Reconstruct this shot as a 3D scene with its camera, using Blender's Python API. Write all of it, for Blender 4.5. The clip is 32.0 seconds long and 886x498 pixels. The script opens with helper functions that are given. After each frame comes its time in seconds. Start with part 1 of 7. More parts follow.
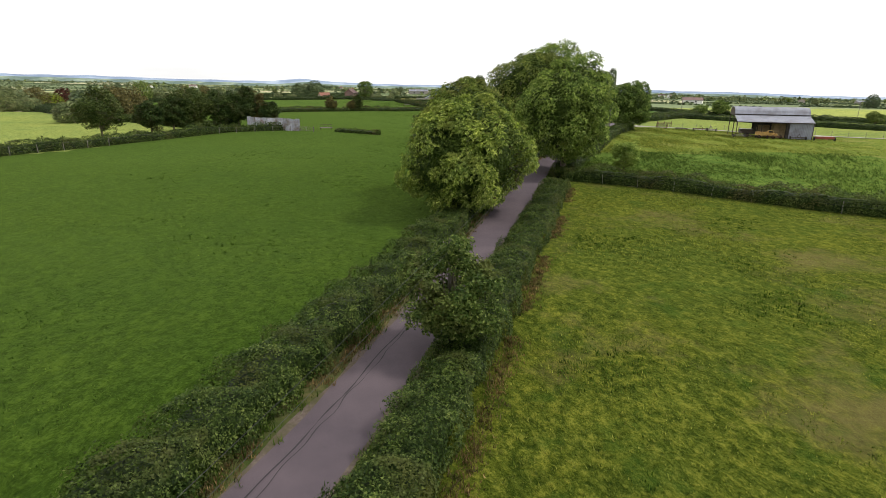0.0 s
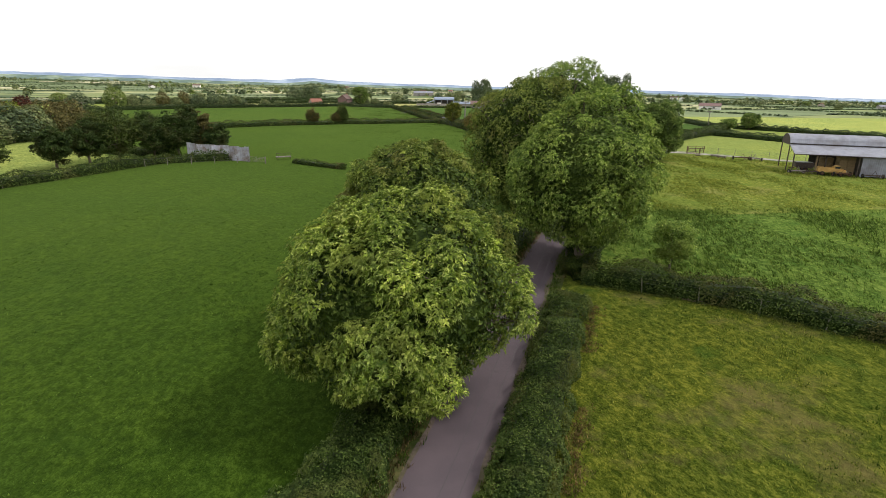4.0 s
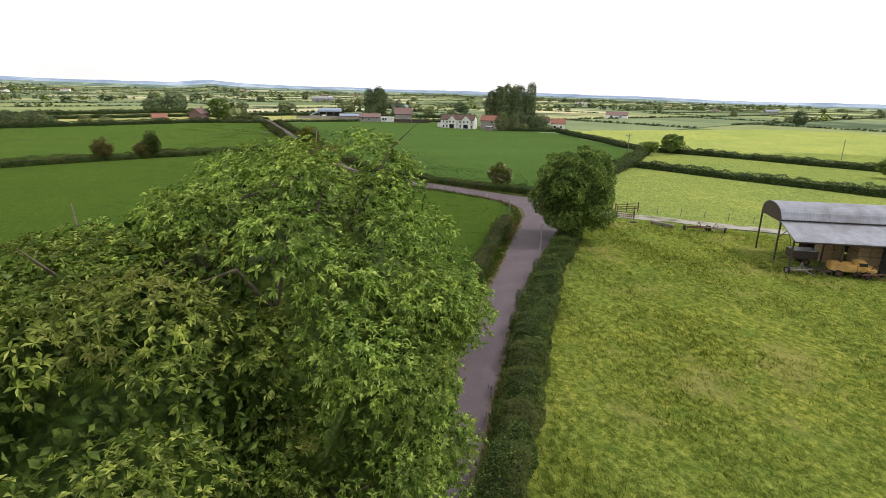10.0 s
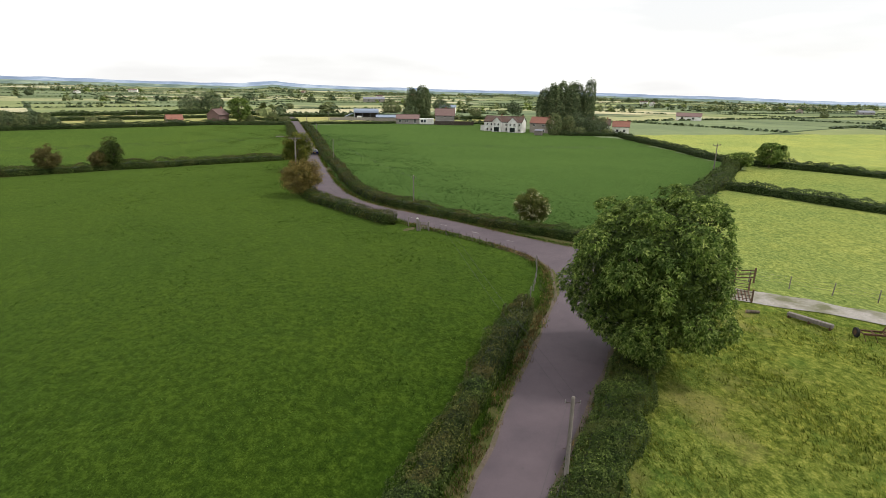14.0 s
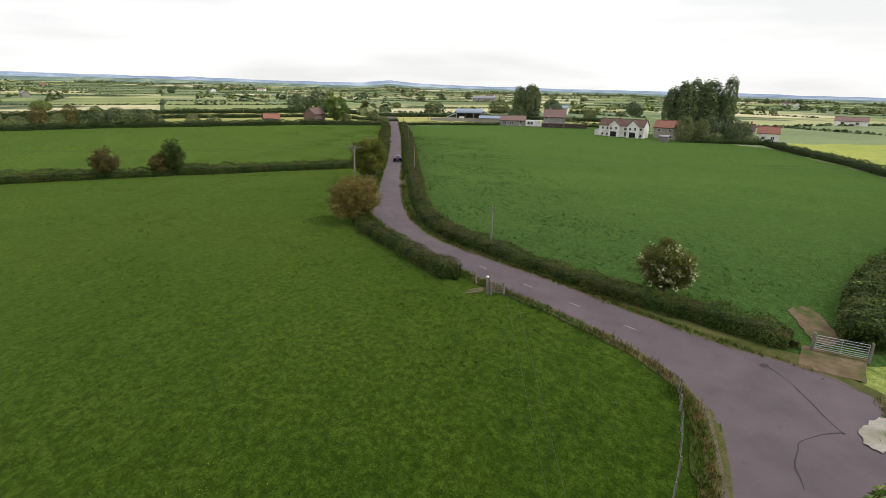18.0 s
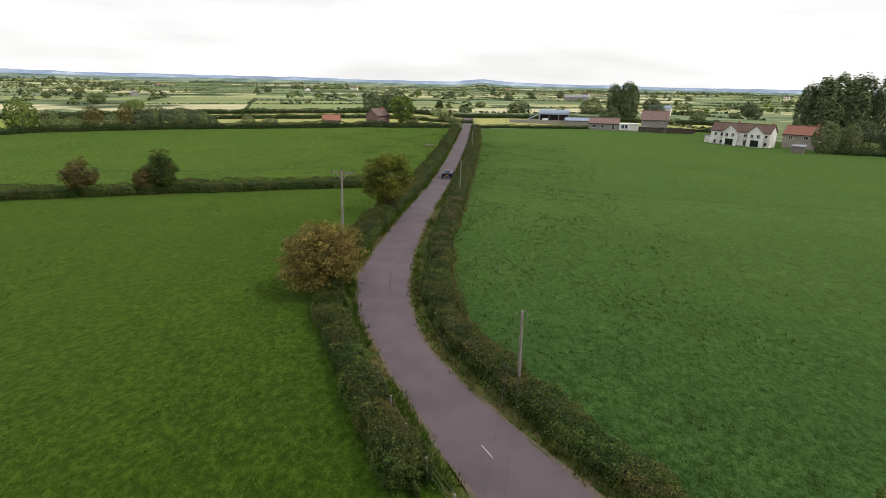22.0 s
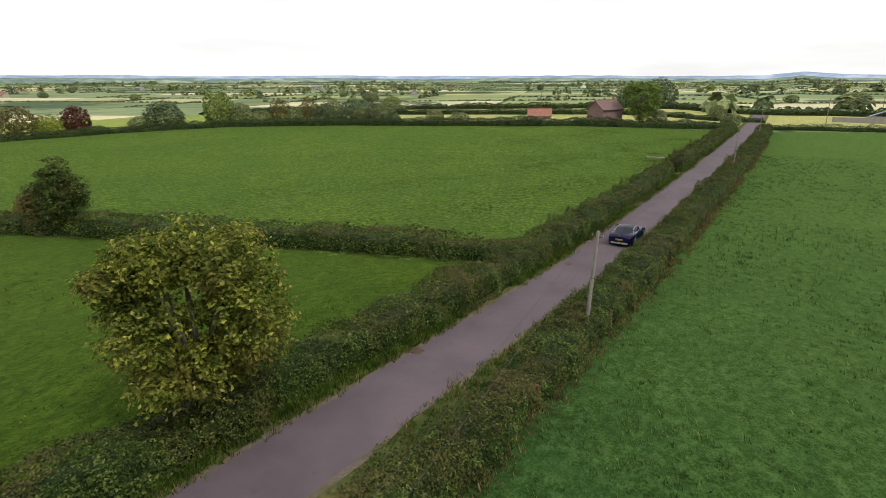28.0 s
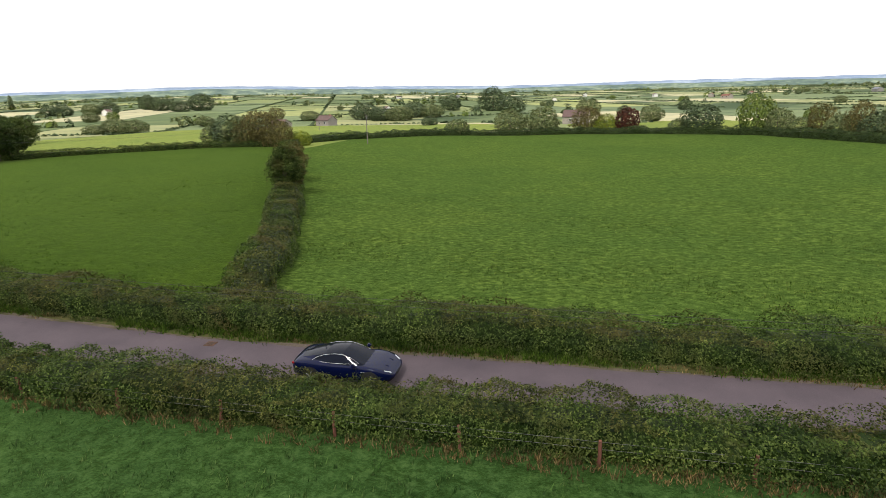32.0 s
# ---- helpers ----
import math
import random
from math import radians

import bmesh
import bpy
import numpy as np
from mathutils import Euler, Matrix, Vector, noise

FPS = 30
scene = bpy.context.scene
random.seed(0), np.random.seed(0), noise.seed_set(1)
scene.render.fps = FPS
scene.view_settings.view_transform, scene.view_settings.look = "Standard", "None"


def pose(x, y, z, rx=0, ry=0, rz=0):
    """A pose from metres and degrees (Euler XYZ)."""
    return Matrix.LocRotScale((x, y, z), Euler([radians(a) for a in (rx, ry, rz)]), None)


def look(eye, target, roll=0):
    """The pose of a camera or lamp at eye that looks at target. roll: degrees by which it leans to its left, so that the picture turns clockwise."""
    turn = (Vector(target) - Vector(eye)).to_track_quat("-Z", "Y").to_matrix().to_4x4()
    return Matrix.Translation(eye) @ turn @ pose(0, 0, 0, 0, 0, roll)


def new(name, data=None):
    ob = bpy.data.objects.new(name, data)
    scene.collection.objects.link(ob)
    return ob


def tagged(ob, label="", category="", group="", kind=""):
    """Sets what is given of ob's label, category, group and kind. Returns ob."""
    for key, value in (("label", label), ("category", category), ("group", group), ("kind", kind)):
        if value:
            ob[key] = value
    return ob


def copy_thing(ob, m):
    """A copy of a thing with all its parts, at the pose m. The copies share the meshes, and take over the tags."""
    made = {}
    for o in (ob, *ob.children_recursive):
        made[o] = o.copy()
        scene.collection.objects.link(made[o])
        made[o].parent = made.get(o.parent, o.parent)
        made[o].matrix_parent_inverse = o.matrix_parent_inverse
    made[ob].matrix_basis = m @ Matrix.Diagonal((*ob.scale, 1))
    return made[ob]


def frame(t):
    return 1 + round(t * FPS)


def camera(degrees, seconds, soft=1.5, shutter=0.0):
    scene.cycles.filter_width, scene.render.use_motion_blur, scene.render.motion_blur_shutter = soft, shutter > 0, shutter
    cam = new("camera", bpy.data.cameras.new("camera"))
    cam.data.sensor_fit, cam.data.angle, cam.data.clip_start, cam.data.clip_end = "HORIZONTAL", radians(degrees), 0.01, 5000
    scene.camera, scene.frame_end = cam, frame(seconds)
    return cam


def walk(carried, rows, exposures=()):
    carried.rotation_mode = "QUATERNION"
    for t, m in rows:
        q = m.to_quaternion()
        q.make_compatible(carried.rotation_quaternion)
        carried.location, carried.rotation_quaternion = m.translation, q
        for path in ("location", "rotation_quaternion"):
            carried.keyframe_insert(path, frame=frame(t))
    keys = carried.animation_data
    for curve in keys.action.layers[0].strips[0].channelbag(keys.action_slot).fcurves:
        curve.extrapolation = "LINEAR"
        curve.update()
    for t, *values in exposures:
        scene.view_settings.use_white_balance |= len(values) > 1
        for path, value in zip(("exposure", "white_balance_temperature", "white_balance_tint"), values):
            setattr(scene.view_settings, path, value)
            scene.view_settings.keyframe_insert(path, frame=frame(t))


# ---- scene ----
cam = camera(78.3, 32.0, soft=0.5)
METRES, EYE, TILT, LEAN, TURN = 265.0, 10.0, 0.0, 0.0, -11.9
ROWS = [
    (0.0, 0.0, 0.0, 0.0, 0.15, -16.97, -0.51),
    (0.5, 0.0023, 0.0073, -0.0004, 0.38, -17.0, -0.55),
    (1.0, 0.0044, 0.0161, -0.0006, 0.87, -17.03, -0.59),
    (1.5, 0.006, 0.0267, -0.0007, 1.1, -17.03, -0.61),
    (2.0, 0.0076, 0.039, -0.0011, 0.02, -17.03, -0.68),
    (2.5, 0.0092, 0.0512, 0.0011, 0.5, -17.1, -0.66),
    (4.5, 0.0182, 0.1071, 0.0175, 1.04, -17.06, -0.77),
    (5.0, 0.0204, 0.1216, 0.0211, 0.95, -17.08, -0.8),
    (5.5, 0.0231, 0.1362, 0.0231, 0.71, -17.09, -0.83),
    (6.0, 0.0264, 0.15, 0.0232, -6.48, -16.91, -1.05),
    (6.5, 0.0304, 0.1649, 0.0229, -10.05, -16.79, -1.12),
    (7.0, 0.0354, 0.1792, 0.0228, -10.44, -16.75, -1.09),
    (7.5, 0.0412, 0.193, 0.0238, -10.5, -16.76, -1.09),
    (8.0, 0.0469, 0.2067, 0.024, -9.17, -16.78, -1.11),
    (8.5, 0.0529, 0.2207, 0.0246, -9.04, -16.77, -1.09),
    (9.0, 0.0588, 0.2349, 0.0261, -8.55, -16.85, -1.08),
    (9.5, 0.0648, 0.2489, 0.0275, -8.2, -16.76, -1.0),
    (10.0, 0.0707, 0.2635, 0.0283, -7.8, -16.72, -0.94),
    (10.5, 0.0764, 0.2793, 0.0274, -7.31, -16.73, -1.0),
    (11.0, 0.0821, 0.2945, 0.0271, -3.93, -16.77, -0.84),
    (11.5, 0.0877, 0.3101, 0.0268, -3.04, -16.79, -0.78),
    (12.0, 0.093, 0.3252, 0.0264, -2.72, -16.78, -0.74),
    (12.5, 0.0981, 0.34, 0.026, -2.47, -16.76, -0.77),
    (13.0, 0.1029, 0.3543, 0.0256, -2.24, -16.76, -0.73),
    (13.5, 0.1074, 0.3675, 0.0252, -2.01, -16.76, -0.72),
    (14.0, 0.1113, 0.3793, 0.0247, -1.78, -16.77, -0.71),
    (14.5, 0.1144, 0.3889, 0.0243, -1.5, -16.77, -0.71),
    (15.0, 0.1168, 0.3981, 0.0237, -0.97, -16.76, -0.75),
    (15.5, 0.1192, 0.4071, 0.0233, 4.23, -16.87, -0.61),
    (17.5, 0.1212, 0.4471, 0.0234, 9.8, -16.97, -0.68),
    (18.0, 0.1199, 0.4616, 0.0232, 9.66, -16.97, -0.71),
    (18.5, 0.1186, 0.4771, 0.0231, 9.74, -17.0, -0.72),
    (19.0, 0.118, 0.4917, 0.0231, 9.78, -17.04, -0.72),
    (19.5, 0.1181, 0.504, 0.023, 9.85, -17.04, -0.74),
    (20.0, 0.1189, 0.515, 0.0228, 9.94, -17.05, -0.76),
    (20.5, 0.1201, 0.5253, 0.0227, 12.91, -17.1, -0.67),
    (21.0, 0.1217, 0.5363, 0.0223, 15.32, -17.14, -0.56),
    (21.5, 0.1223, 0.5495, 0.0219, 18.33, -17.17, -0.48),
    (22.0, 0.1221, 0.5642, 0.0218, 19.08, -17.17, -0.45),
    (22.5, 0.1207, 0.5796, 0.0216, 21.03, -17.19, -0.38),
    (23.0, 0.1185, 0.596, 0.0213, 26.61, -17.26, -0.21),
    (23.5, 0.1159, 0.6123, 0.0184, 27.67, -17.21, -0.13),
    (24.0, 0.1126, 0.629, 0.0151, 27.97, -17.19, -0.05),
    (24.5, 0.109, 0.6461, 0.0138, 28.16, -17.15, 0.0),
    (25.0, 0.1049, 0.6637, 0.0132, 28.29, -17.12, 0.02),
    (25.5, 0.1011, 0.6816, 0.0102, 28.41, -17.08, 0.05),
    (26.0, 0.097, 0.6993, 0.0081, 30.79, -17.26, 0.12),
    (26.5, 0.0923, 0.7178, 0.0074, 38.74, -17.26, 0.4),
    (28.5, 0.0801, 0.797, 0.0041, 51.83, -17.07, 1.18),
    (29.0, 0.0818, 0.8243, 0.0034, 61.95, -16.88, 1.39),
    (29.5, 0.0831, 0.852, 0.0031, 77.17, -16.49, 1.55),
    (30.0, 0.083, 0.8787, 0.0028, 83.23, -16.3, 1.59),
    (30.5, 0.0811, 0.9038, 0.0023, 92.29, -16.02, 1.51),
    (31.0, 0.0779, 0.928, 0.0018, 96.59, -15.87, 1.53),
    (31.5, 0.0735, 0.9492, 0.0014, 108.31, -15.59, 1.39),
    (32.0, 0.0676, 0.9705, 0.001, 115.74, -15.4, 1.4),
]
walk(cam, [(t, pose(0, 0, EYE, TILT, LEAN, TURN) @ pose(METRES * x, METRES * y, METRES * z, 90 + pitch, roll, yaw)) for t, x, y, z, yaw, pitch, roll in ROWS],
     [(0, 0.0), (10, 0.0), (13, -0.06), (17, -0.18), (26, -0.18), (29, -0.03), (32, 0.0)])

# ---- world and light ----
SUN_AZ, SUN_EL = 100.0, 52.0
world = bpy.data.worlds.new("overcast_sky")
scene.world = world
world.use_nodes = True
wn, wl = world.node_tree.nodes, world.node_tree.links
wn.clear()
w_out, w_bg = wn.new("ShaderNodeOutputWorld"), wn.new("ShaderNodeBackground")
w_sky = wn.new("ShaderNodeTexSky")
w_sky.sky_type, w_sky.sun_disc = "NISHITA", False
w_sky.sun_elevation, w_sky.sun_rotation = radians(SUN_EL), radians(SUN_AZ)
w_sky.air_density, w_sky.dust_density = 1.0, 2.0
w_co, w_map = wn.new("ShaderNodeTexCoord"), wn.new("ShaderNodeMapping")
w_map.inputs["Scale"].default_value = (1.0, 1.0, 6.0)
w_noise, w_ramp = wn.new("ShaderNodeTexNoise"), wn.new("ShaderNodeValToRGB")
w_noise.inputs["Scale"].default_value, w_noise.inputs["Detail"].default_value = 2.2, 7.0
w_ramp.color_ramp.elements[0].position, w_ramp.color_ramp.elements[0].color = 0.36, (0.80, 0.80, 0.80, 1)
w_ramp.color_ramp.elements[1].position, w_ramp.color_ramp.elements[1].color = 0.52, (1, 1, 1, 1)
w_gain = wn.new("ShaderNodeVectorMath")
w_gain.operation = "SCALE"
w_gain.inputs[3].default_value = 0.10
w_mix = wn.new("ShaderNodeMix")
w_mix.data_type = "RGBA"
w_mix.inputs[7].default_value = (1.19, 1.185, 1.175, 1)
wl.new(w_co.outputs["Generated"], w_map.inputs["Vector"])
wl.new(w_map.outputs[0], w_noise.inputs["Vector"])
wl.new(w_noise.outputs["Fac"], w_ramp.inputs["Fac"])
wl.new(w_sky.outputs[0], w_gain.inputs[0])
wl.new(w_ramp.outputs["Color"], w_mix.inputs[0])
wl.new(w_gain.outputs[0], w_mix.inputs[6])
wl.new(w_mix.outputs[2], w_bg.inputs["Color"])
w_bg.inputs["Strength"].default_value = 1.0
wl.new(w_bg.outputs[0], w_out.inputs["Surface"])

sun = new("sun", bpy.data.lights.new("sun", "SUN"))
sun.data.energy, sun.data.angle, sun.data.color = 2.4, radians(7), (1.0, 0.95, 0.86)
sa, se = radians(SUN_AZ), radians(SUN_EL)
sun.matrix_world = look((60 + 200 * math.sin(sa) * math.cos(se), 150 + 200 * math.cos(sa) * math.cos(se), 200 * math.sin(se)), (60, 150, 0))


# ---- materials ----
def shader(name):
    m = bpy.data.materials.new(name)
    m.use_nodes = True
    nt = m.node_tree
    return m, nt, nt.nodes["Principled BSDF"]


def add_node(nt, kind, **values):
    n = nt.nodes.new("ShaderNode" + kind)
    for key, value in values.items():
        n.inputs[key.replace("_", " ")].default_value = value
    return n


def ramp(nt, source, stops, interpolation="LINEAR"):
    n = nt.nodes.new("ShaderNodeValToRGB")
    n.color_ramp.interpolation = interpolation
    els = n.color_ramp.elements
    while len(els) < len(stops):
        els.new(0.5)
    for e, (p, c) in zip(els, stops):
        e.position, e.color = p, (*c, 1) if len(c) == 3 else c
    nt.links.new(source, n.inputs["Fac"])
    return n.outputs["Color"]


def blend(nt, fac, a, b, mode="MIX"):
    n = nt.nodes.new("ShaderNodeMix")
    n.data_type, n.blend_type = "RGBA", mode
    for slot, v in ((0, fac), (6, a), (7, b)):
        if isinstance(v, (int, float)):
            n.inputs[slot].default_value = v
        elif isinstance(v, tuple):
            n.inputs[slot].default_value = (*v, 1)
        else:
            nt.links.new(v, n.inputs[slot])
    return n.outputs[2]


def noise_of(nt, scale, detail=4.0, rough=0.55, stretch=None, turn=0.0):
    co = nt.nodes.new("ShaderNodeNewGeometry").outputs["Position"]
    if stretch:
        mp = nt.nodes.new("ShaderNodeMapping")
        mp.inputs["Scale"].default_value = stretch
        mp.inputs["Rotation"].default_value = (0, 0, radians(turn))
        nt.links.new(co, mp.inputs["Vector"])
        co = mp.outputs[0]
    n = add_node(nt, "TexNoise", Scale=scale, Detail=detail, Roughness=rough)
    nt.links.new(co, n.inputs["Vector"])
    return n.outputs["Fac"]


def bumped(nt, bsdf, source, strength, distance):
    b = add_node(nt, "Bump", Strength=strength, Distance=distance)
    nt.links.new(source, b.inputs["Height"])
    nt.links.new(b.outputs[0], bsdf.inputs["Normal"])


def surface(name, dark, light, scale=3.0, rough=0.8, bump=0.3, metal=0.0, dirt=None, dirt_scale=0.6, bump_scale=None, per_piece=0.0, spec=0.3, stretch=None):
    """A plain rough surface: fine grain, broad stains, a little relief."""
    m, nt, b = shader(name)
    col = ramp(nt, noise_of(nt, scale, 6, 0.6, stretch), [(0.3, dark), (0.7, light)])
    if dirt:
        f = ramp(nt, noise_of(nt, dirt_scale, 5), [(0.46, (0, 0, 0)), (0.68, (1, 1, 1))])
        col = blend(nt, f, col, dirt)
    if per_piece:
        oi = nt.nodes.new("ShaderNodeObjectInfo")
        v = ramp(nt, oi.outputs["Random"], [(0, (1 - per_piece,) * 3), (1, (1 + per_piece,) * 3)])
        col = blend(nt, 1.0, col, v, "MULTIPLY")
    nt.links.new(col, b.inputs["Base Color"])
    b.inputs["Roughness"].default_value, b.inputs["Metallic"].default_value = rough, metal
    b.inputs["Specular IOR Level"].default_value = spec
    if bump:
        bumped(nt, b, noise_of(nt, bump_scale or scale * 6, 5), bump, 0.02)
    return m


def bunched(nt, col):
    """Clumps of leaves, lighter and darker; finer bunches imitate shading among the leaves by colour."""
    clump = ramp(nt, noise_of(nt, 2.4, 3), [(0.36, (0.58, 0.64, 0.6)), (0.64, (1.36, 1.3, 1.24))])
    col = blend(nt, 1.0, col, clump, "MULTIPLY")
    bunch_shading = ramp(nt, noise_of(nt, 6.5, 2), [(0.38, (0.55, 0.60, 0.57)), (0.62, (1.38, 1.32, 1.25))])
    return blend(nt, 1.0, col, bunch_shading, "MULTIPLY")


def leafy(name, dark, mid, light, warm=None, through_light=0.35, rough=0.5, far=False):
    """Leaves: each one its own tone, broad patches of tone over the plant, light let through."""
    m, nt, b = shader(name)
    geo = nt.nodes.new("ShaderNodeNewGeometry")
    col = ramp(nt, geo.outputs["Random Per Island"], [(0.0, dark), (0.5, mid), (1.0, light)])
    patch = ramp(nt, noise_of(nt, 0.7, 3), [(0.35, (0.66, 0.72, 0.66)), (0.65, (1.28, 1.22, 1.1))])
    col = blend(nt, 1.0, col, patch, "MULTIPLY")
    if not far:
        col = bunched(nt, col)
    if warm:
        f = ramp(nt, noise_of(nt, 0.45, 3), [(0.5, (0, 0, 0)), (0.68, (0.7, 0.7, 0.7))])
        col = blend(nt, f, col, warm)
    nt.links.new(col, b.inputs["Base Color"])
    b.inputs["Roughness"].default_value, b.inputs["Specular IOR Level"].default_value = rough, 0.10
    tr, mx = nt.nodes.new("ShaderNodeBsdfTranslucent"), nt.nodes.new("ShaderNodeMixShader")
    nt.links.new(col, tr.inputs["Color"])
    mx.inputs[0].default_value = through_light
    nt.links.new(b.outputs[0], mx.inputs[1])
    nt.links.new(tr.outputs[0], mx.inputs[2])
    nt.links.new(mx.outputs[0], nt.nodes["Material Output"].inputs["Surface"])
    return m


def pasture(name, low, mid, high, tuft, tuft_cover=0.55, worn=None, worn_cover=0.62, turn=20.0, bloom=0.145, rough=1.0):
    """Grass of a field: fine blades, wind-combed tussocks, broad drifts of tone. Tussock highlights and the shade in
    hollows are put into the colour.
    """
    m, nt, b = shader(name)
    fine = noise_of(nt, 11.0, 6, 0.75, (1.0, 0.7, 1.0), turn)
    tussock = noise_of(nt, 2.6, 6, 0.68, (1.0, 0.72, 1.0), turn)
    swathe = noise_of(nt, 0.5, 6, 0.66, (1.0, 0.7, 1.0), turn + 25)
    broad = noise_of(nt, 0.05, 5, 0.55)
    col = ramp(nt, blend(nt, 0.4, fine, tussock), [(0.41, low), (0.5, mid), (0.59, high)])
    col = blend(nt, rough, col, ramp(nt, tussock, [(0.37, (0.74, 0.77, 0.76)), (0.63, (1.25, 1.20, 1.12))]), "MULTIPLY")
    col = blend(nt, 1.0, col, ramp(nt, swathe, [(0.38, (0.86, 0.90, 0.90)), (0.62, (1.13, 1.09, 1.02))]), "MULTIPLY")
    col = blend(nt, 1.0, col, ramp(nt, broad, [(0.36, (0.88, 0.93, 0.92)), (0.64, (1.13, 1.07, 1.0))]), "MULTIPLY")
    # dark flecks painted as the shadows of tufts
    hollow_shade = ramp(nt, noise_of(nt, 1.9, 4, 0.6, (1.0, 0.8, 1.0), turn + 40), [(0.56, (1, 1, 1)), (0.68, (0.62, 0.66, 0.62))])
    col = blend(nt, rough, col, hollow_shade, "MULTIPLY")
    f = ramp(nt, noise_of(nt, 0.36, 6, 0.6), [(tuft_cover, (0, 0, 0)), (tuft_cover + 0.16, (0.6, 0.6, 0.6))])
    col = blend(nt, f, col, tuft)
    if worn:
        f = ramp(nt, noise_of(nt, 0.11, 7, 0.7), [(worn_cover, (0, 0, 0)), (worn_cover + 0.12, (0.7, 0.7, 0.7))])
        col = blend(nt, f, col, worn)
    nt.links.new(col, b.inputs["Base Color"])
    b.inputs["Roughness"].default_value, b.inputs["Specular IOR Level"].default_value = 1.0, 0.0
    b.inputs["Sheen Weight"].default_value, b.inputs["Sheen Roughness"].default_value = bloom, 0.45
    b.inputs["Sheen Tint"].default_value = (0.52, 0.74, 0.19, 1)
    bumped(nt, b, blend(nt, 0.6, fine, tussock), 0.8 * rough, 0.16)
    return m


M_GRASS_W = pasture("grass_lush", (0.0100, 0.0230, 0.0025), (0.0200, 0.0420, 0.0042), (0.0385, 0.0690, 0.0090), (0.015, 0.037, 0.0045), 0.58, None, 0.6, 20, 0.228, 0.62)
M_GRASS_SE = pasture("grass_grazed", (0.020, 0.032, 0.0033), (0.055, 0.070, 0.0085), (0.120, 0.127, 0.021), (0.020, 0.054, 0.007), 0.55, (0.115, 0.088, 0.036), 0.54, 60)
M_GRASS_E = pasture("grass_long", (0.050, 0.072, 0.011), (0.106, 0.134, 0.024), (0.198, 0.216, 0.056), (0.068, 0.120, 0.021), 0.54, (0.21, 0.19, 0.065), 0.54, -30)
M_GRASS_TALL = pasture("grass_tall_wet", (0.030, 0.058, 0.009), (0.070, 0.118, 0.021), (0.15, 0.198, 0.055), (0.040, 0.094, 0.016), 0.55, None, 0.6, -30)
M_CROP = pasture("young_crop", (0.0085, 0.025, 0.0065), (0.0195, 0.050, 0.0140), (0.040, 0.080, 0.027), (0.025, 0.062, 0.017), 0.56, None, 0.6, 5, 0.255, 0.55)
M_GRASS_N = pasture("grass_north", (0.013, 0.030, 0.0055), (0.038, 0.072, 0.014), (0.088, 0.134, 0.032), (0.026, 0.056, 0.009), 0.58, None, 0.6, 70, 0.16)
# grass with sunlight put into a brighter base colour
M_GRASS_FAR_E = pasture("grass_painted_sun", (0.118, 0.155, 0.042), (0.180, 0.218, 0.064), (0.255, 0.29, 0.105), (0.115, 0.155, 0.042), 0.6)
M_PALE_FIELD = pasture("cut_hay_field", (0.20, 0.20, 0.08), (0.30, 0.29, 0.13), (0.40, 0.38, 0.2), (0.25, 0.26, 0.10), 0.6)
# yellow-green field, its sunlit brightness painted into the colour
M_YELLOW_FIELD = pasture("yellow_field_painted_sun", (0.20, 0.235, 0.068), (0.28, 0.315, 0.10), (0.37, 0.39, 0.155), (0.18, 0.225, 0.065), 0.6)


def far_country():
    m, nt, b = shader("far_fields")
    co = nt.nodes.new("ShaderNodeNewGeometry").outputs["Position"]
    mp = nt.nodes.new("ShaderNodeMapping")
    mp.inputs["Rotation"].default_value = (0, 0, radians(-24))
    nt.links.new(co, mp.inputs["Vector"])
    br = add_node(nt, "TexBrick", Scale=1.0, Color1=(0, 0, 0, 1), Color2=(1, 1, 1, 1), Mortar=(0.5, 0.5, 0.5, 1), Mortar_Size=1.6, Bias=0.0, Brick_Width=190.0, Row_Height=88.0)
    br.offset = 0.5
    nt.links.new(mp.outputs[0], br.inputs["Vector"])
    # field tones carry the haze of distance as a paler colour
    col = ramp(nt, br.outputs["Color"], [(0.0, (0.125, 0.165, 0.075)), (0.18, (0.21, 0.245, 0.105)), (0.34, (0.14, 0.18, 0.09)), (0.45, (0.31, 0.32, 0.165)),
                                         (0.6, (0.15, 0.195, 0.105)), (0.7, (0.46, 0.43, 0.28)), (0.85, (0.17, 0.215, 0.11)), (0.92, (0.31, 0.335, 0.14))], "CONSTANT")
    col = blend(nt, 1.0, col, ramp(nt, noise_of(nt, 0.03, 6, 0.6), [(0.3, (0.75, 0.8, 0.8)), (0.7, (1.2, 1.15, 1.05))]), "MULTIPLY")
    col = blend(nt, 1.0, col, ramp(nt, noise_of(nt, 0.5, 6, 0.7), [(0.3, (0.85, 0.86, 0.85)), (0.7, (1.13, 1.12, 1.1))]), "MULTIPLY")
    col = blend(nt, br.outputs["Fac"], col, (0.045, 0.07, 0.025))
    wood = ramp(nt, noise_of(nt, 0.0045, 5, 0.6), [(0.56, (0, 0, 0)), (0.60, (1, 1, 1))])
    col = blend(nt, wood, col, (0.055, 0.085, 0.038))
    nt.links.new(col, b.inputs["Base Color"])
    b.inputs["Roughness"].default_value, b.inputs["Specular IOR Level"].default_value = 0.9, 0.1
    return m


M_FAR = far_country()


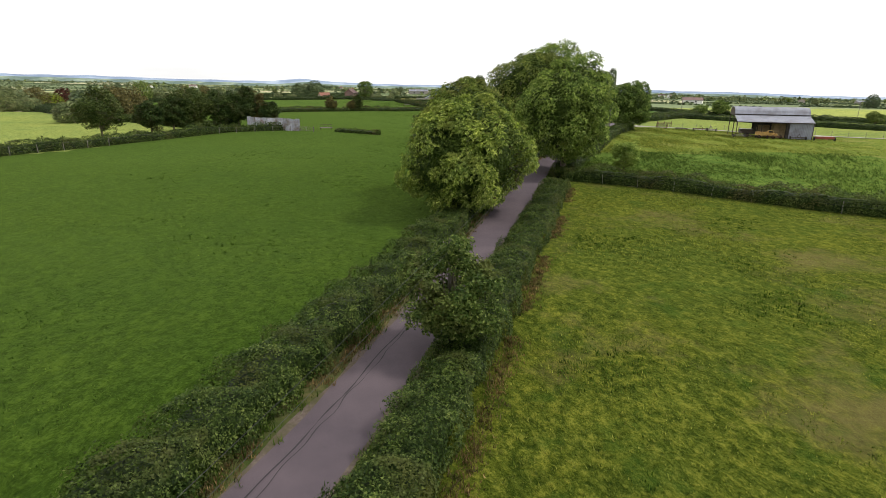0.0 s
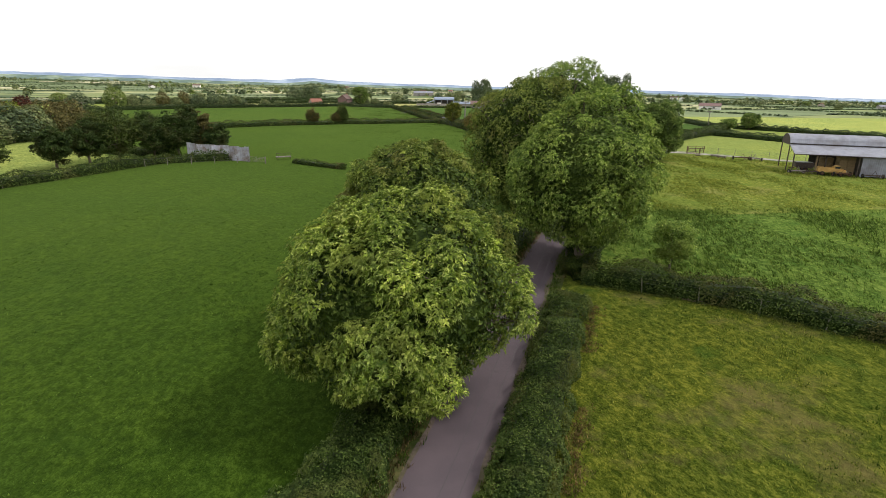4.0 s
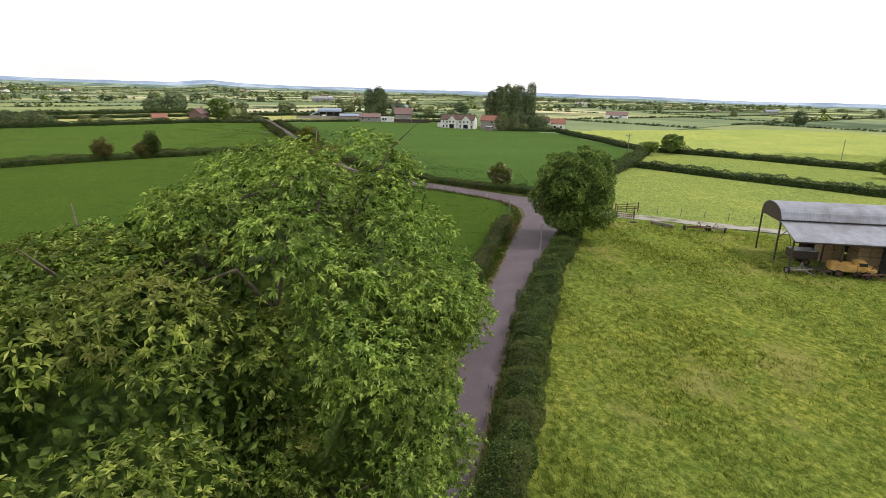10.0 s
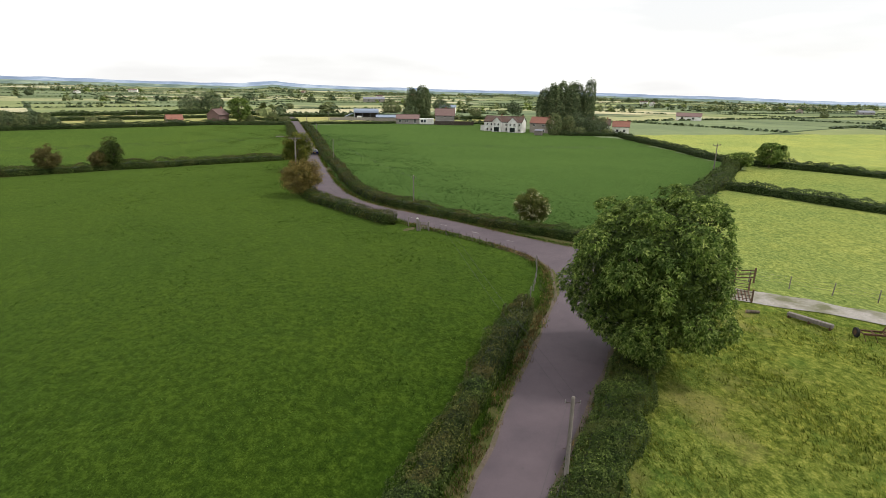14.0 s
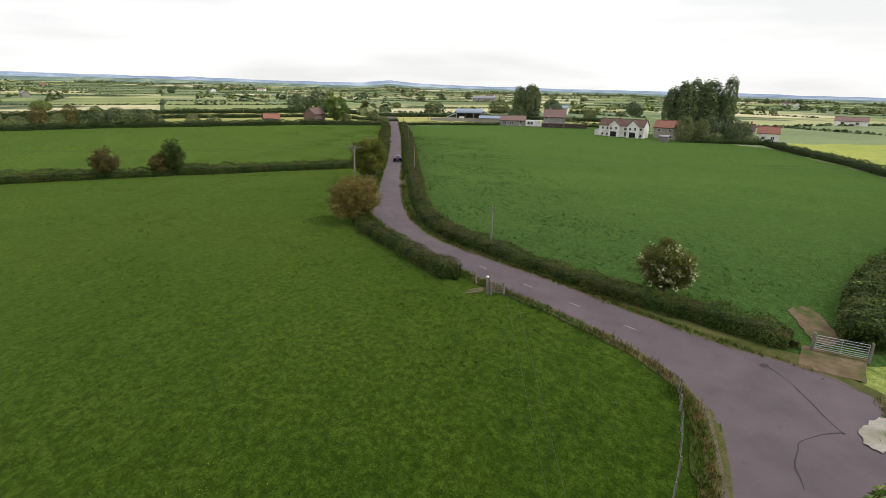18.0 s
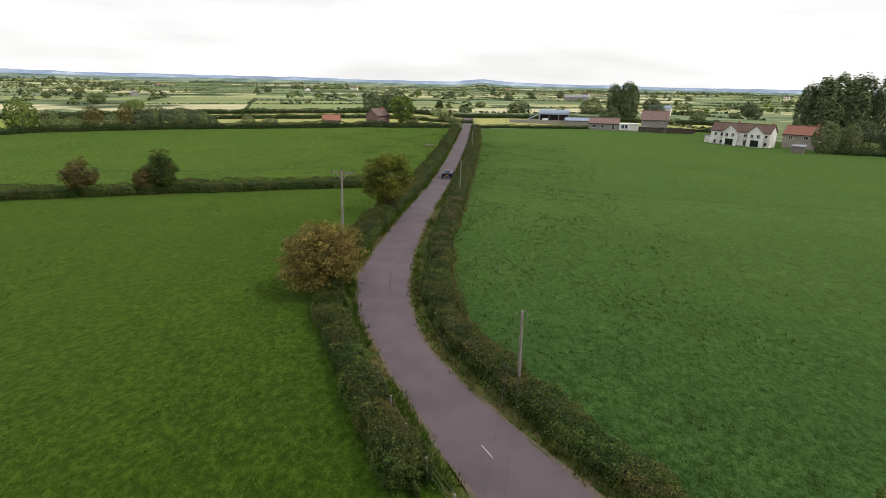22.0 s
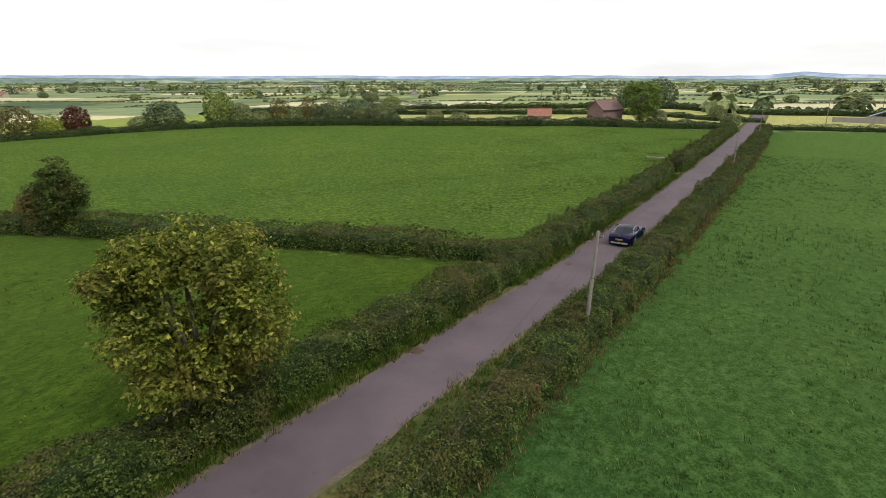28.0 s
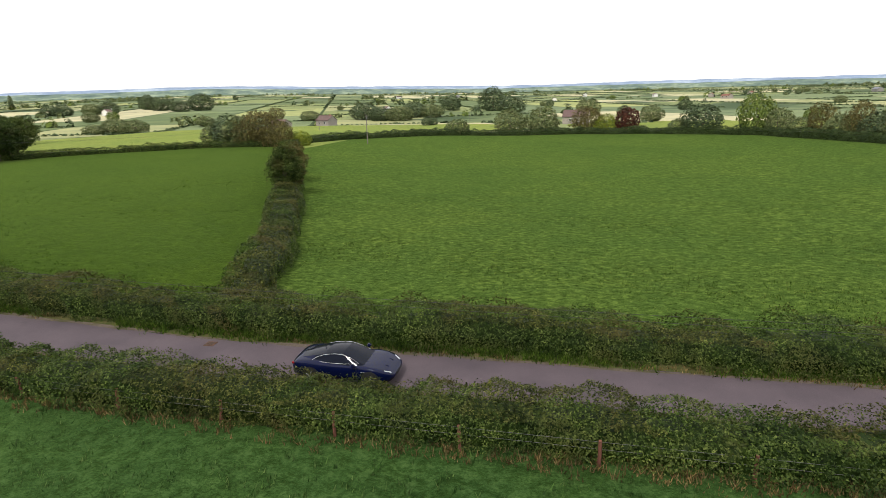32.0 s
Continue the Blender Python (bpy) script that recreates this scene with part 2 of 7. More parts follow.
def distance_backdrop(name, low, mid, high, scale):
    """The far hills, the haze of the air put into their colour and glow: fields, woods and villages as soft specks."""
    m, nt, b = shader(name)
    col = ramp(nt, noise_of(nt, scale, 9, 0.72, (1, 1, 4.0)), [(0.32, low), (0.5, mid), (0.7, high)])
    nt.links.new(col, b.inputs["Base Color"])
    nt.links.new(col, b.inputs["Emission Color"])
    # the hills glow faintly, which lifts them as haze would
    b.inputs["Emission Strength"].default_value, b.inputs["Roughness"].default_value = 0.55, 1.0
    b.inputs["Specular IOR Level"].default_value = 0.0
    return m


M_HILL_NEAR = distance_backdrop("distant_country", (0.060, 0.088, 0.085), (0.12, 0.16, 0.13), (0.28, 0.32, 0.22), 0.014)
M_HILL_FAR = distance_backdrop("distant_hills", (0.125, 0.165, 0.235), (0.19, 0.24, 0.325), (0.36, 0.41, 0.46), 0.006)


def asphalt():
    m, nt, b = shader("worn_asphalt")
    grain = noise_of(nt, 60.0, 4, 0.7)
    col = ramp(nt, grain, [(0.3, (0.070, 0.054, 0.064)), (0.7, (0.118, 0.093, 0.107))])
    col = blend(nt, 1.0, col, ramp(nt, noise_of(nt, 0.35, 6, 0.6), [(0.3, (0.78, 0.78, 0.80)), (0.7, (1.16, 1.14, 1.12))]), "MULTIPLY")
    f = ramp(nt, noise_of(nt, 1.6, 6, 0.7), [(0.62, (0, 0, 0)), (0.72, (0.6, 0.6, 0.6))])
    col = blend(nt, f, col, (0.052, 0.046, 0.050))
    nt.links.new(col, b.inputs["Base Color"])
    b.inputs["Roughness"].default_value, b.inputs["Specular IOR Level"].default_value = 0.8, 0.3
    bumped(nt, b, grain, 0.35, 0.01)
    return m


M_ASPHALT = asphalt()
M_VERGE = surface("dry_verge", (0.040, 0.054, 0.014), (0.125, 0.108, 0.044), 4.0, 0.95, 0.7, dirt=(0.032, 0.055, 0.010), dirt_scale=0.5, spec=0.1)
M_GRIT = surface("pale_road_grit", (0.085, 0.066, 0.056), (0.155, 0.125, 0.102), 9.0, 0.95, 0.4, dirt=(0.075, 0.07, 0.035), dirt_scale=0.9, spec=0.1)
M_MUD = surface("bare_earth", (0.085, 0.062, 0.036), (0.165, 0.125, 0.08), 1.5, 0.95, 0.6, dirt=(0.045, 0.072, 0.016), dirt_scale=0.7, spec=0.1)
M_GRAVEL = surface("pale_gravel", (0.24, 0.225, 0.205), (0.38, 0.355, 0.32), 8.0, 0.95, 0.6, dirt=(0.13, 0.13, 0.07), dirt_scale=0.5)
# hedge core: its dark green paints foliage shadow in the gaps
M_TWIG_SHADE = leafy("hedge_inside_shade", (0.010, 0.020, 0.004), (0.018, 0.034, 0.006), (0.03, 0.05, 0.01), None, 0.0)
M_BARK = surface("bark", (0.07, 0.055, 0.04), (0.2, 0.17, 0.13), 6.0, 0.95, 0.9, spec=0.15, stretch=(1, 1, 0.25))
# darker leaf colour that paints the shade in gaps between leaf clusters
M_INNER = leafy("inner_leaves_painted_shade", (0.036, 0.062, 0.012), (0.062, 0.098, 0.021), (0.10, 0.14, 0.036), None, 0.1)
M_HEDGE = leafy("hedge_leaves", (0.026, 0.038, 0.010), (0.064, 0.078, 0.022), (0.135, 0.148, 0.050), (0.108, 0.090, 0.033))
M_HEDGE_G = leafy("hedge_leaves_green", (0.024, 0.046, 0.011), (0.057, 0.092, 0.022), (0.128, 0.170, 0.054), (0.10, 0.105, 0.03))
M_ASH = leafy("ash_leaves", (0.120, 0.190, 0.028), (0.255, 0.345, 0.066), (0.48, 0.55, 0.20), (0.26, 0.30, 0.06), 0.38)
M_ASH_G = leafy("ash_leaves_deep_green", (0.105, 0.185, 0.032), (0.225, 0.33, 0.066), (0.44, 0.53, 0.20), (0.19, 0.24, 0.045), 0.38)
# close to M_ASH_G but a few percent darker, used on one tall tree
M_ASH_F = leafy("ash_leaves_full_green", (0.100, 0.180, 0.031), (0.215, 0.32, 0.064), (0.42, 0.52, 0.19), (0.16, 0.205, 0.04), 0.38)
M_ASH_B = leafy("ash_leaves_brownish", (0.095, 0.148, 0.026), (0.195, 0.258, 0.054), (0.36, 0.41, 0.14), (0.215, 0.205, 0.06), 0.38)
M_SYC = leafy("sycamore_leaves", (0.070, 0.128, 0.028), (0.155, 0.24, 0.056), (0.33, 0.41, 0.155), None, 0.45)
M_SYC_D = leafy("dull_green_leaves", (0.030, 0.056, 0.014), (0.070, 0.105, 0.028), (0.15, 0.19, 0.065), (0.10, 0.095, 0.03), 0.4)
M_THORN = leafy("thorn_leaves", (0.09, 0.083, 0.02), (0.20, 0.165, 0.052), (0.35, 0.285, 0.12), (0.25, 0.17, 0.065))
M_OLIVE = leafy("olive_green_leaves", (0.065, 0.092, 0.014), (0.15, 0.18, 0.031), (0.30, 0.31, 0.085), (0.19, 0.155, 0.042), 0.45)
M_BUSH = leafy("olive_bush_leaves", (0.045, 0.066, 0.014), (0.10, 0.125, 0.030), (0.20, 0.22, 0.070), (0.13, 0.105, 0.035), 0.35)
M_YOUNG = leafy("young_tree_leaves", (0.036, 0.068, 0.015), (0.085, 0.135, 0.032), (0.19, 0.24, 0.082), (0.14, 0.14, 0.04), 0.4)
M_DARKLEAF = leafy("dark_leaves", (0.024, 0.046, 0.014), (0.052, 0.086, 0.026), (0.105, 0.150, 0.050), (0.075, 0.068, 0.026))
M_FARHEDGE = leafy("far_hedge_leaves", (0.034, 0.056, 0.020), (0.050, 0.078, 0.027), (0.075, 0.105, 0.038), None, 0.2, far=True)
# far leaves and their dark version: haze put in as a paler, greyer tone
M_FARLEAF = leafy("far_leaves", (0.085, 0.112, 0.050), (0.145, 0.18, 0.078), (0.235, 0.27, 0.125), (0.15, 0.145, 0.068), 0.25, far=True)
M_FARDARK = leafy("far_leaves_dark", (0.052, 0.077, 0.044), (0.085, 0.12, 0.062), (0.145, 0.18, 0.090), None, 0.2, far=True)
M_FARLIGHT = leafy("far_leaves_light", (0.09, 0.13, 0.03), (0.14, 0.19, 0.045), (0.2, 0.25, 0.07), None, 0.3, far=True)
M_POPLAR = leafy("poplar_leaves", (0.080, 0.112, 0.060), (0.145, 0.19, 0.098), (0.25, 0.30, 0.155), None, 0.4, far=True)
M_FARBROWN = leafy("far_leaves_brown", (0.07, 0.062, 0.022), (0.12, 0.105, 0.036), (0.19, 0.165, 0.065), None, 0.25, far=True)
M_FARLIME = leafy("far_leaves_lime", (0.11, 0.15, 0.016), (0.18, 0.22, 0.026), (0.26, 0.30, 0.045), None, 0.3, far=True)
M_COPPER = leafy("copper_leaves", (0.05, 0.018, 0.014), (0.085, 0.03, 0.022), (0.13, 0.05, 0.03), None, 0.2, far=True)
M_BLOSSOM = leafy("white_blossom", (0.36, 0.36, 0.24), (0.50, 0.50, 0.36), (0.66, 0.65, 0.50), None, 0.3)
M_BLADE = leafy("grass_blades", (0.034, 0.073, 0.010), (0.066, 0.123, 0.018), (0.120, 0.180, 0.036), None, 0.5, 0.9)
M_BLADE_Y = leafy("grass_blades_pale", (0.085, 0.125, 0.018), (0.165, 0.205, 0.034), (0.28, 0.30, 0.075), None, 0.5, 0.7)
M_BLADE_C = leafy("crop_blades", (0.040, 0.092, 0.022), (0.072, 0.138, 0.042), (0.115, 0.180, 0.068), None, 0.5, 0.9)
M_BLADE_T = leafy("tall_grass_blades", (0.036, 0.076, 0.010), (0.080, 0.135, 0.024), (0.17, 0.22, 0.068), None, 0.5, 0.9)
M_BLADE_D = leafy("dark_grass_blades", (0.028, 0.060, 0.008), (0.060, 0.112, 0.015), (0.105, 0.165, 0.028), None, 0.5, 0.9)
M_STRAW = leafy("dry_stalks", (0.075, 0.052, 0.024), (0.145, 0.102, 0.05), (0.25, 0.19, 0.105), None, 0.3, 0.8)
M_WOOD = surface("weathered_wood", (0.13, 0.115, 0.10), (0.26, 0.235, 0.21), 6.0, 0.9, 0.5, stretch=(1, 1, 0.15))
M_POST = surface("brown_post", (0.09, 0.055, 0.035), (0.2, 0.13, 0.085), 6.0, 0.9, 0.5, stretch=(1, 1, 0.2))
M_POST_RED = surface("red_brown_post", (0.11, 0.042, 0.028), (0.20, 0.085, 0.058), 6.0, 0.9, 0.5, stretch=(1, 1, 0.2))
M_WIRE = surface("galvanised_wire", (0.10, 0.10, 0.10), (0.17, 0.17, 0.17), 20.0, 0.6, 0, 0.3)
M_CABLE = surface("black_cable", (0.03, 0.03, 0.03), (0.06, 0.06, 0.06), 20.0, 0.6, 0)
M_GALV = surface("galvanised_steel", (0.28, 0.295, 0.32), (0.42, 0.44, 0.47), 3.0, 0.5, 0.1, 0.3)
M_TIN = surface("corrugated_iron", (0.22, 0.23, 0.275), (0.29, 0.30, 0.35), 1.2, 0.75, 0.1, 0.05, dirt=(0.185, 0.182, 0.205), dirt_scale=0.5, spec=0.15)
M_TIN_OLD = surface("old_corrugated_iron", (0.38, 0.38, 0.44), (0.6, 0.6, 0.68), 1.5, 0.6, 0.15, 0.15, dirt=(0.26, 0.19, 0.17), dirt_scale=0.9, per_piece=0.25)
M_TIN_IN = surface("dark_iron_inside", (0.07, 0.065, 0.06), (0.13, 0.115, 0.1), 2.0, 0.8, 0.2, 0.1)
M_STEEL_DK = surface("dark_painted_steel", (0.045, 0.035, 0.03), (0.1, 0.075, 0.06), 4.0, 0.7, 0.2, 0.2)
M_RUST = surface("rusty_iron", (0.065, 0.036, 0.022), (0.15, 0.080, 0.048), 5.0, 0.9, 0.4, 0.1)
M_YELLOW = surface("faded_yellow_paint", (0.42, 0.24, 0.06), (0.56, 0.36, 0.12), 2.0, 0.6, 0.1, dirt=(0.25, 0.15, 0.07))
M_RED = surface("red_paint", (0.26, 0.055, 0.035), (0.34, 0.085, 0.055), 3.0, 0.6, 0.1, dirt=(0.14, 0.06, 0.04))
M_STRAWBALE = surface("straw_bale", (0.24, 0.17, 0.09), (0.4, 0.3, 0.17), 5.0, 0.95, 0.7)
M_WHITE = surface("white_render", (0.72, 0.71, 0.68), (0.82, 0.81, 0.79), 1.0, 0.9, 0.15, dirt=(0.6, 0.58, 0.54), dirt_scale=0.3)
M_STONE = surface("grey_stone_wall", (0.26, 0.23, 0.2), (0.42, 0.38, 0.34), 2.5, 0.95, 0.5)
M_BRICK = surface("red_brick_wall", (0.24, 0.10, 0.07), (0.36, 0.17, 0.12), 3.0, 0.9, 0.3)
M_TILE_BR = surface("brown_roof_tiles", (0.075, 0.042, 0.034), (0.13, 0.080, 0.066), 2.0, 0.9, 0.4, dirt=(0.10, 0.08, 0.07), per_piece=0.2)
M_TILE_RED = surface("red_roof_tiles", (0.19, 0.082, 0.060), (0.28, 0.13, 0.098), 2.0, 0.9, 0.4, per_piece=0.2)
M_TILE_PINK = surface("dusty_pink_roof_tiles", (0.13, 0.080, 0.076), (0.20, 0.135, 0.125), 2.0, 0.9, 0.4, per_piece=0.2)
M_BLUE_ROOF = surface("blue_grey_sheeting", (0.19, 0.24, 0.32), (0.27, 0.32, 0.41), 1.5, 0.7, 0.1, 0.1)
M_CONCRETE = surface("concrete_block", (0.24, 0.225, 0.21), (0.34, 0.32, 0.30), 2.0, 0.9, 0.3)
M_CERAMIC = surface("grey_insulator", (0.20, 0.19, 0.18), (0.3, 0.29, 0.28), 5.0, 0.4, 0)
M_MARK = surface("worn_white_line", (0.26, 0.25, 0.245), (0.40, 0.39, 0.385), 30.0, 0.9, 0)
M_RUBBER = surface("tyre_rubber", (0.012, 0.012, 0.012), (0.025, 0.025, 0.025), 20.0, 0.8, 0.1)
M_ALLOY = surface("dark_alloy", (0.05, 0.05, 0.055), (0.09, 0.09, 0.095), 8.0, 0.35, 0, 0.8)


def glassy(name, tint, rough=0.05, gloss=0.45):
    m, nt, b = shader(name)
    b.inputs["Base Color"].default_value = (*tint, 1)
    b.inputs["Roughness"].default_value, b.inputs["Specular IOR Level"].default_value = rough, gloss
    return m


M_GLASS = glassy("dark_window_glass", (0.018, 0.022, 0.026))
M_CARGLASS = glassy("tinted_car_glass", (0.004, 0.006, 0.014), 0.04, 0.14)
M_CARPAINT = glassy("dark_blue_car_paint", (0.0022, 0.0045, 0.030), 0.07, 0.30)
M_CARPAINT.node_tree.nodes["Principled BSDF"].inputs["Metallic"].default_value = 0.0
M_CHROME = surface("bright_trim", (0.75, 0.75, 0.76), (0.85, 0.85, 0.86), 5.0, 0.15, 0, 1.0)
M_TAIL = glassy("red_lamp_glass", (0.22, 0.008, 0.01))
M_PLATE_Y = surface("yellow_plate", (0.62, 0.44, 0.03), (0.7, 0.5, 0.05), 5.0, 0.5, 0)
M_BLACK = surface("black_plastic", (0.012, 0.012, 0.013), (0.025, 0.025, 0.026), 8.0, 0.5, 0)
M_LAMP = glassy("clear_lamp_glass", (0.5, 0.52, 0.55))

M_CRACK = surface("tar_seam", (0.022, 0.020, 0.022), (0.045, 0.04, 0.044), 12.0, 0.8, 0.1)


# ---- geometry helpers ----
def rng_of(seed):
    return np.random.default_rng(seed)


def wavy(x, y, scale, seed, n=7):
    """A smooth field of bumps between about -1 and 1."""
    r = rng_of(seed)
    out = 0.0
    for _ in range(n):
        a, k, p = r.uniform(0, 2 * np.pi), r.uniform(0.6, 1.7) / scale, r.uniform(0, 2 * np.pi)
        out = out + np.sin((x * np.cos(a) + y * np.sin(a)) * k + p)
    return out / np.sqrt(n) * 0.8


def sstep(a, b, v):
    u = np.clip((np.asarray(v, float) - a) / (b - a), 0, 1)
    return u * u * (3 - 2 * u)


ELEV = [(-180, 1.0), (-142, 1.33), (-125, 1.72), (-110, 1.42), (-97, 1.15), (-86, 1.17), (-67, 1.07), (-57, 0.86), (-47, 0.75), (-40, 0.56), (-26, 0.38), (-15, 0.10), (-6, -0.05),
        (-4.6, 0.08), (-3.3, 0.22), (-2.2, 0.05), (0, -0.12), (13, -0.36), (30, -0.56), (51, -0.9), (80, -1.0), (120, -0.6), (180, 1.0)]
CX, CY = 60.0, 190.0


def rise(az):
    return np.interp(np.degrees(az), [e[0] for e in ELEV], [e[1] for e in ELEV])


def land(x, y):
    """Height of the ground."""
    x, y = np.asarray(x, float), np.asarray(y, float)
    z = -1.4 + 1.3 * sstep(40, 78, y) - 1.1 * sstep(198, 234, y)
    z = z - 0.018 * np.clip(x - 62, 0, 130) * sstep(60, 110, y)
    z = z + 2.0 * sstep(245, 325, y) * (1 - sstep(5, 46, x))
    dx, dy = x - CX, y - CY
    r = np.maximum(np.hypot(dx, dy), 1.0)
    e = rise(np.arctan2(dx, dy))
    rr = np.maximum(r, 300)
    ang = e - (e + 3.1) * (350 / rr) ** 0.9
    far = 14 + rr * np.tan(np.radians(ang)) + 1.5 * wavy(x, y, 160, 5) * sstep(350, 800, r)
    k = sstep(215, 360, r)
    return z * (1 - k) + far * k


def h(x, y):
    return float(land(x, y))


def mesh_np(name, verts, faces, mats, index=None, smooth=False):
    """A mesh from arrays: faces all with the same number of corners."""
    verts, faces = np.asarray(verts, np.float32).reshape(-1, 3), np.asarray(faces, np.int32)
    me = bpy.data.meshes.new(name)
    n, k = faces.shape
    me.vertices.add(len(verts))
    me.vertices.foreach_set("co", verts.ravel())
    me.loops.add(n * k)
    me.loops.foreach_set("vertex_index", faces.ravel())
    me.polygons.add(n)
    me.polygons.foreach_set("loop_start", np.arange(0, n * k, k, dtype=np.int32))
    for m in mats if isinstance(mats, (list, tuple)) else [mats]:
        me.materials.append(m)
    if index is not None:
        me.polygons.foreach_set("material_index", np.asarray(index, np.int32))
    me.polygons.foreach_set("use_smooth", np.full(n, smooth))
    me.update(calc_edges=True)
    return me


def thing(name, x=0.0, y=0.0, z=None, rz=0.0, label="", category="", group="", kind=""):
    ob = new(name)
    ob.empty_display_size = 0.3
    ob.matrix_basis = pose(x, y, h(x, y) if z is None else z, 0, 0, rz)
    return tagged(ob, label, category, group, kind)


def part(name, data, material=None, parent=None, label=""):
    """Link a bmesh or mesh as one mesh object under a thing or a part; its points are in the parent's own space."""
    if isinstance(data, bmesh.types.BMesh):
        me = bpy.data.meshes.new(name)
        data.to_mesh(me)
        data.free()
        data = me
    if material is not None and not data.materials:
        data.materials.append(material)
    ob = new(name, data)
    if parent is not None:
        ob.parent = parent
    if label:
        ob["label"] = label
    return ob


def box(cx, cy, cz, sx, sy, sz, rz=0.0, bevel=0.0, bm=None, tilt=(0, 0)):
    bm = bm or bmesh.new()
    m = pose(cx, cy, cz, tilt[0], tilt[1], rz) @ Matrix.Diagonal((sx, sy, sz, 1))
    made = bmesh.ops.create_cube(bm, size=1, matrix=m)
    if bevel:
        edges = list({e for v in made["verts"] for e in v.link_edges})
        bmesh.ops.bevel(bm, geom=edges, offset=bevel, segments=2, affect="EDGES")
    return bm


def rod(p, q, r0, r1=None, sides=8, bm=None):
    """A tapered round bar from p to q."""
    bm = bm or bmesh.new()
    p, q = Vector(p), Vector(q)
    turn = (q - p).to_track_quat("Z", "Y").to_matrix().to_4x4()
    bmesh.ops.create_cone(bm, cap_ends=True, segments=sides, radius1=r0, radius2=r0 if r1 is None else r1, depth=(q - p).length, matrix=Matrix.Translation((p + q) / 2) @ turn)
    return bm


def tubes(paths, sides=6):
    """Arrays of bent tapered tubes: paths of (points, radii)."""
    V, Fc, base = [], [], 0
    for pts, rad in paths:
        pts, rad = np.asarray(pts, float), np.asarray(rad, float)
        n = len(pts)
        t = np.gradient(pts, axis=0)
        t /= np.linalg.norm(t, axis=1, keepdims=True) + 1e-9
        ref = np.where(np.abs(t[:, 2:3]) > 0.8, np.array([[1.0, 0, 0]]), np.array([[0, 0, 1.0]]))
        a = np.cross(t, ref)
        a /= np.linalg.norm(a, axis=1, keepdims=True) + 1e-9
        b = np.cross(t, a)
        th = np.arange(sides) / sides * 2 * np.pi
        ring = a[:, None] * np.cos(th)[None, :, None] + b[:, None] * np.sin(th)[None, :, None]
        V.append((pts[:, None] + ring * rad[:, None, None]).reshape(-1, 3))
        i, j = np.meshgrid(np.arange(n - 1), np.arange(sides), indexing="ij")
        j2 = (j + 1) % sides
        Fc.append((np.stack([i * sides + j, i * sides + j2, (i + 1) * sides + j2, (i + 1) * sides + j], -1) + base).reshape(-1, 4))
        base += n * sides
    return np.concatenate(V), np.concatenate(Fc)


def leaf_quads(P, N, size, r, slim=0.36):
    """Diamond leaves at P, lying across N."""
    n = len(P)
    N = N / (np.linalg.norm(N, axis=1, keepdims=True) + 1e-9)
    t = np.cross(N, r.normal(size=(n, 3)))
    t /= np.linalg.norm(t, axis=1, keepdims=True) + 1e-9
    b = np.cross(N, t)
    s = (size * r.uniform(0.65, 1.35, n))[:, None]
    droop = N * s * 0.14
    V = np.stack([P - t * s * 0.5 - droop, P + b * s * slim, P + t * s * 0.5 - droop, P - b * s * slim], 1)
    return V.reshape(-1, 3), np.arange(4 * n).reshape(-1, 4)


def leaf_tris(P, N, size, r):
    """Small pointed leaves at P, three corners each, lying across N."""
    n = len(P)
    N = N / (np.linalg.norm(N, axis=1, keepdims=True) + 1e-9)
    t = np.cross(N, r.normal(size=(n, 3)))
    t /= np.linalg.norm(t, axis=1, keepdims=True) + 1e-9
    b = np.cross(N, t)
    s = (size * r.uniform(0.6, 1.4, n))[:, None]
    V = np.stack([P - t * s * 0.45 + b * s * 0.38, P - t * s * 0.45 - b * s * 0.38, P + t * s * 0.6 + N * s * 0.15], 1)
    return V.reshape(-1, 3), np.arange(3 * n).reshape(-1, 3)


def polyline(pts, step):
    """Points at even steps along a line, with the way's normals (to its left) and the running length."""
    pts = np.asarray(pts, float)
    d = np.r_[0, np.cumsum(np.linalg.norm(np.diff(pts, axis=0), axis=1))]
    s = np.linspace(0, d[-1], max(2, int(d[-1] / step) + 1))
    p = np.stack([np.interp(s, d, pts[:, 0]), np.interp(s, d, pts[:, 1])], 1)
    k = max(1, int(2.5 / step))
    if len(p) > 4 * k:
        q = p.copy()
        for i in range(-k, k + 1):
            q[k:-k] += p[k + i:len(p) - k + i] if i else 0
        q[k:-k] /= 2 * k + 1
        p = q
    t = np.gradient(p, axis=0)
    t /= np.linalg.norm(t, axis=1, keepdims=True) + 1e-9
    return p, np.stack([-t[:, 1], t[:, 0]], 1), s


def inside(x, y, poly):
    x, y = np.asarray(x), np.asarray(y)
    res = np.zeros(x.shape, bool)
    n = len(poly)
    for i in range(n):
        (x1, y1), (x2, y2) = poly[i], poly[(i + 1) % n]
        c = ((y1 > y) != (y2 > y)) & (x < (x2 - x1) * (y - y1) / (y2 - y1 + 1e-12) + x1)
        res ^= c
    return res


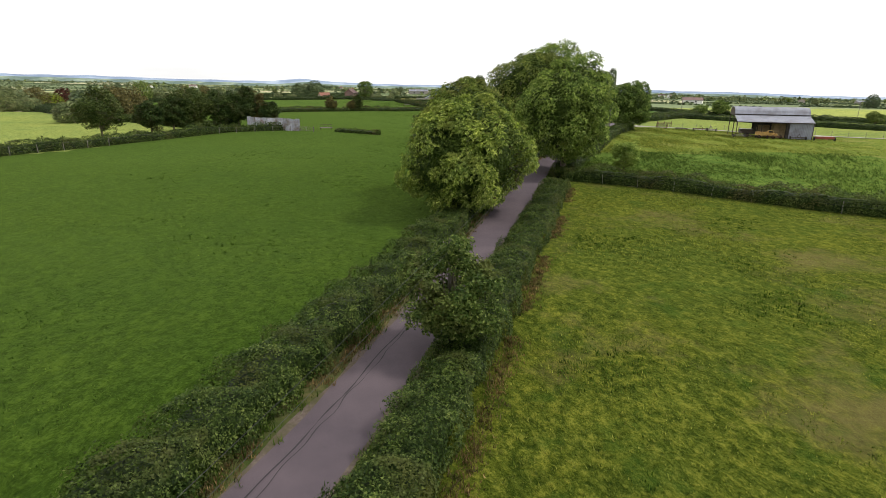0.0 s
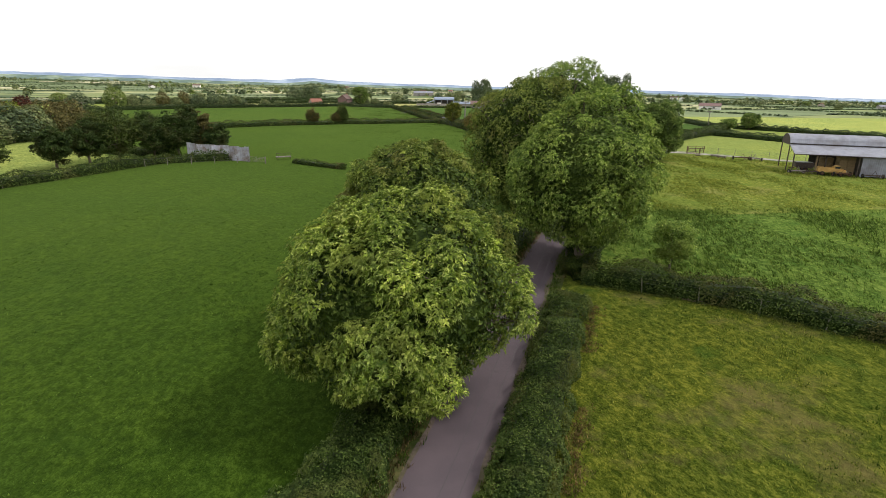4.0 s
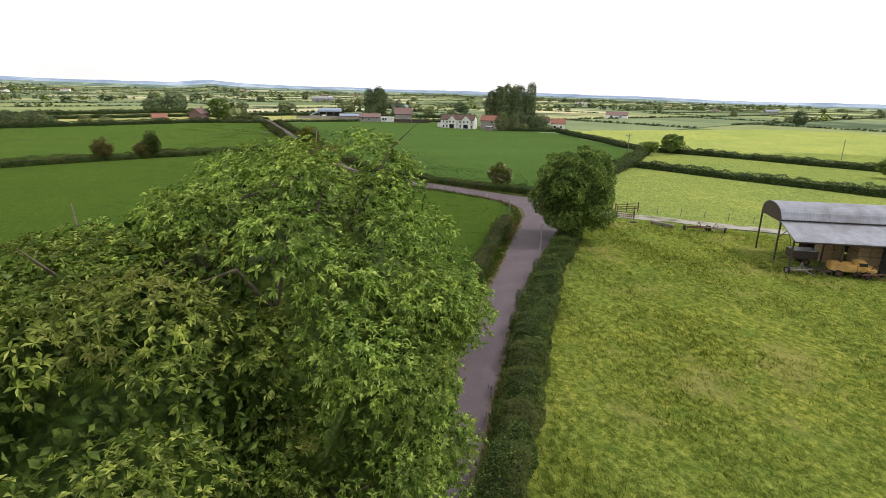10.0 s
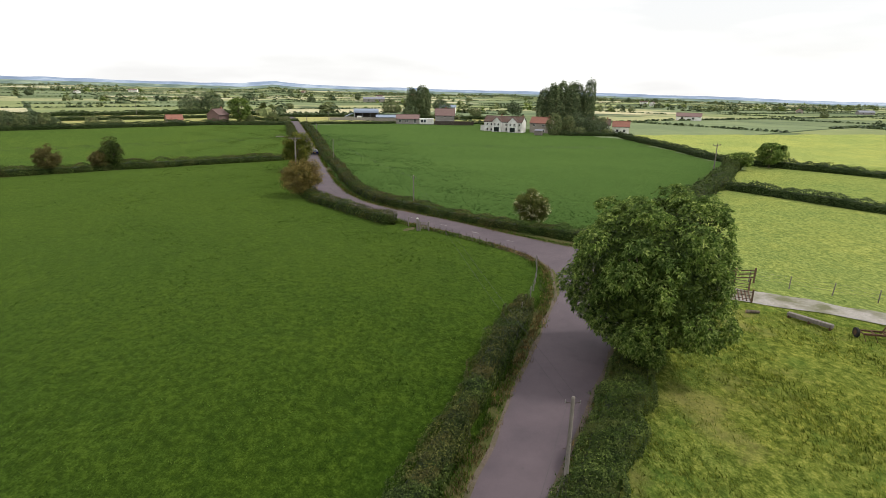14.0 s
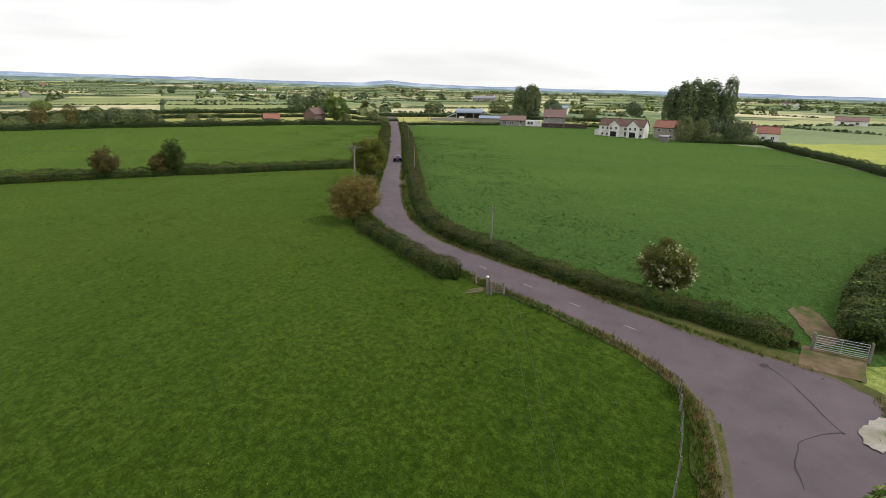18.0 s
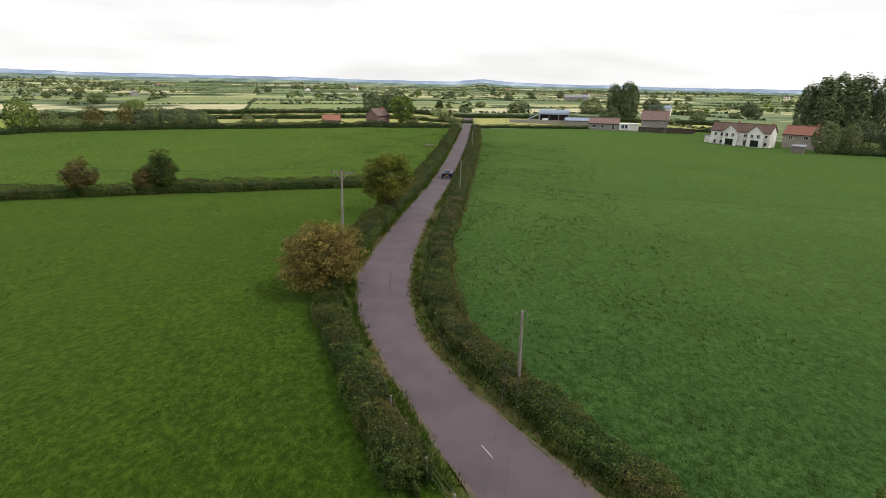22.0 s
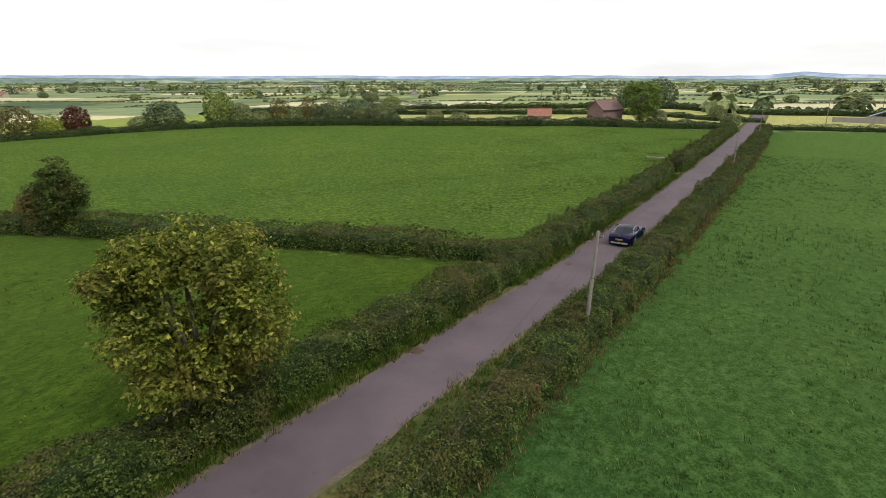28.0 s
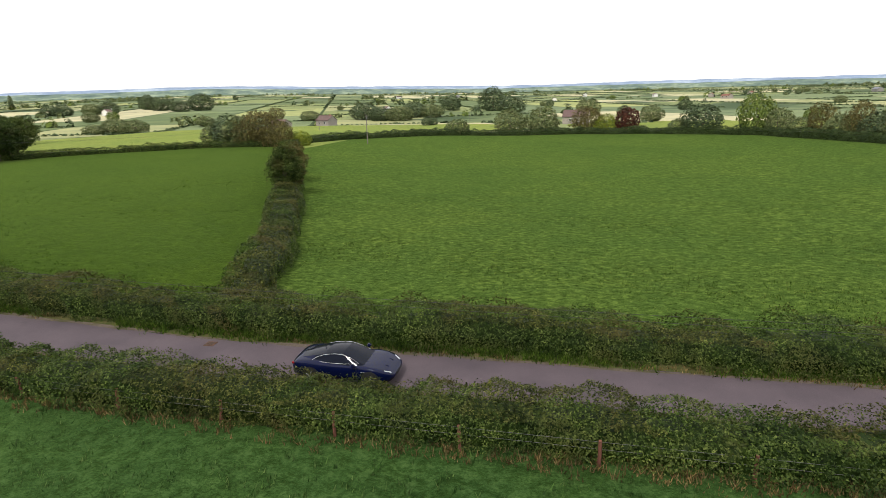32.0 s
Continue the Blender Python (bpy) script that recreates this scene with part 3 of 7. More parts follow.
# ---- the lane: its two edges ----
ROAD_L = [(-26, -28), (-14, -5), (-7, 8), (-2.4, 15.8), (0.5, 20.8), (3.7, 26.8), (6.9, 32.6), (11.6, 42.0), (16.0, 50.0), (20.4, 57.9), (24.6, 65.3), (30.5, 74.5), (36.5, 83.0), (42.0, 91.0), (46.9, 98.2),
          (51.5, 105.2), (56.3, 111.9), (60.5, 118.4), (65.1, 125.2), (69.2, 131.7), (71.4, 137.5), (71.5, 141.3), (69.4, 146.2), (66.0, 151.4), (62.9, 155.4), (60.1, 159.5), (56.4, 166.0), (51.9, 174.4),
          (49.9, 182.0), (49.6, 190.0), (49.4, 200.0), (49.1, 215.0), (48.8, 230.0), (48.2, 250.0), (46.6, 290.0), (44.2, 334.0), (42.5, 365.0), (38, 420)]
ROAD_R = [(-23, -29.5), (-11, -6.5), (-4, 6.5), (1.2, 16.0), (4.2, 21.6), (6.8, 26.6), (9.3, 31.3), (13.9, 39.6), (19.2, 49.3), (24.0, 58.2), (27.9, 65.2), (33.6, 72.5), (38.5, 79.5), (44.2, 88.0), (50.0, 97.4),
          (54.1, 103.3), (58.5, 109.2), (66.2, 118.5), (72.0, 125.3), (77.0, 131.5), (81.8, 138.2), (80.7, 141.5), (76.3, 145.1), (71.8, 151.0), (68.3, 156.1), (64.9, 160.4), (61.2, 164.8), (57.6, 170.3), (55.1, 178.0),
          (53.7, 188.8), (53.1, 200.0), (52.6, 215.0), (52.2, 230.0), (51.6, 250.0), (50.2, 290.0), (47.8, 334.0), (46.0, 365.0), (41.5, 420)]


def build_ground():
    def axis(lo, hi, step, far):
        inner = np.arange(lo, hi + 0.1, step)
        out, d, v = [], step, 0.0
        while v < far:
            d *= 1.13
            v += d
            out.append(v)
        return np.r_[lo - np.array(out)[::-1], inner, hi + np.array(out)]
    xs, ys = axis(-120, 200, 2.5, 4700), axis(-50, 400, 2.5, 4700)
    X, Y = np.meshgrid(xs, ys)
    Z = land(X, Y) + 0.04 * wavy(X, Y, 2.5, 3)
    ny, nx = X.shape
    i, j = np.meshgrid(np.arange(ny - 1), np.arange(nx - 1), indexing="ij")
    a = i * nx + j
    F = np.stack([a, a + 1, a + 1 + nx, a + nx], -1).reshape(-1, 4)
    cx, cy = (X[:-1, :-1] + X[1:, 1:]).ravel() / 2, (Y[:-1, :-1] + Y[1:, 1:]).ravel() / 2
    sx, sy = cx + 1.1 * wavy(cx, cy, 4.0, 91), cy + 1.1 * wavy(cx, cy, 4.0, 92)
    idx = np.full(len(F), 7)
    west = [(-26, -60), (-24, -28), (-5, 11), (2, 22), (10, 38), (22, 60), (40, 88), (52, 102), (71, 129), (75, 140), (66, 155), (54, 180), (51, 227), (43, 227), (8, 212), (-36, 188), (-53, 178), (-52, 157), (-32, 134), (-20, 124), (-34, 99), (-50, 78), (-80, 45), (-120, -60)]
    south_east = [(-26, -60), (-24, -30), (0, 13), (10, 32), (26, 58), (36, 53), (60, 34), (120, -20), (150, -60)]
    east = [(26, 59), (37, 54), (60, 35), (120, -20), (160, 40), (150, 80), (120, 103), (97, 118), (84, 129), (77, 131), (66, 118), (50, 97), (36, 76)]
    far_west = [(-20, 124), (-34, 99), (-50, 78), (-80, 45), (-200, 60), (-160, 170), (-170, 225), (-97, 215), (-75, 182), (-36, 188), (-53, 178), (-52, 157), (-32, 134)]
    tall = [(27, 59), (37, 54), (60, 35), (120, -20), (150, 40), (80, 71), (63, 75), (56, 75.8), (49, 76.8), (41, 77), (36, 76)]
    crop = [(83, 142.5), (79, 143.4), (75.4, 146), (70.6, 151.8), (64.6, 160), (53.5, 182), (52, 230), (48, 343), (88, 362), (140, 366), (150, 330), (172, 285), (166, 255), (157, 212), (125, 179), (106, 162), (92, 150), (88.5, 142.5)]
    north = [(50, 227), (43, 227), (8, 212), (-36, 188), (-75, 182), (-97, 215), (-108, 245), (-102, 268), (-82, 290), (-45, 305), (-20, 311), (6, 319), (20, 330), (36, 344), (47, 346)]
    pale_a = [(44, 349), (36, 346), (20, 332), (6, 321), (-20, 313), (-45, 307), (-70, 299), (-90, 330), (-30, 352), (10, 366), (44, 372)]
    pale_b = [(44, 374), (10, 368), (-30, 354), (-92, 332), (-150, 335), (-80, 375), (0, 402), (75, 412), (160, 408), (150, 374), (100, 366), (50, 352)]
    yellow_a = [(-150, 340), (-80, 378), (0, 405), (30, 470), (-60, 520), (-190, 470), (-230, 380)]
    yellow_b = [(-110, 250), (-104, 270), (-84, 292), (-70, 300), (-92, 330), (-150, 335), (-230, 375), (-280, 300), (-200, 240)]
    east_strip = [(80, 146), (104, 162), (124, 178), (160, 212), (230, 190), (240, 100), (160, 60), (97, 120), (84, 131), (78, 135)]
    far_east = [(160, 212), (172, 285), (190, 310), (330, 300), (420, 160), (400, 40), (240, 90), (230, 190)]
    base = [(-5, 10), (30, -40), (110, -40), (120, 60), (90, 130), (70, 130), (40, 90)]
    for k, poly in ((2, base), (6, far_west), (9, yellow_a), (6, yellow_b), (8, pale_a), (8, pale_b), (9, far_east), (6, east_strip), (0, west), (1, south_east), (2, east), (3, tall), (4, crop), (5, north)):
        idx[inside(sx, sy, poly)] = k
    me = mesh_np("ground", np.stack([X, Y, Z], -1), F, [M_GRASS_W, M_GRASS_SE, M_GRASS_E, M_GRASS_TALL, M_CROP, M_GRASS_N, M_GRASS_FAR_E, M_FAR, M_PALE_FIELD, M_YELLOW_FIELD], idx, True)
    tagged(new("ground", me), "green pasture and crop fields rolling off to the far country", "ground", kind="structure")


def ribbon(name, left, right, lift, material, across=6, edge_noise=0.0, seed=1, crown=0.0):
    """A sheet between two lines of equal point count, draped on the ground."""
    left, right = np.asarray(left, float), np.asarray(right, float)
    u = np.linspace(0, 1, across + 1)
    P = left[:, None] * (1 - u)[None, :, None] + right[:, None] * u[None, :, None]
    if edge_noise:
        d = right - left
        d /= np.linalg.norm(d, axis=1, keepdims=True) + 1e-9
        P[:, 0] += d * (edge_noise * wavy(left[:, 0], left[:, 1], 0.9, seed))[:, None]
        P[:, -1] += d * (edge_noise * wavy(right[:, 0], right[:, 1], 0.9, seed + 1))[:, None]
    Z = land(P[..., 0], P[..., 1]) + lift + crown * (1 - (2 * u - 1) ** 2)[None]
    n, k = P.shape[:2]
    i, j = np.meshgrid(np.arange(n - 1), np.arange(k - 1), indexing="ij")
    a = i * k + j
    F = np.stack([a, a + 1, a + 1 + k, a + k], -1).reshape(-1, 4)[:, ::-1]
    return mesh_np(name, np.concatenate([P, Z[..., None]], -1), F, material, None, True)


def matched(a, b, n):
    out = []
    for line in (a, b):
        out.append(np.asarray(line, float))
    ta = np.linspace(0, len(a) - 1, n)
    k = np.arange(len(a))
    res = []
    for line in out:
        p = np.stack([np.interp(ta, k, line[:, 0]), np.interp(ta, k, line[:, 1])], 1)
        q = p.copy()
        w = 6
        for i in range(1, w + 1):
            q[w:-w] += p[w + i:len(p) - w + i] + p[w - i:len(p) - w - i]
        q[w:-w] /= 2 * w + 1
        res.append(q)
    return res


build_ground()
RL, RR = matched(ROAD_L, ROAD_R, 760)
lane = tagged(new("lane_road", ribbon("lane_road", RL, RR, 0.07, M_ASPHALT, 8, 0.10, 3, 0.05)), "narrow purplish-grey worn asphalt country lane", "road", kind="structure")


def offset_line(line, d):
    t = np.gradient(line, axis=0)
    t /= np.linalg.norm(t, axis=1, keepdims=True) + 1e-9
    return line + np.stack([-t[:, 1], t[:, 0]], 1) * d


for side, line, sgn in (("west", RL, 1), ("east", RR, -1)):
    outer = offset_line(line, sgn * 0.9)
    inner = offset_line(line, -sgn * 0.06)
    a, b = (outer, inner) if sgn > 0 else (inner, outer)
    tagged(new("verge_" + side, ribbon("verge_" + side, a, b, 0.078, M_VERGE, 3, 0.12, 9)), "dry brown and green grass verge beside the lane", "verge", kind="structure")


for side, line, sgn in (("west", RL, 1), ("east", RR, -1)):
    a, b = offset_line(line, 0.06 * sgn), offset_line(line, -0.16 * sgn)
    a, b = (a, b) if sgn > 0 else (b, a)
    tagged(new("lane_edge_" + side, ribbon("lane_edge_" + side, a, b, 0.086, M_GRIT, 2, 0.09, 15)), "thin strip of pale grit washed to the lane edge", "lane edge", kind="structure")


def sheet(name, left, right, lift, mat, label, category, n=60, noise_amp=0.3):
    a, b = matched(left, right, n)
    tagged(new(name, ribbon(name, a, b, lift, mat, 6, noise_amp, 21)), label, category, kind="structure")


sheet("farm_track", [(76.5, 130.5), (84.5, 127.4), (97, 116.6), (112, 105), (128, 93)], [(79.5, 136), (86, 130.3), (98.6, 119), (113.5, 107.5), (130, 95.5)], 0.09, M_GRAVEL, "pale gravel farm track", "track", 80, 0.25)


sheet("gateway_verge", [(79.6, 142.2), (80.8, 143.6), (82.0, 145.2)], [(82.5, 140.4), (83.7, 141.8), (85.0, 143.4)], 0.10, M_MUD, "dry trodden earth before the field gate", "verge", 40, 0.25)


bend = (RR[:, 1] > 141.5) & (RR[:, 1] < 166) & (np.arange(len(RR)) > 300)
tagged(new("bend_verge", ribbon("bend_verge", RR[bend], offset_line(RR, -1.9)[bend], 0.074, M_VERGE, 5, 0.15, 23)), "rough grass verge between the lane and the hedge on the bend", "verge", kind="structure")


# ---- hedges ----
def hedge(pts, width, height, leaf, mat, seed, label, density=60, loose=0.12, name="hedge", gaps=()):
    """A hedge along a line: a twiggy core, coloured near black for the shade inside, and a coat of leaves."""
    r = rng_of(seed)
    p, nrm, s = polyline(pts, 0.5)
    z0 = land(p[:, 0], p[:, 1])
    hh = height * (1 + 0.16 * wavy(p[:, 0], p[:, 1], 2.2, seed) + 0.10 * wavy(p[:, 0], p[:, 1], 0.7, seed + 1))
    ww = width * (1 + 0.12 * wavy(p[:, 0], p[:, 1], 3.0, seed + 2) + 0.07 * wavy(p[:, 0], p[:, 1], 0.8, seed + 5))
    root = thing(name, p[0, 0], p[0, 1], z0[0], 0, label, "hedge", "field hedges")
    o = np.array([p[0, 0], p[0, 1], z0[0]])
    prof = [(-0.34, 0.0), (-0.36, 0.40), (-0.29, 0.67), (-0.14, 0.76), (0.14, 0.76), (0.29, 0.67), (0.36, 0.40), (0.34, 0.0)]
    close = np.minimum(1, np.minimum(np.arange(len(s)), np.arange(len(s))[::-1]) / 2.0)
    end = np.sqrt(close * (2 - close)) * 0.97 + 0.03
    hh, ww = hh * (0.35 + 0.65 * end), ww * end
    slim = np.clip(np.minimum(np.arange(len(s)), np.arange(len(s))[::-1]) / 4.0, 0.12, 1.0)
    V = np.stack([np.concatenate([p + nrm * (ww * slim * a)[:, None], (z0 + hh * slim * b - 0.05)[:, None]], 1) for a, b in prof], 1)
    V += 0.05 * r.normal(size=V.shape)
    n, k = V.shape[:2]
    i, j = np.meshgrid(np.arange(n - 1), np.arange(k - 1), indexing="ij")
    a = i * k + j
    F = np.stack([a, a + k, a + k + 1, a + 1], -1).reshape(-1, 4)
    part("twig_core", mesh_np("twig_core", V - o, F, M_TWIG_SHADE), None, root)
    density, leaf = (density * 2.6, leaf * 0.70) if density > 100 else (density * 2.1, leaf * 0.80)
    girth = width + 1.7 * height
    m = int(s[-1] * girth * density)
    ii = r.integers(0, n - 1, m)
    cap = r.uniform(size=m) < min(0.4, 4.5 / s[-1])
    ii[cap] = np.where(r.uniform(size=cap.sum()) < 0.5, r.integers(0, 3, cap.sum()), n - 2 - r.integers(0, 3, cap.sum()))
    f = r.uniform(0, 1, m)
    c = p[ii] * (1 - f)[:, None] + p[ii + 1] * f[:, None]
    nn = nrm[ii]
    run = r.uniform(0, 1, m) * (width + 1.7 * height)
    on_side = run < 1.7 * height
    sgn = np.where(run < 0.85 * height, 1.0, -1.0)
    up_side = (run % (0.85 * height)) / (0.85 * height)
    across = (run - 1.7 * height) / width * 2 - 1
    ez = np.where(on_side, up_side, 1 - 0.16 * np.abs(across) ** 3)
    ex = np.where(on_side, sgn * (1 - 0.22 * up_side ** 4), across * 0.84)
    ca, sa_ = np.where(on_side, sgn, across * 0.35), np.where(on_side, 0.25 + 0.4 * up_side, 1.0)
    bulge = 1 + 1.5 * loose * wavy(c[:, 0] + ca * 2, c[:, 1] + sa_ * 2, 0.55, seed + 7) + 0.07 * wavy(c[:, 0] * 2.3 + ca * 5, c[:, 1] * 2.3 + sa_ * 5, 0.5, seed + 8) + r.normal(0, 0.04, m)
    bulge = np.where(cap, bulge * np.sqrt(r.uniform(0.05, 1, m)), bulge)
    side, up = ex * 0.5 * ww[ii] * bulge, ez * hh[ii] * bulge
    P = np.stack([c[:, 0] + nn[:, 0] * side, c[:, 1] + nn[:, 1] * side, z0[ii] + up], 1)
    N = np.stack([nn[:, 0] * ca, nn[:, 1] * ca, sa_ * 0.9 + 0.3], 1) + r.normal(0, 0.55, (m, 3))
    shoots = r.uniform(0, 1, m) < 0.02
    P[shoots, 2] += r.uniform(0.02, 0.14, shoots.sum()) * (sa_[shoots] > 0.5)
    V, F = leaf_tris(P - o, N, leaf, r)
    brown = (ez > 0.85) & (wavy(P[:, 0], P[:, 1], 1.3, seed + 3) > -0.1) | (wavy(P[:, 0], P[:, 1] + P[:, 2], 1.9, seed + 4) > 0.75)
    part("foliage", mesh_np("foliage", V, F, [M_HEDGE_G, mat] if mat is M_HEDGE else mat, brown if mat is M_HEDGE else None), None, root)
    return root


def side_line(line, lo, hi, d):
    """The stretch of a road edge between two values of y, set off by d metres."""
    q = offset_line(line, d)
    return q[(line[:, 1] > lo) & (line[:, 1] < hi)][::4]


hedge(side_line(RL, -30, 47, 2.0), 2.7, 1.5, 0.125, M_HEDGE_G, 11, "dense green trimmed hedge along the lane", 150)
hedge(side_line(RL, 46, 98, 1.8), 2.6, 1.5, 0.15, M_HEDGE_G, 12, "shaded green hedge under the roadside trees", 60)
hedge(side_line(RR, -30, 56.5, -1.55), 2.6, 1.25, 0.125, M_HEDGE_G, 13, "low thick green hedge with nettles along the lane", 150)
hedge(side_line(RR, 60, 124, -1.6), 2.6, 1.45, 0.125, M_HEDGE_G, 14, "trimmed green hedge along the lane", 150)
hedge(side_line(RL, 97, 129, 1.9), 1.9, 1.2, 0.125, M_HEDGE, 15, "ragged green hedge with a dry brown bank", 125)
hedge(side_line(RL, 158, 188, 1.9), 2.0, 1.25, 0.125, M_HEDGE, 45, "low ragged hawthorn hedge on the bend of the lane", 140)
hedge(side_line(RL, 187, 276, 1.8), 2.6, 1.6, 0.125, M_HEDGE, 16, "trimmed hawthorn hedge along the lane", 140)
hedge(side_line(RL, 275, 345, 1.75), 2.7, 1.68, 0.19, M_HEDGE, 46, "trimmed hawthorn hedge along the lane", 62)
hedge([(81.4, 144.9), (79.2, 147.0), (73.6, 152.2), (69.8, 156.7), (66.3, 161.3), (62.8, 165.8), (59.4, 171.2), (57.2, 178.5), (56.1, 189), (55.6, 200), (55.0, 215), (54.6, 221.5)], 2.2, 1.2, 0.12, M_HEDGE, 17, "low trimmed hawthorn hedge along the lane", 150)
hedge([(54.55, 220.8), (54.25, 230), (53.65, 250), (52.7, 277)], 2.5, 1.36, 0.12, M_HEDGE, 48, "trimmed hawthorn hedge along the lane", 150)
hedge([(52.75, 276), (52.25, 290), (49.9, 334), (49.1, 345)], 2.5, 1.36, 0.19, M_HEDGE, 47, "trimmed hawthorn hedge along the lane", 62)
hedge([(26.6, 59.6), (29.8, 57.9), (37.0, 53.2), (49.0, 40.5), (60, 29), (80, 8), (100, -12)], 2.2, 1.7, 0.15, M_HEDGE, 18, "thick dark hedge between two pastures", 75)
hedge([(47.0, 230.2), (41.7, 228.0), (33.5, 225.0), (26, 221.2), (9.0, 212.6), (-14, 200.5), (-36, 188), (-60, 175)], 3.0, 1.55, 0.15, M_HEDGE, 19, "brownish hawthorn hedge dividing the pastures", 75)
hedge([(85.8, 144.2), (89.5, 149.6), (95, 155), (104.8, 162.8), (124.1, 179), (152.3, 207)], 3.2, 2.0, 0.26, M_HEDGE_G, 20, "tall green hedge running off from the gateway", 30)
hedge([(153, 208), (158, 214), (167, 250), (172, 285), (176, 300)], 2.4, 1.8, 0.3, M_FARHEDGE, 21, "green clipped hedge between far fields", 24)
hedge([(124, 177), (132.6, 159), (150, 128), (172, 92)], 2.2, 1.7, 0.28, M_FARHEDGE, 22, "green clipped hedge between far fields", 24)
hedge([(157, 209), (170, 192), (190, 160), (225, 110), (250, 60)], 2.6, 1.9, 0.3, M_FARHEDGE, 23, "green clipped hedge between far fields", 20)
hedge([(46.5, 350), (60, 352), (86, 360), (92, 362)], 1.6, 1.2, 0.25, M_FARHEDGE, 24, "low clipped field hedge", 24)
hedge([(99, 364), (120, 366), (150, 366)], 1.6, 1.2, 0.25, M_FARHEDGE, 25, "low clipped field hedge", 24)
hedge([(43.0, 347), (34, 342.5), (20, 329), (6, 318), (-20, 310), (-45, 304), (-80, 290), (-100, 268), (-108, 245), (-96, 214), (-76, 184), (-62, 176)], 2.4, 1.7, 0.28, M_FARHEDGE, 26, "dark boundary hedge of the cattle pasture", 30)
hedge([(46, 373), (10, 367), (-30, 353), (-92, 331), (-150, 336)], 2.0, 1.5, 0.4, M_FARHEDGE, 36, "dark hedge between pale hay fields", 14)
hedge([(160, 410), (75, 413), (0, 403), (-80, 376), (-150, 338), (-232, 378)], 2.4, 1.8, 0.5, M_FARHEDGE, 37, "dark hedge across the hay fields", 10)
hedge([(-53, 178), (-51, 157), (-32, 135), (-19, 129.5)], 1.8, 1.4, 0.25, M_HEDGE_G, 38, "low hedge at the edge of the sheep pasture", 30)
hedge([(-6.5, 125.5), (-20, 122), (-34, 99), (-50, 78), (-80, 45)], 2.0, 1.5, 0.25, M_HEDGE_G, 27, "dark hedge behind a post fence", 30)
hedge([(1.6, 120.2), (5, 116.5), (10.4, 111.9)], 1.1, 0.9, 0.16, M_HEDGE, 28, "short scruffy brown hedge stub", 60)


# ---- trees ----
def crown_points(r, R, H, n_blob, n_leaf, blob=0.30, spray=5, lopsided=0.14):
    """Leaf points and outward normals in sprays, on clusters that fill an uneven crown, about its middle."""
    n_blob = int(n_blob * 1.9)
    blob = blob * 0.74
    d = r.normal(size=(n_blob, 3))
    d /= np.linalg.norm(d, axis=1, keepdims=True)
    rad = (r.uniform(0.2, 1.0, n_blob) ** 0.4) * 0.88 * (1 + lopsided * wavy(d[:, 0] * 3, d[:, 1] * 3 + d[:, 2] * 2, 1.0, int(r.integers(1e6))))
    squeeze = np.where(d[:, 2] < 0, 1.0 - 0.12 * d[:, 2] ** 2, 1.0)
    C = d * (rad * squeeze)[:, None] * np.array([R, R, H])
    n_blob = len(C)
    br = blob * R * r.uniform(0.55, 1.3, n_blob)
    n = n_leaf // spray
    k = r.choice(n_blob, n, p=br ** 2 / (br ** 2).sum())
    v = r.normal(size=(n, 3))
    v /= np.linalg.norm(v, axis=1, keepdims=True)
    v[:, 2] = np.abs(v[:, 2]) * np.where(r.uniform(size=n) < 0.75, 1, -0.8)
    P = C[k] + v * (br[k] * r.uniform(0.70, 1.1, n))[:, None] * np.array([1, 1, 0.78])
    N = v + np.array([0, 0, 0.65]) + r.normal(0, 0.3, (n, 3))
    reach = 0.012 * R + 0.09
    P = np.repeat(P, spray, 0) + r.normal(0, reach, (n * spray, 3)) * np.array([1, 1, 0.6])
    N = np.repeat(N, spray, 0) + r.normal(0, 0.42, (n * spray, 3))
    return P, N, C


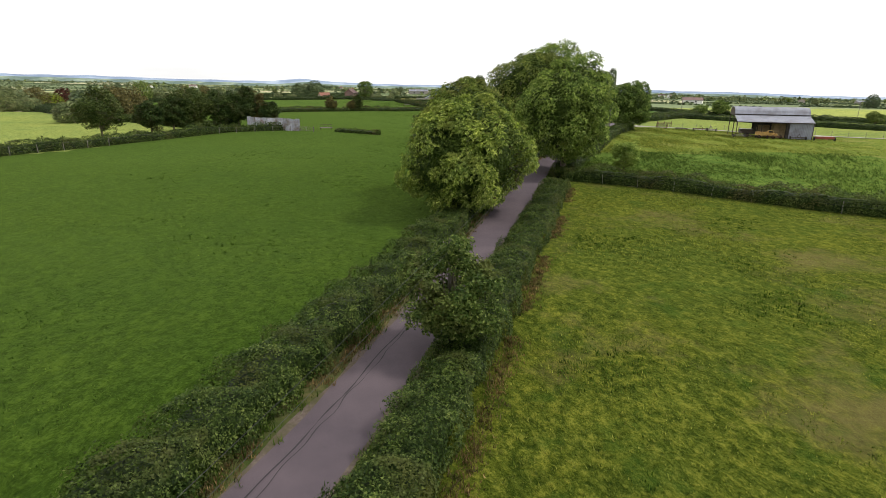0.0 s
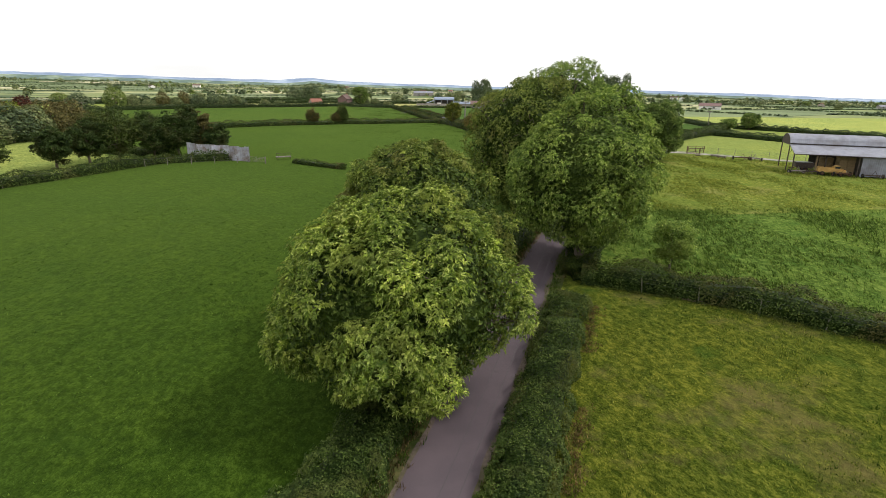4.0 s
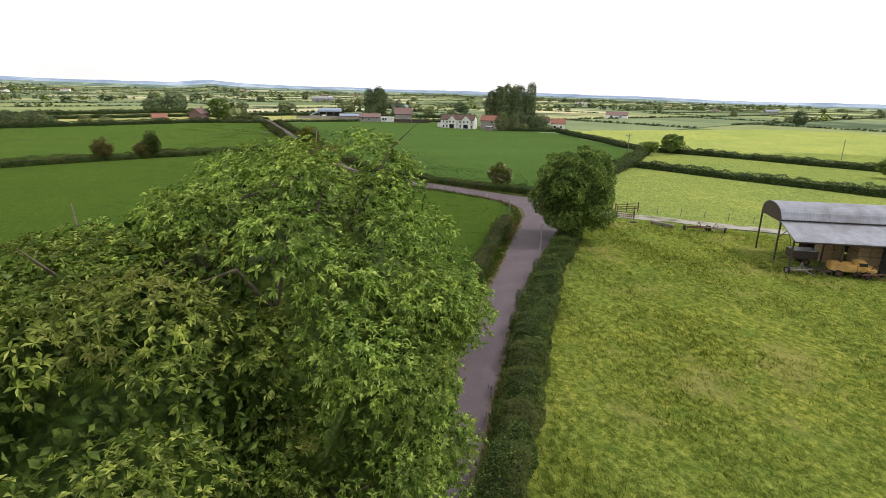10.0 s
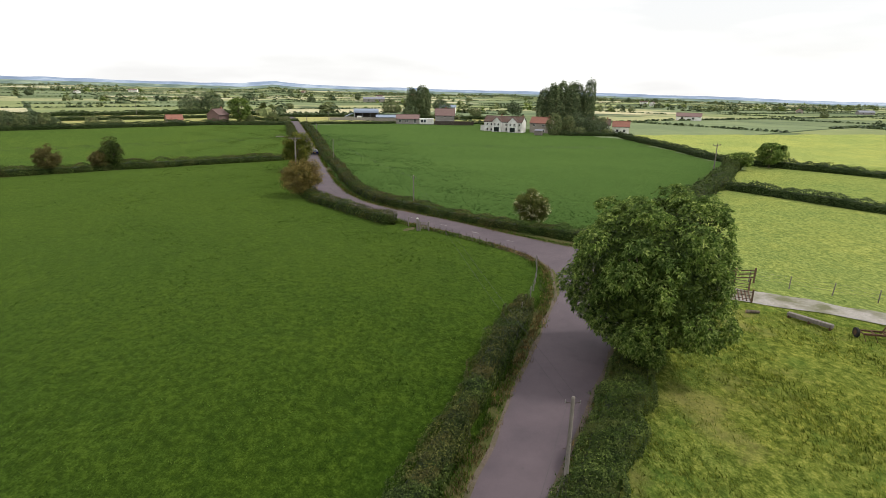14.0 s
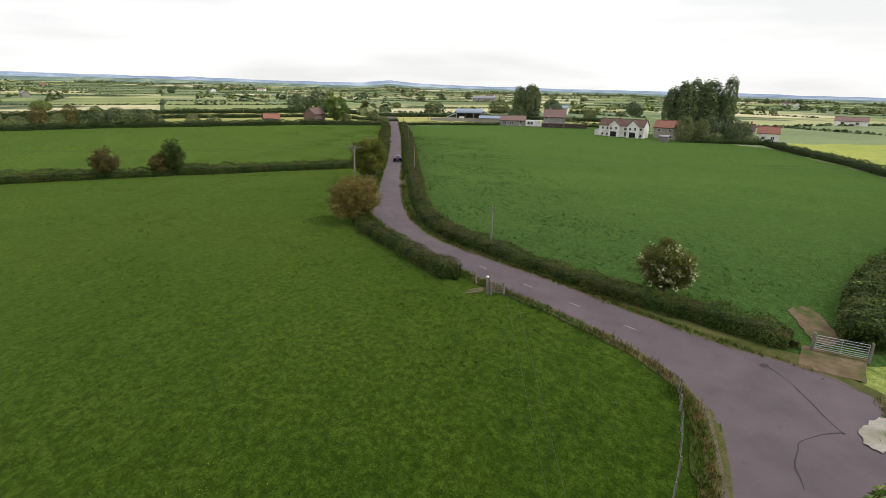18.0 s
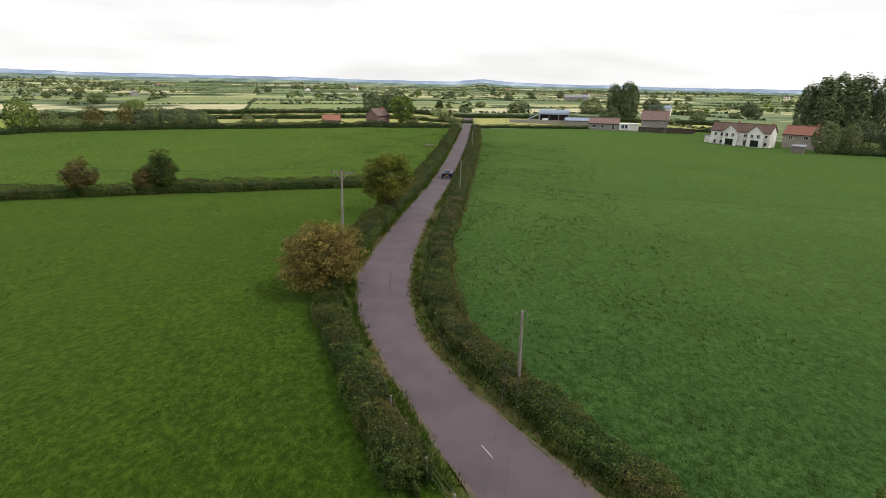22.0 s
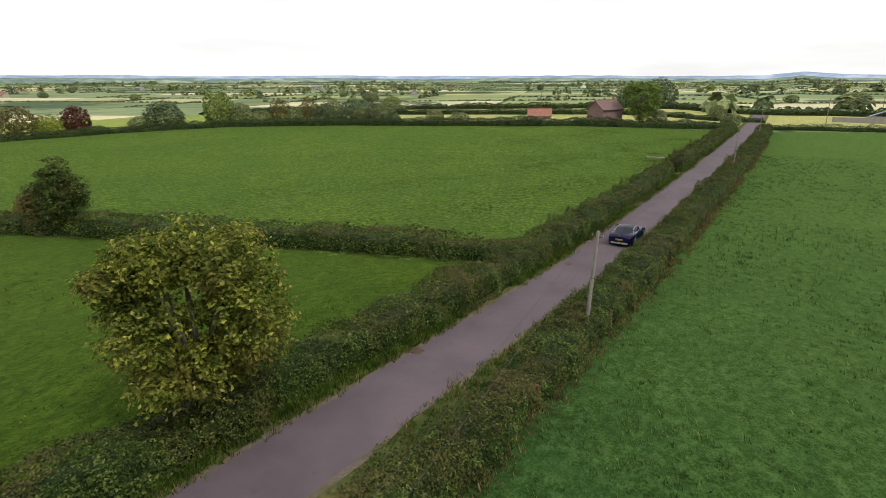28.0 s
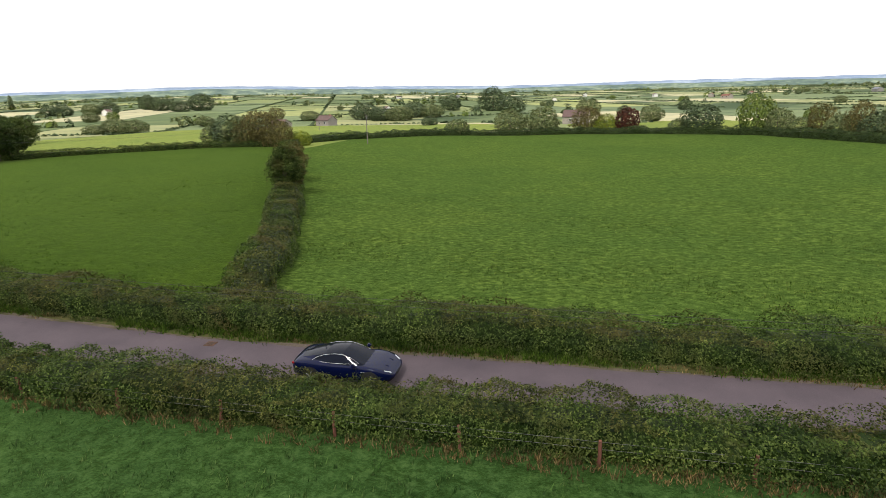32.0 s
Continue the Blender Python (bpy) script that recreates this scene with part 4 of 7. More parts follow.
def ash_crown(r, R, H, n_blob, sprays, leaf, per=11, blob=0.22, uneven=1.0):
    """A closed dome of leaf rosettes: narrow leaves that spread and droop from the twig ends, on rounded clusters over
    a dense inside coloured dark for shade. Gives vertices, faces and the clusters' middles.
    """
    e = 2.25
    g = np.arange(n_blob) + 0.5
    up, turn = 1 - 2 * g / n_blob, g * 2.399963 + r.normal(0, 0.25, n_blob)
    d = np.stack([np.sqrt(1 - up ** 2) * np.cos(turn), np.sqrt(1 - up ** 2) * np.sin(turn), up], 1) + r.normal(0, 0.07, (n_blob, 3))
    d /= np.linalg.norm(d, axis=1, keepdims=True)
    seeds = r.integers(1e6), r.integers(1e6)

    def shape(v):
        k = (np.hypot(v[:, 0], v[:, 1]) ** e + np.abs(v[:, 2]) ** e) ** (-1 / e)
        k = k * (1 + 0.11 * uneven * wavy(v[:, 0] * 2.4, v[:, 1] * 2.4 + v[:, 2] * 2.0, 0.8, int(seeds[0])) + 0.065 * uneven * wavy(v[:, 0] * 6, v[:, 1] * 6 + v[:, 2] * 5, 0.8, int(seeds[1])))
        return v * k[:, None] * np.array([R, R, H])
    C = shape(d) * r.uniform(0.74, 0.86, n_blob)[:, None]
    br = blob * R * r.uniform(0.6, 1.25, n_blob)
    i = r.choice(n_blob, sprays, p=br ** 2 / (br ** 2).sum())
    v = r.normal(size=(sprays, 3))
    v /= np.linalg.norm(v, axis=1, keepdims=True)
    v += 0.75 * d[i] + np.array([0, 0, 0.25])
    v /= np.linalg.norm(v, axis=1, keepdims=True)
    P = C[i] + v * (br[i] * r.uniform(0.72, 1.06, sprays))[:, None] * np.array([1, 1, 0.85])
    axis = v + np.array([-0.3, 0.12, 0.55]) + r.normal(0, 0.25, (sprays, 3))
    axis /= np.linalg.norm(axis, axis=1, keepdims=True)
    P, A = np.repeat(P, per, 0), np.repeat(axis, per, 0)
    m = len(P)
    t = np.cross(A, r.normal(size=(m, 3)))
    t /= np.linalg.norm(t, axis=1, keepdims=True)
    out = t + A * r.uniform(0.05, 0.8, m)[:, None]
    out /= np.linalg.norm(out, axis=1, keepdims=True)
    side = np.cross(out, A)
    side /= np.linalg.norm(side, axis=1, keepdims=True) + 1e-9
    ln = (leaf * r.uniform(0.6, 1.3, m))[:, None]
    mid = P + out * ln * 0.55
    tip = P + out * ln - np.array([0, 0, 0.24]) * ln
    V = np.stack([P, mid + side * ln * 0.16, tip, mid - side * ln * 0.16], 1).reshape(-1, 3)
    # the dense inside of the crown: leaves on a lumpy hull, shade put into their colour
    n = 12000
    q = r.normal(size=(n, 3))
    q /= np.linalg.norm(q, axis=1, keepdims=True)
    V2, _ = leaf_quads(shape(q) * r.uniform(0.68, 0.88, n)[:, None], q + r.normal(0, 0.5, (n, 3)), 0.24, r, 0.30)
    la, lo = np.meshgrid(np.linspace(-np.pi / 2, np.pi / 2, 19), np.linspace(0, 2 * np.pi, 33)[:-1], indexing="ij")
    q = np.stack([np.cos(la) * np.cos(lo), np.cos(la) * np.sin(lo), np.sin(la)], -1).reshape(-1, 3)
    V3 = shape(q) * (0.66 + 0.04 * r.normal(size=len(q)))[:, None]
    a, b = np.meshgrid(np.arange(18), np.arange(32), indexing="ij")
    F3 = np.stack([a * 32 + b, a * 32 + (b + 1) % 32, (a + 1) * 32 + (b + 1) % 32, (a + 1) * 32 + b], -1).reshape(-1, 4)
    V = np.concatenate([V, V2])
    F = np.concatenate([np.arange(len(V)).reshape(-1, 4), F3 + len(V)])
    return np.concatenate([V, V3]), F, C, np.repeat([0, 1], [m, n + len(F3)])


def tree(x, y, top, radius, bottom, mat, seed, label, leaves=9000, leaf=0.42, blobs=60, trunk=0.32, name="tree", category="tree", group="", spare=0, blob=0.30, z=None, bark=None, ash=False):
    """A tree with a tapered trunk, limbs that reach into the crown, and a crown of many leaves. top and bottom: the crown's heights over the foot."""
    r = rng_of(seed)
    root = thing(name, x, y, z, 0, label, category, group)
    H, mid = (top - bottom) / 2 / 0.98, (top + bottom) / 2
    c0, layer = np.array([0, 0, mid]), None
    if leaves < 4000:
        d = r.normal(size=(leaves, 3))
        d /= np.linalg.norm(d, axis=1, keepdims=True)
        lump = 1 + 0.13 * wavy(d[:, 0] * 2.2, d[:, 1] * 2.2 + d[:, 2] * 1.7, 0.55, seed) + 0.07 * wavy(d[:, 0] * 5, d[:, 1] * 5 + d[:, 2] * 4, 0.5, seed + 1)
        P = d * (lump * r.uniform(0.82, 1.03, leaves))[:, None] * np.array([radius, radius, H])
        C = P[:40] * 0.7
        V, F = leaf_quads(P + c0, d + np.array([0, 0, 0.35]) + r.normal(0, 0.45, (leaves, 3)), leaf, r, 0.42)
    elif ash:
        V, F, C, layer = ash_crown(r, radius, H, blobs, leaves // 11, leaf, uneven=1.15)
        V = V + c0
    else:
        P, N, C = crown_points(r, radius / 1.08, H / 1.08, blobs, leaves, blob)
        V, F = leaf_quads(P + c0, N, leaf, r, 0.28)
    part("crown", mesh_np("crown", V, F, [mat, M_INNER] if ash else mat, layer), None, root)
    fork = max(bottom * 0.75, top * 0.14)
    lean = r.normal(0, 0.04, 2) * top
    paths = [([(0, 0, -0.3), (lean[0] * 0.3, lean[1] * 0.3, fork * 0.6), (lean[0] * 0.7, lean[1] * 0.7, mid), (lean[0], lean[1], bottom + (top - bottom) * 0.8)], [trunk * 1.25, trunk, trunk * 0.6, trunk * 0.12])]
    order = r.permutation(len(C))[:6 if leaves < 4000 else min(len(C), 16 + spare)]
    for i in order:
        e = C[i] + c0
        st = np.array([0, 0, fork + r.uniform(0, 0.35) * (mid - fork)])
        m1 = st * 0.55 + e * 0.45 + np.array([0, 0, 0.06 * (top - bottom)])
        paths.append(([st, m1, e], [trunk * 0.42, trunk * 0.25, trunk * 0.06]))
        for _ in range(2):
            tip = e + r.normal(0, 0.14 * radius, 3)
            paths.append(([m1 * 0.4 + e * 0.6, (e + tip) / 2, tip], [trunk * 0.16, trunk * 0.1, trunk * 0.03]))
    V, F = tubes(paths, 4 if leaves < 4000 else 6)
    part("trunk", mesh_np("trunk", V, F, bark or M_BARK, None, True), None, root)
    return root


# the tall trees over the lane, from the south
tree(11.5, 46.6, 9.8, 5.4, 0.5, M_ASH, 101, "leafy yellow-green ash tree beside the lane", 92000, 0.22, 90, 0.36, "roadside_tree", group="tall trees along the lane", ash=True)
tree(13.8, 53.6, 11.9, 4.9, 0.5, M_ASH_B, 102, "tall leafy ash tree beside the lane", 66000, 0.23, 90, 0.32, "roadside_tree", group="tall trees along the lane", ash=True)
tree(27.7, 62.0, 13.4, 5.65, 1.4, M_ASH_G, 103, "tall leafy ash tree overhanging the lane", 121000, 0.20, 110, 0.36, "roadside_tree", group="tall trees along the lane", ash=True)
tree(28.0, 77.4, 15.0, 6.1, 0.2, M_ASH_B, 104, "broad ash tree with thin brownish outer twigs", 132000, 0.17, 130, 0.42, "roadside_tree", group="tall trees along the lane", spare=20, ash=True)
tree(33.1, 81.5, 16.3, 6.6, 0.4, M_ASH_F, 105, "tall broad leafy ash tree beside the lane", 209000, 0.17, 170, 0.42, "roadside_tree", group="tall trees along the lane", spare=10, ash=True)
tree(44.0, 97.3, 6.1, 3.7, 0.3, M_OLIVE, 106, "small round tree in the lane hedge", 22000, 0.2, 70, 0.2, "hedge_tree")
tree(69.5, 119.5, 11.0, 4.75, 1.0, M_SYC, 107, "spreading dark green tree at the lane junction", 60500, 0.25, 90, 0.34, "junction_tree", ash=True)
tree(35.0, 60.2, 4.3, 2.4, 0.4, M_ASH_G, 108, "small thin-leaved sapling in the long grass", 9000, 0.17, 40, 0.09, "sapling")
tree(4.8, 21.2, 5.5, 2.5, 0.2, M_YOUNG, 109, "bushy young tree growing out of the lane hedge", 19000, 0.17, 60, 0.14, "hedge_tree")
tree(17.5, 99.4, 5.7, 2.3, 0.5, M_SYC_D, 110, "small round dark tree inside a guard rail", 8000, 0.2, 40, 0.14, "field_tree")
tree(76.4, 154.5, 4.7, 2.5, 0.1, M_BUSH, 111, "round olive bush dotted with cream blossom", 22000, 0.15, 70, 0.12, "blossom_bush", "bush")
tree(48.3, 178.0, 5.8, 3.7, 0.0, M_THORN, 112, "wide rusty-brown hawthorn bush beside the hedge", 30000, 0.15, 80, 0.18, "hawthorn_bush", "bush")
tree(47.6, 204.5, 8.2, 3.3, 0.4, M_OLIVE, 113, "round olive-green tree in the lane hedge", 28000, 0.18, 75, 0.2, "hedge_tree")
tree(11.5, 213.8, 6.6, 2.2, 0.2, M_SYC_D, 114, "dark pointed tree in the cross hedge", 14000, 0.19, 70, 0.14, "hedge_tree", blob=0.42)
tree(9.4, 212.9, 3.9, 2.1, 0.2, M_FARBROWN, 119, "low brownish thorn beside the pointed tree", 9000, 0.18, 50, 0.12, "hedge_bush", "bush", blob=0.40)
tree(2.0, 209.0, 5.4, 2.6, 0.2, M_FARBROWN, 115, "brownish thorn tree in the cross hedge", 12000, 0.19, 60, 0.14, "hedge_tree", blob=0.38)
tree(158.4, 202.5, 6.5, 4.0, 0.4, M_SYC, 116, "round green tree in the field hedge", 8000, 0.38, 45, 0.2, "field_tree")
tree(147.5, 199.5, 4.2, 3.2, 0.2, M_SYC, 117, "low round bush in the field hedge", 5000, 0.38, 40, 0.15, "field_bush", "bush")
tree(176.0, 150.0, 4.5, 3.2, 0.4, M_FARLIGHT, 118, "pale green bush in a field hedge", 4000, 0.38, 36, 0.15, "field_bush", "bush")
for x, y, top, rad, mat, seed, label in ((-38.6, 107.0, 9.2, 4.1, M_SYC_D, 121, "round green tree standing in the boundary hedge"), (-33.2, 116.6, 6.6, 2.9, M_DARKLEAF, 122, "small bushy tree in the boundary hedge"),
                                          (-30.2, 121.0, 7.6, 3.2, M_DARKLEAF, 123, "dark bushy tree in the boundary hedge"), (-26.8, 124.2, 9.4, 4.7, M_SYC_D, 124, "dense green tree near the iron screen"),
                                          (-22.3, 127.8, 8.8, 4.2, M_DARKLEAF, 125, "dark bushy tree near the iron screen"), (-18.9, 130.0, 9.0, 3.8, M_DARKLEAF, 128, "dark bushy tree behind the iron screen"),
                                          (-17.0, 131.5, 9.9, 2.0, M_DARKLEAF, 126, "dark pointed conifer behind the iron screen"), (-14.8, 132.0, 8.6, 1.9, M_FARBROWN, 127, "thin brown half-bare tree behind the iron screen"),
                                          (-12.6, 131.6, 6.2, 2.5, M_DARKLEAF, 129, "low dark bush behind the iron screen"), (-64.0, 82.0, 9.2, 4.6, M_SYC_D, 130, "round green tree standing in the boundary hedge")):
    tree(x, y, top, rad * 1.08, 0.1, mat, seed, label, 14000, 0.28, 60, 0.2, "boundary_tree", group="trees on the western boundary")


def blossom_on(mid, R, H, seed, n=260):
    r = rng_of(seed)
    P, N, C = crown_points(r, R, H, 40, n, 0.3)
    V, F = leaf_quads(P * 1.06 + np.array([0, 0, mid]), N, 0.15, r, 0.5)
    return mesh_np("blossom", V, F, M_BLOSSOM)


bush = next(o for o in scene.objects if o.name.startswith("blossom_bush"))
part("blossom", blossom_on(2.4, 2.35, 2.2, 5, 1300), None, bush, "cream flower heads")


# ---- distant trees and hedgerows ----
def far_tree(name, mat, seed, top, rad, leaves, leaf, blob=0.32, bottom=-0.6):
    return tree(-640, -640, top, rad, bottom, mat, seed, "far tree", min(3990, int(leaves * 1.8)), leaf * 0.72, 34, 0.2, name, blob=blob, z=h(-640, -640))


def azimuth_place(az, dist, ex=60.0, ey=170.0):
    return ex + dist * math.sin(radians(az)), ey + dist * math.cos(radians(az))


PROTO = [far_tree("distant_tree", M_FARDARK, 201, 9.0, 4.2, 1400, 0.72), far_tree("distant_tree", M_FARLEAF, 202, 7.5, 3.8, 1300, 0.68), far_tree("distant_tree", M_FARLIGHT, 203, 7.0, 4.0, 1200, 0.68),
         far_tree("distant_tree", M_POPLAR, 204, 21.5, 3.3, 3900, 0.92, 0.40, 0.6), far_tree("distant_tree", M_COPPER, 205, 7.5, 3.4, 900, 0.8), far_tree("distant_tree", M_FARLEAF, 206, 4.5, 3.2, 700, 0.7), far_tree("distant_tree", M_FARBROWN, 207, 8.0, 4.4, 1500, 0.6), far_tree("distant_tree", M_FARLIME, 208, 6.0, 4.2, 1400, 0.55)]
FAR_LABEL = ("big dark green tree standing by far fields", "green tree standing by far fields", "pale sunlit green tree by far fields", "tall dark poplar near the houses", "small copper-leaved tree in a far garden", "low green bush by far fields", "brownish leafy tree behind the pasture hedge", "bright lime-green bush behind the pasture hedge")
for o, text in zip(PROTO, FAR_LABEL):
    tagged(o, text, "tree", "distant trees")


def plant(kind, x, y, scale=1.0, turn=0.0, wide=1.0):
    o = copy_thing(PROTO[kind], pose(x, y, h(x, y) - 0.2, 0, 0, turn))
    o.scale = (scale * wide, scale * wide, scale)
    return o


for kind, x, y, s, w in ((3, 160, 330, 0.95, 1.5), (3, 164.5, 333, 1.0, 1.4), (3, 168.5, 331, 0.93, 1.5), (3, 172, 334, 1.0, 1.4), (3, 177, 329, 1.06, 0.85), (3, 156, 333, 0.86, 1.2), (0, 166, 318, 0.95, 1), (1, 171, 316, 0.8, 1),
                         (0, 160, 319, 0.7, 1), (1, 178, 318, 0.95, 1), (0, 175, 312, 0.6, 1.1), (3, 113, 432, 0.8, 1.3), (3, 118, 430, 0.86, 1.2), (3, 122, 434, 0.82, 1.2), (0, 103, 385, 0.85, 1.2), (0, 135, 440, 1.1, 1),
                         (1, 150, 420, 0.9, 1), (1, 26.5, 338, 0.6, 1), (5, 40, 356, 0.8, 1), (1, 34, 372, 0.6, 1), (0, -8, 470, 1.4, 1.3), (0, -20, 468, 1.2, 1.3), (0, -66, 330, 0.6, 1),
                         (1, -25, 316, 0.5, 1.3), (5, -18, 317, 0.7, 1.2)):
    plant(kind, x, y, s, x * 37 % 360, w)
tree(23.0, 335.5, 11.8, 5.0, 0.3, M_SYC, 131, "big leafy tree beside the small pinkish house", 15000, 0.34, 60, 0.3, "house_tree")
for kind, x, y, s, w in ((1, 148.7, 304.5, 1.2, 0.68), (1, 156.0, 306.7, 1.1, 0.66), (0, 166.7, 306.9, 0.95, 0.95), (5, 160.7, 305.2, 0.85, 1.05), (5, 173.7, 304.5, 0.7, 1.3)):
    plant(kind, x, y, s, x * 53 % 360, w)
hedge([(150, 303.5), (160, 303), (172, 301), (178, 300)], 2.0, 1.5, 0.28, M_FARHEDGE, 49, "garden hedge below the houses", 24)
# the belt of trees beyond the cattle pasture
r = rng_of(77)
for kind, bx, by, size, wide in ((5, -96.4, 211.4, 1.13, 0.97), (1, -109.7, 225.6, 1.05, 1.22), (1, -113.4, 235.6, 1.13, 1.24), (6, -111.4, 249.8, 1.05, 1.07), (7, -108.4, 255.7, 0.97, 1.01), (4, -106.5, 261.3, 1.04, 1.0),
                                 (5, -105.0, 265.7, 0.56, 1.04), (1, -99.4, 275.1, 0.55, 1.57), (0, -95.0, 280.1, 0.86, 1.49), (2, -84.4, 290.6, 1.4, 0.79), (1, -78.6, 294.2, 0.85, 0.92)):
    plant(kind, bx, by, size, r.uniform(0, 360), wide)
for kind, bx, by, size, wide in ((1, -72.8, 296.7, 0.57, 1.49), (6, -67.4, 298.9, 0.93, 0.7), (1, -61.9, 300.4, 0.67, 1.21), (6, -59.6, 303.0, 0.96, 0.65), (0, -53.8, 303.8, 0.63, 1.22), (1, -52.8, 305.9, 0.91, 0.77), (0, -47.0, 306.4, 0.68, 1.1),
                                 (1, -43.0, 307.4, 0.67, 1.21), (0, -40.7, 308.8, 0.66, 1.1), (1, -36.9, 309.0, 0.71, 1.01), (0, -34.5, 309.6, 0.44, 1.14), (1, -67.8, 338.5, 0.43, 1.99), (1, -65.5, 341.9, 0.61, 1.69), (1, -63.3, 345.1, 0.47, 1.82)):
    plant(kind, bx, by, size, r.uniform(0, 360), wide)
# the copse at the corner of the sheep pasture
for kind, bx, by, size, wide in ((1, -60.5, 152.5, 0.7, 1.6), (0, -59.0, 157.4, 0.86, 1.33), (1, -57.3, 162.3, 1.02, 1.2), (6, -55.5, 167.4, 1.1, 0.94), (6, -54.0, 171.8, 1.08, 0.87), (6, -52.7, 176.2, 0.82, 0.89), (7, -55.5, 180.0, 0.62, 1.02)):
    plant(kind, bx, by, size, r.uniform(0, 360), wide)
# groups of trees in the valley to the west
for kind, bx, by, size, wide in ((0, -437.8, -334.1, 1.23, 2.0), (0, -434.5, -313.0, 1.34, 1.94), (1, -451.5, -289.6, 1.64, 1.75), (0, -459.3, -273.9, 1.59, 1.62), (0, -567.3, -317.6, 2.19, 1.16), (0, -541.7, -271.1, 1.86, 2.0), (0, -502.7, -214.6, 1.43, 2.0),
                                 (0, -529.4, -206.0, 2.16, 1.73), (1, -211.3, -28.0, 1.16, 2.0), (1, -209.6, -12.0, 1.05, 1.98), (1, -202.0, -33.3, 0.75, 2.4), (1, -270.8, -8.4, 0.92, 1.78), (6, -334.7, 9.8, 1.32, 1.17)):
    plant(kind, bx, by, size, r.uniform(0, 360), wide)
for kind, bx, by, size, wide in ((1, -332.7, 40.7, 1.04, 2.0), (0, -343.3, 83.2, 1.43, 2.0), (0, -325.5, 102.4, 1.09, 2.1), (1, -323.0, 117.9, 1.4, 2.0), (0, -371.4, 115.2, 1.3, 1.93), (1, -368.5, 130.5, 1.41, 1.76), (0, -513.4, 113.8, 1.68, 1.41),
                                 (0, -496.5, 160.1, 2.46, 1.39), (0, -432.1, 186.9, 1.52, 1.97), (1, -355.0, 252.4, 1.55, 1.5), (0, -153.7, 186.6, 0.41, 2.0), (1, -347.2, 250.4, 0.84, 2.4)):
    plant(kind, bx, by, size, r.uniform(0, 360), wide)
# single trees over the far fields
for i in range(60):
    az, d = r.uniform(-150, 62), 340 + 1200 * r.uniform(0, 1) ** 1.5
    x, y = azimuth_place(az, d)
    plant((0, 1, 2, 1, 5, 0)[i % 6], x, y, r.uniform(0.7, 1.25), r.uniform(0, 360), r.uniform(1.0, 1.6))


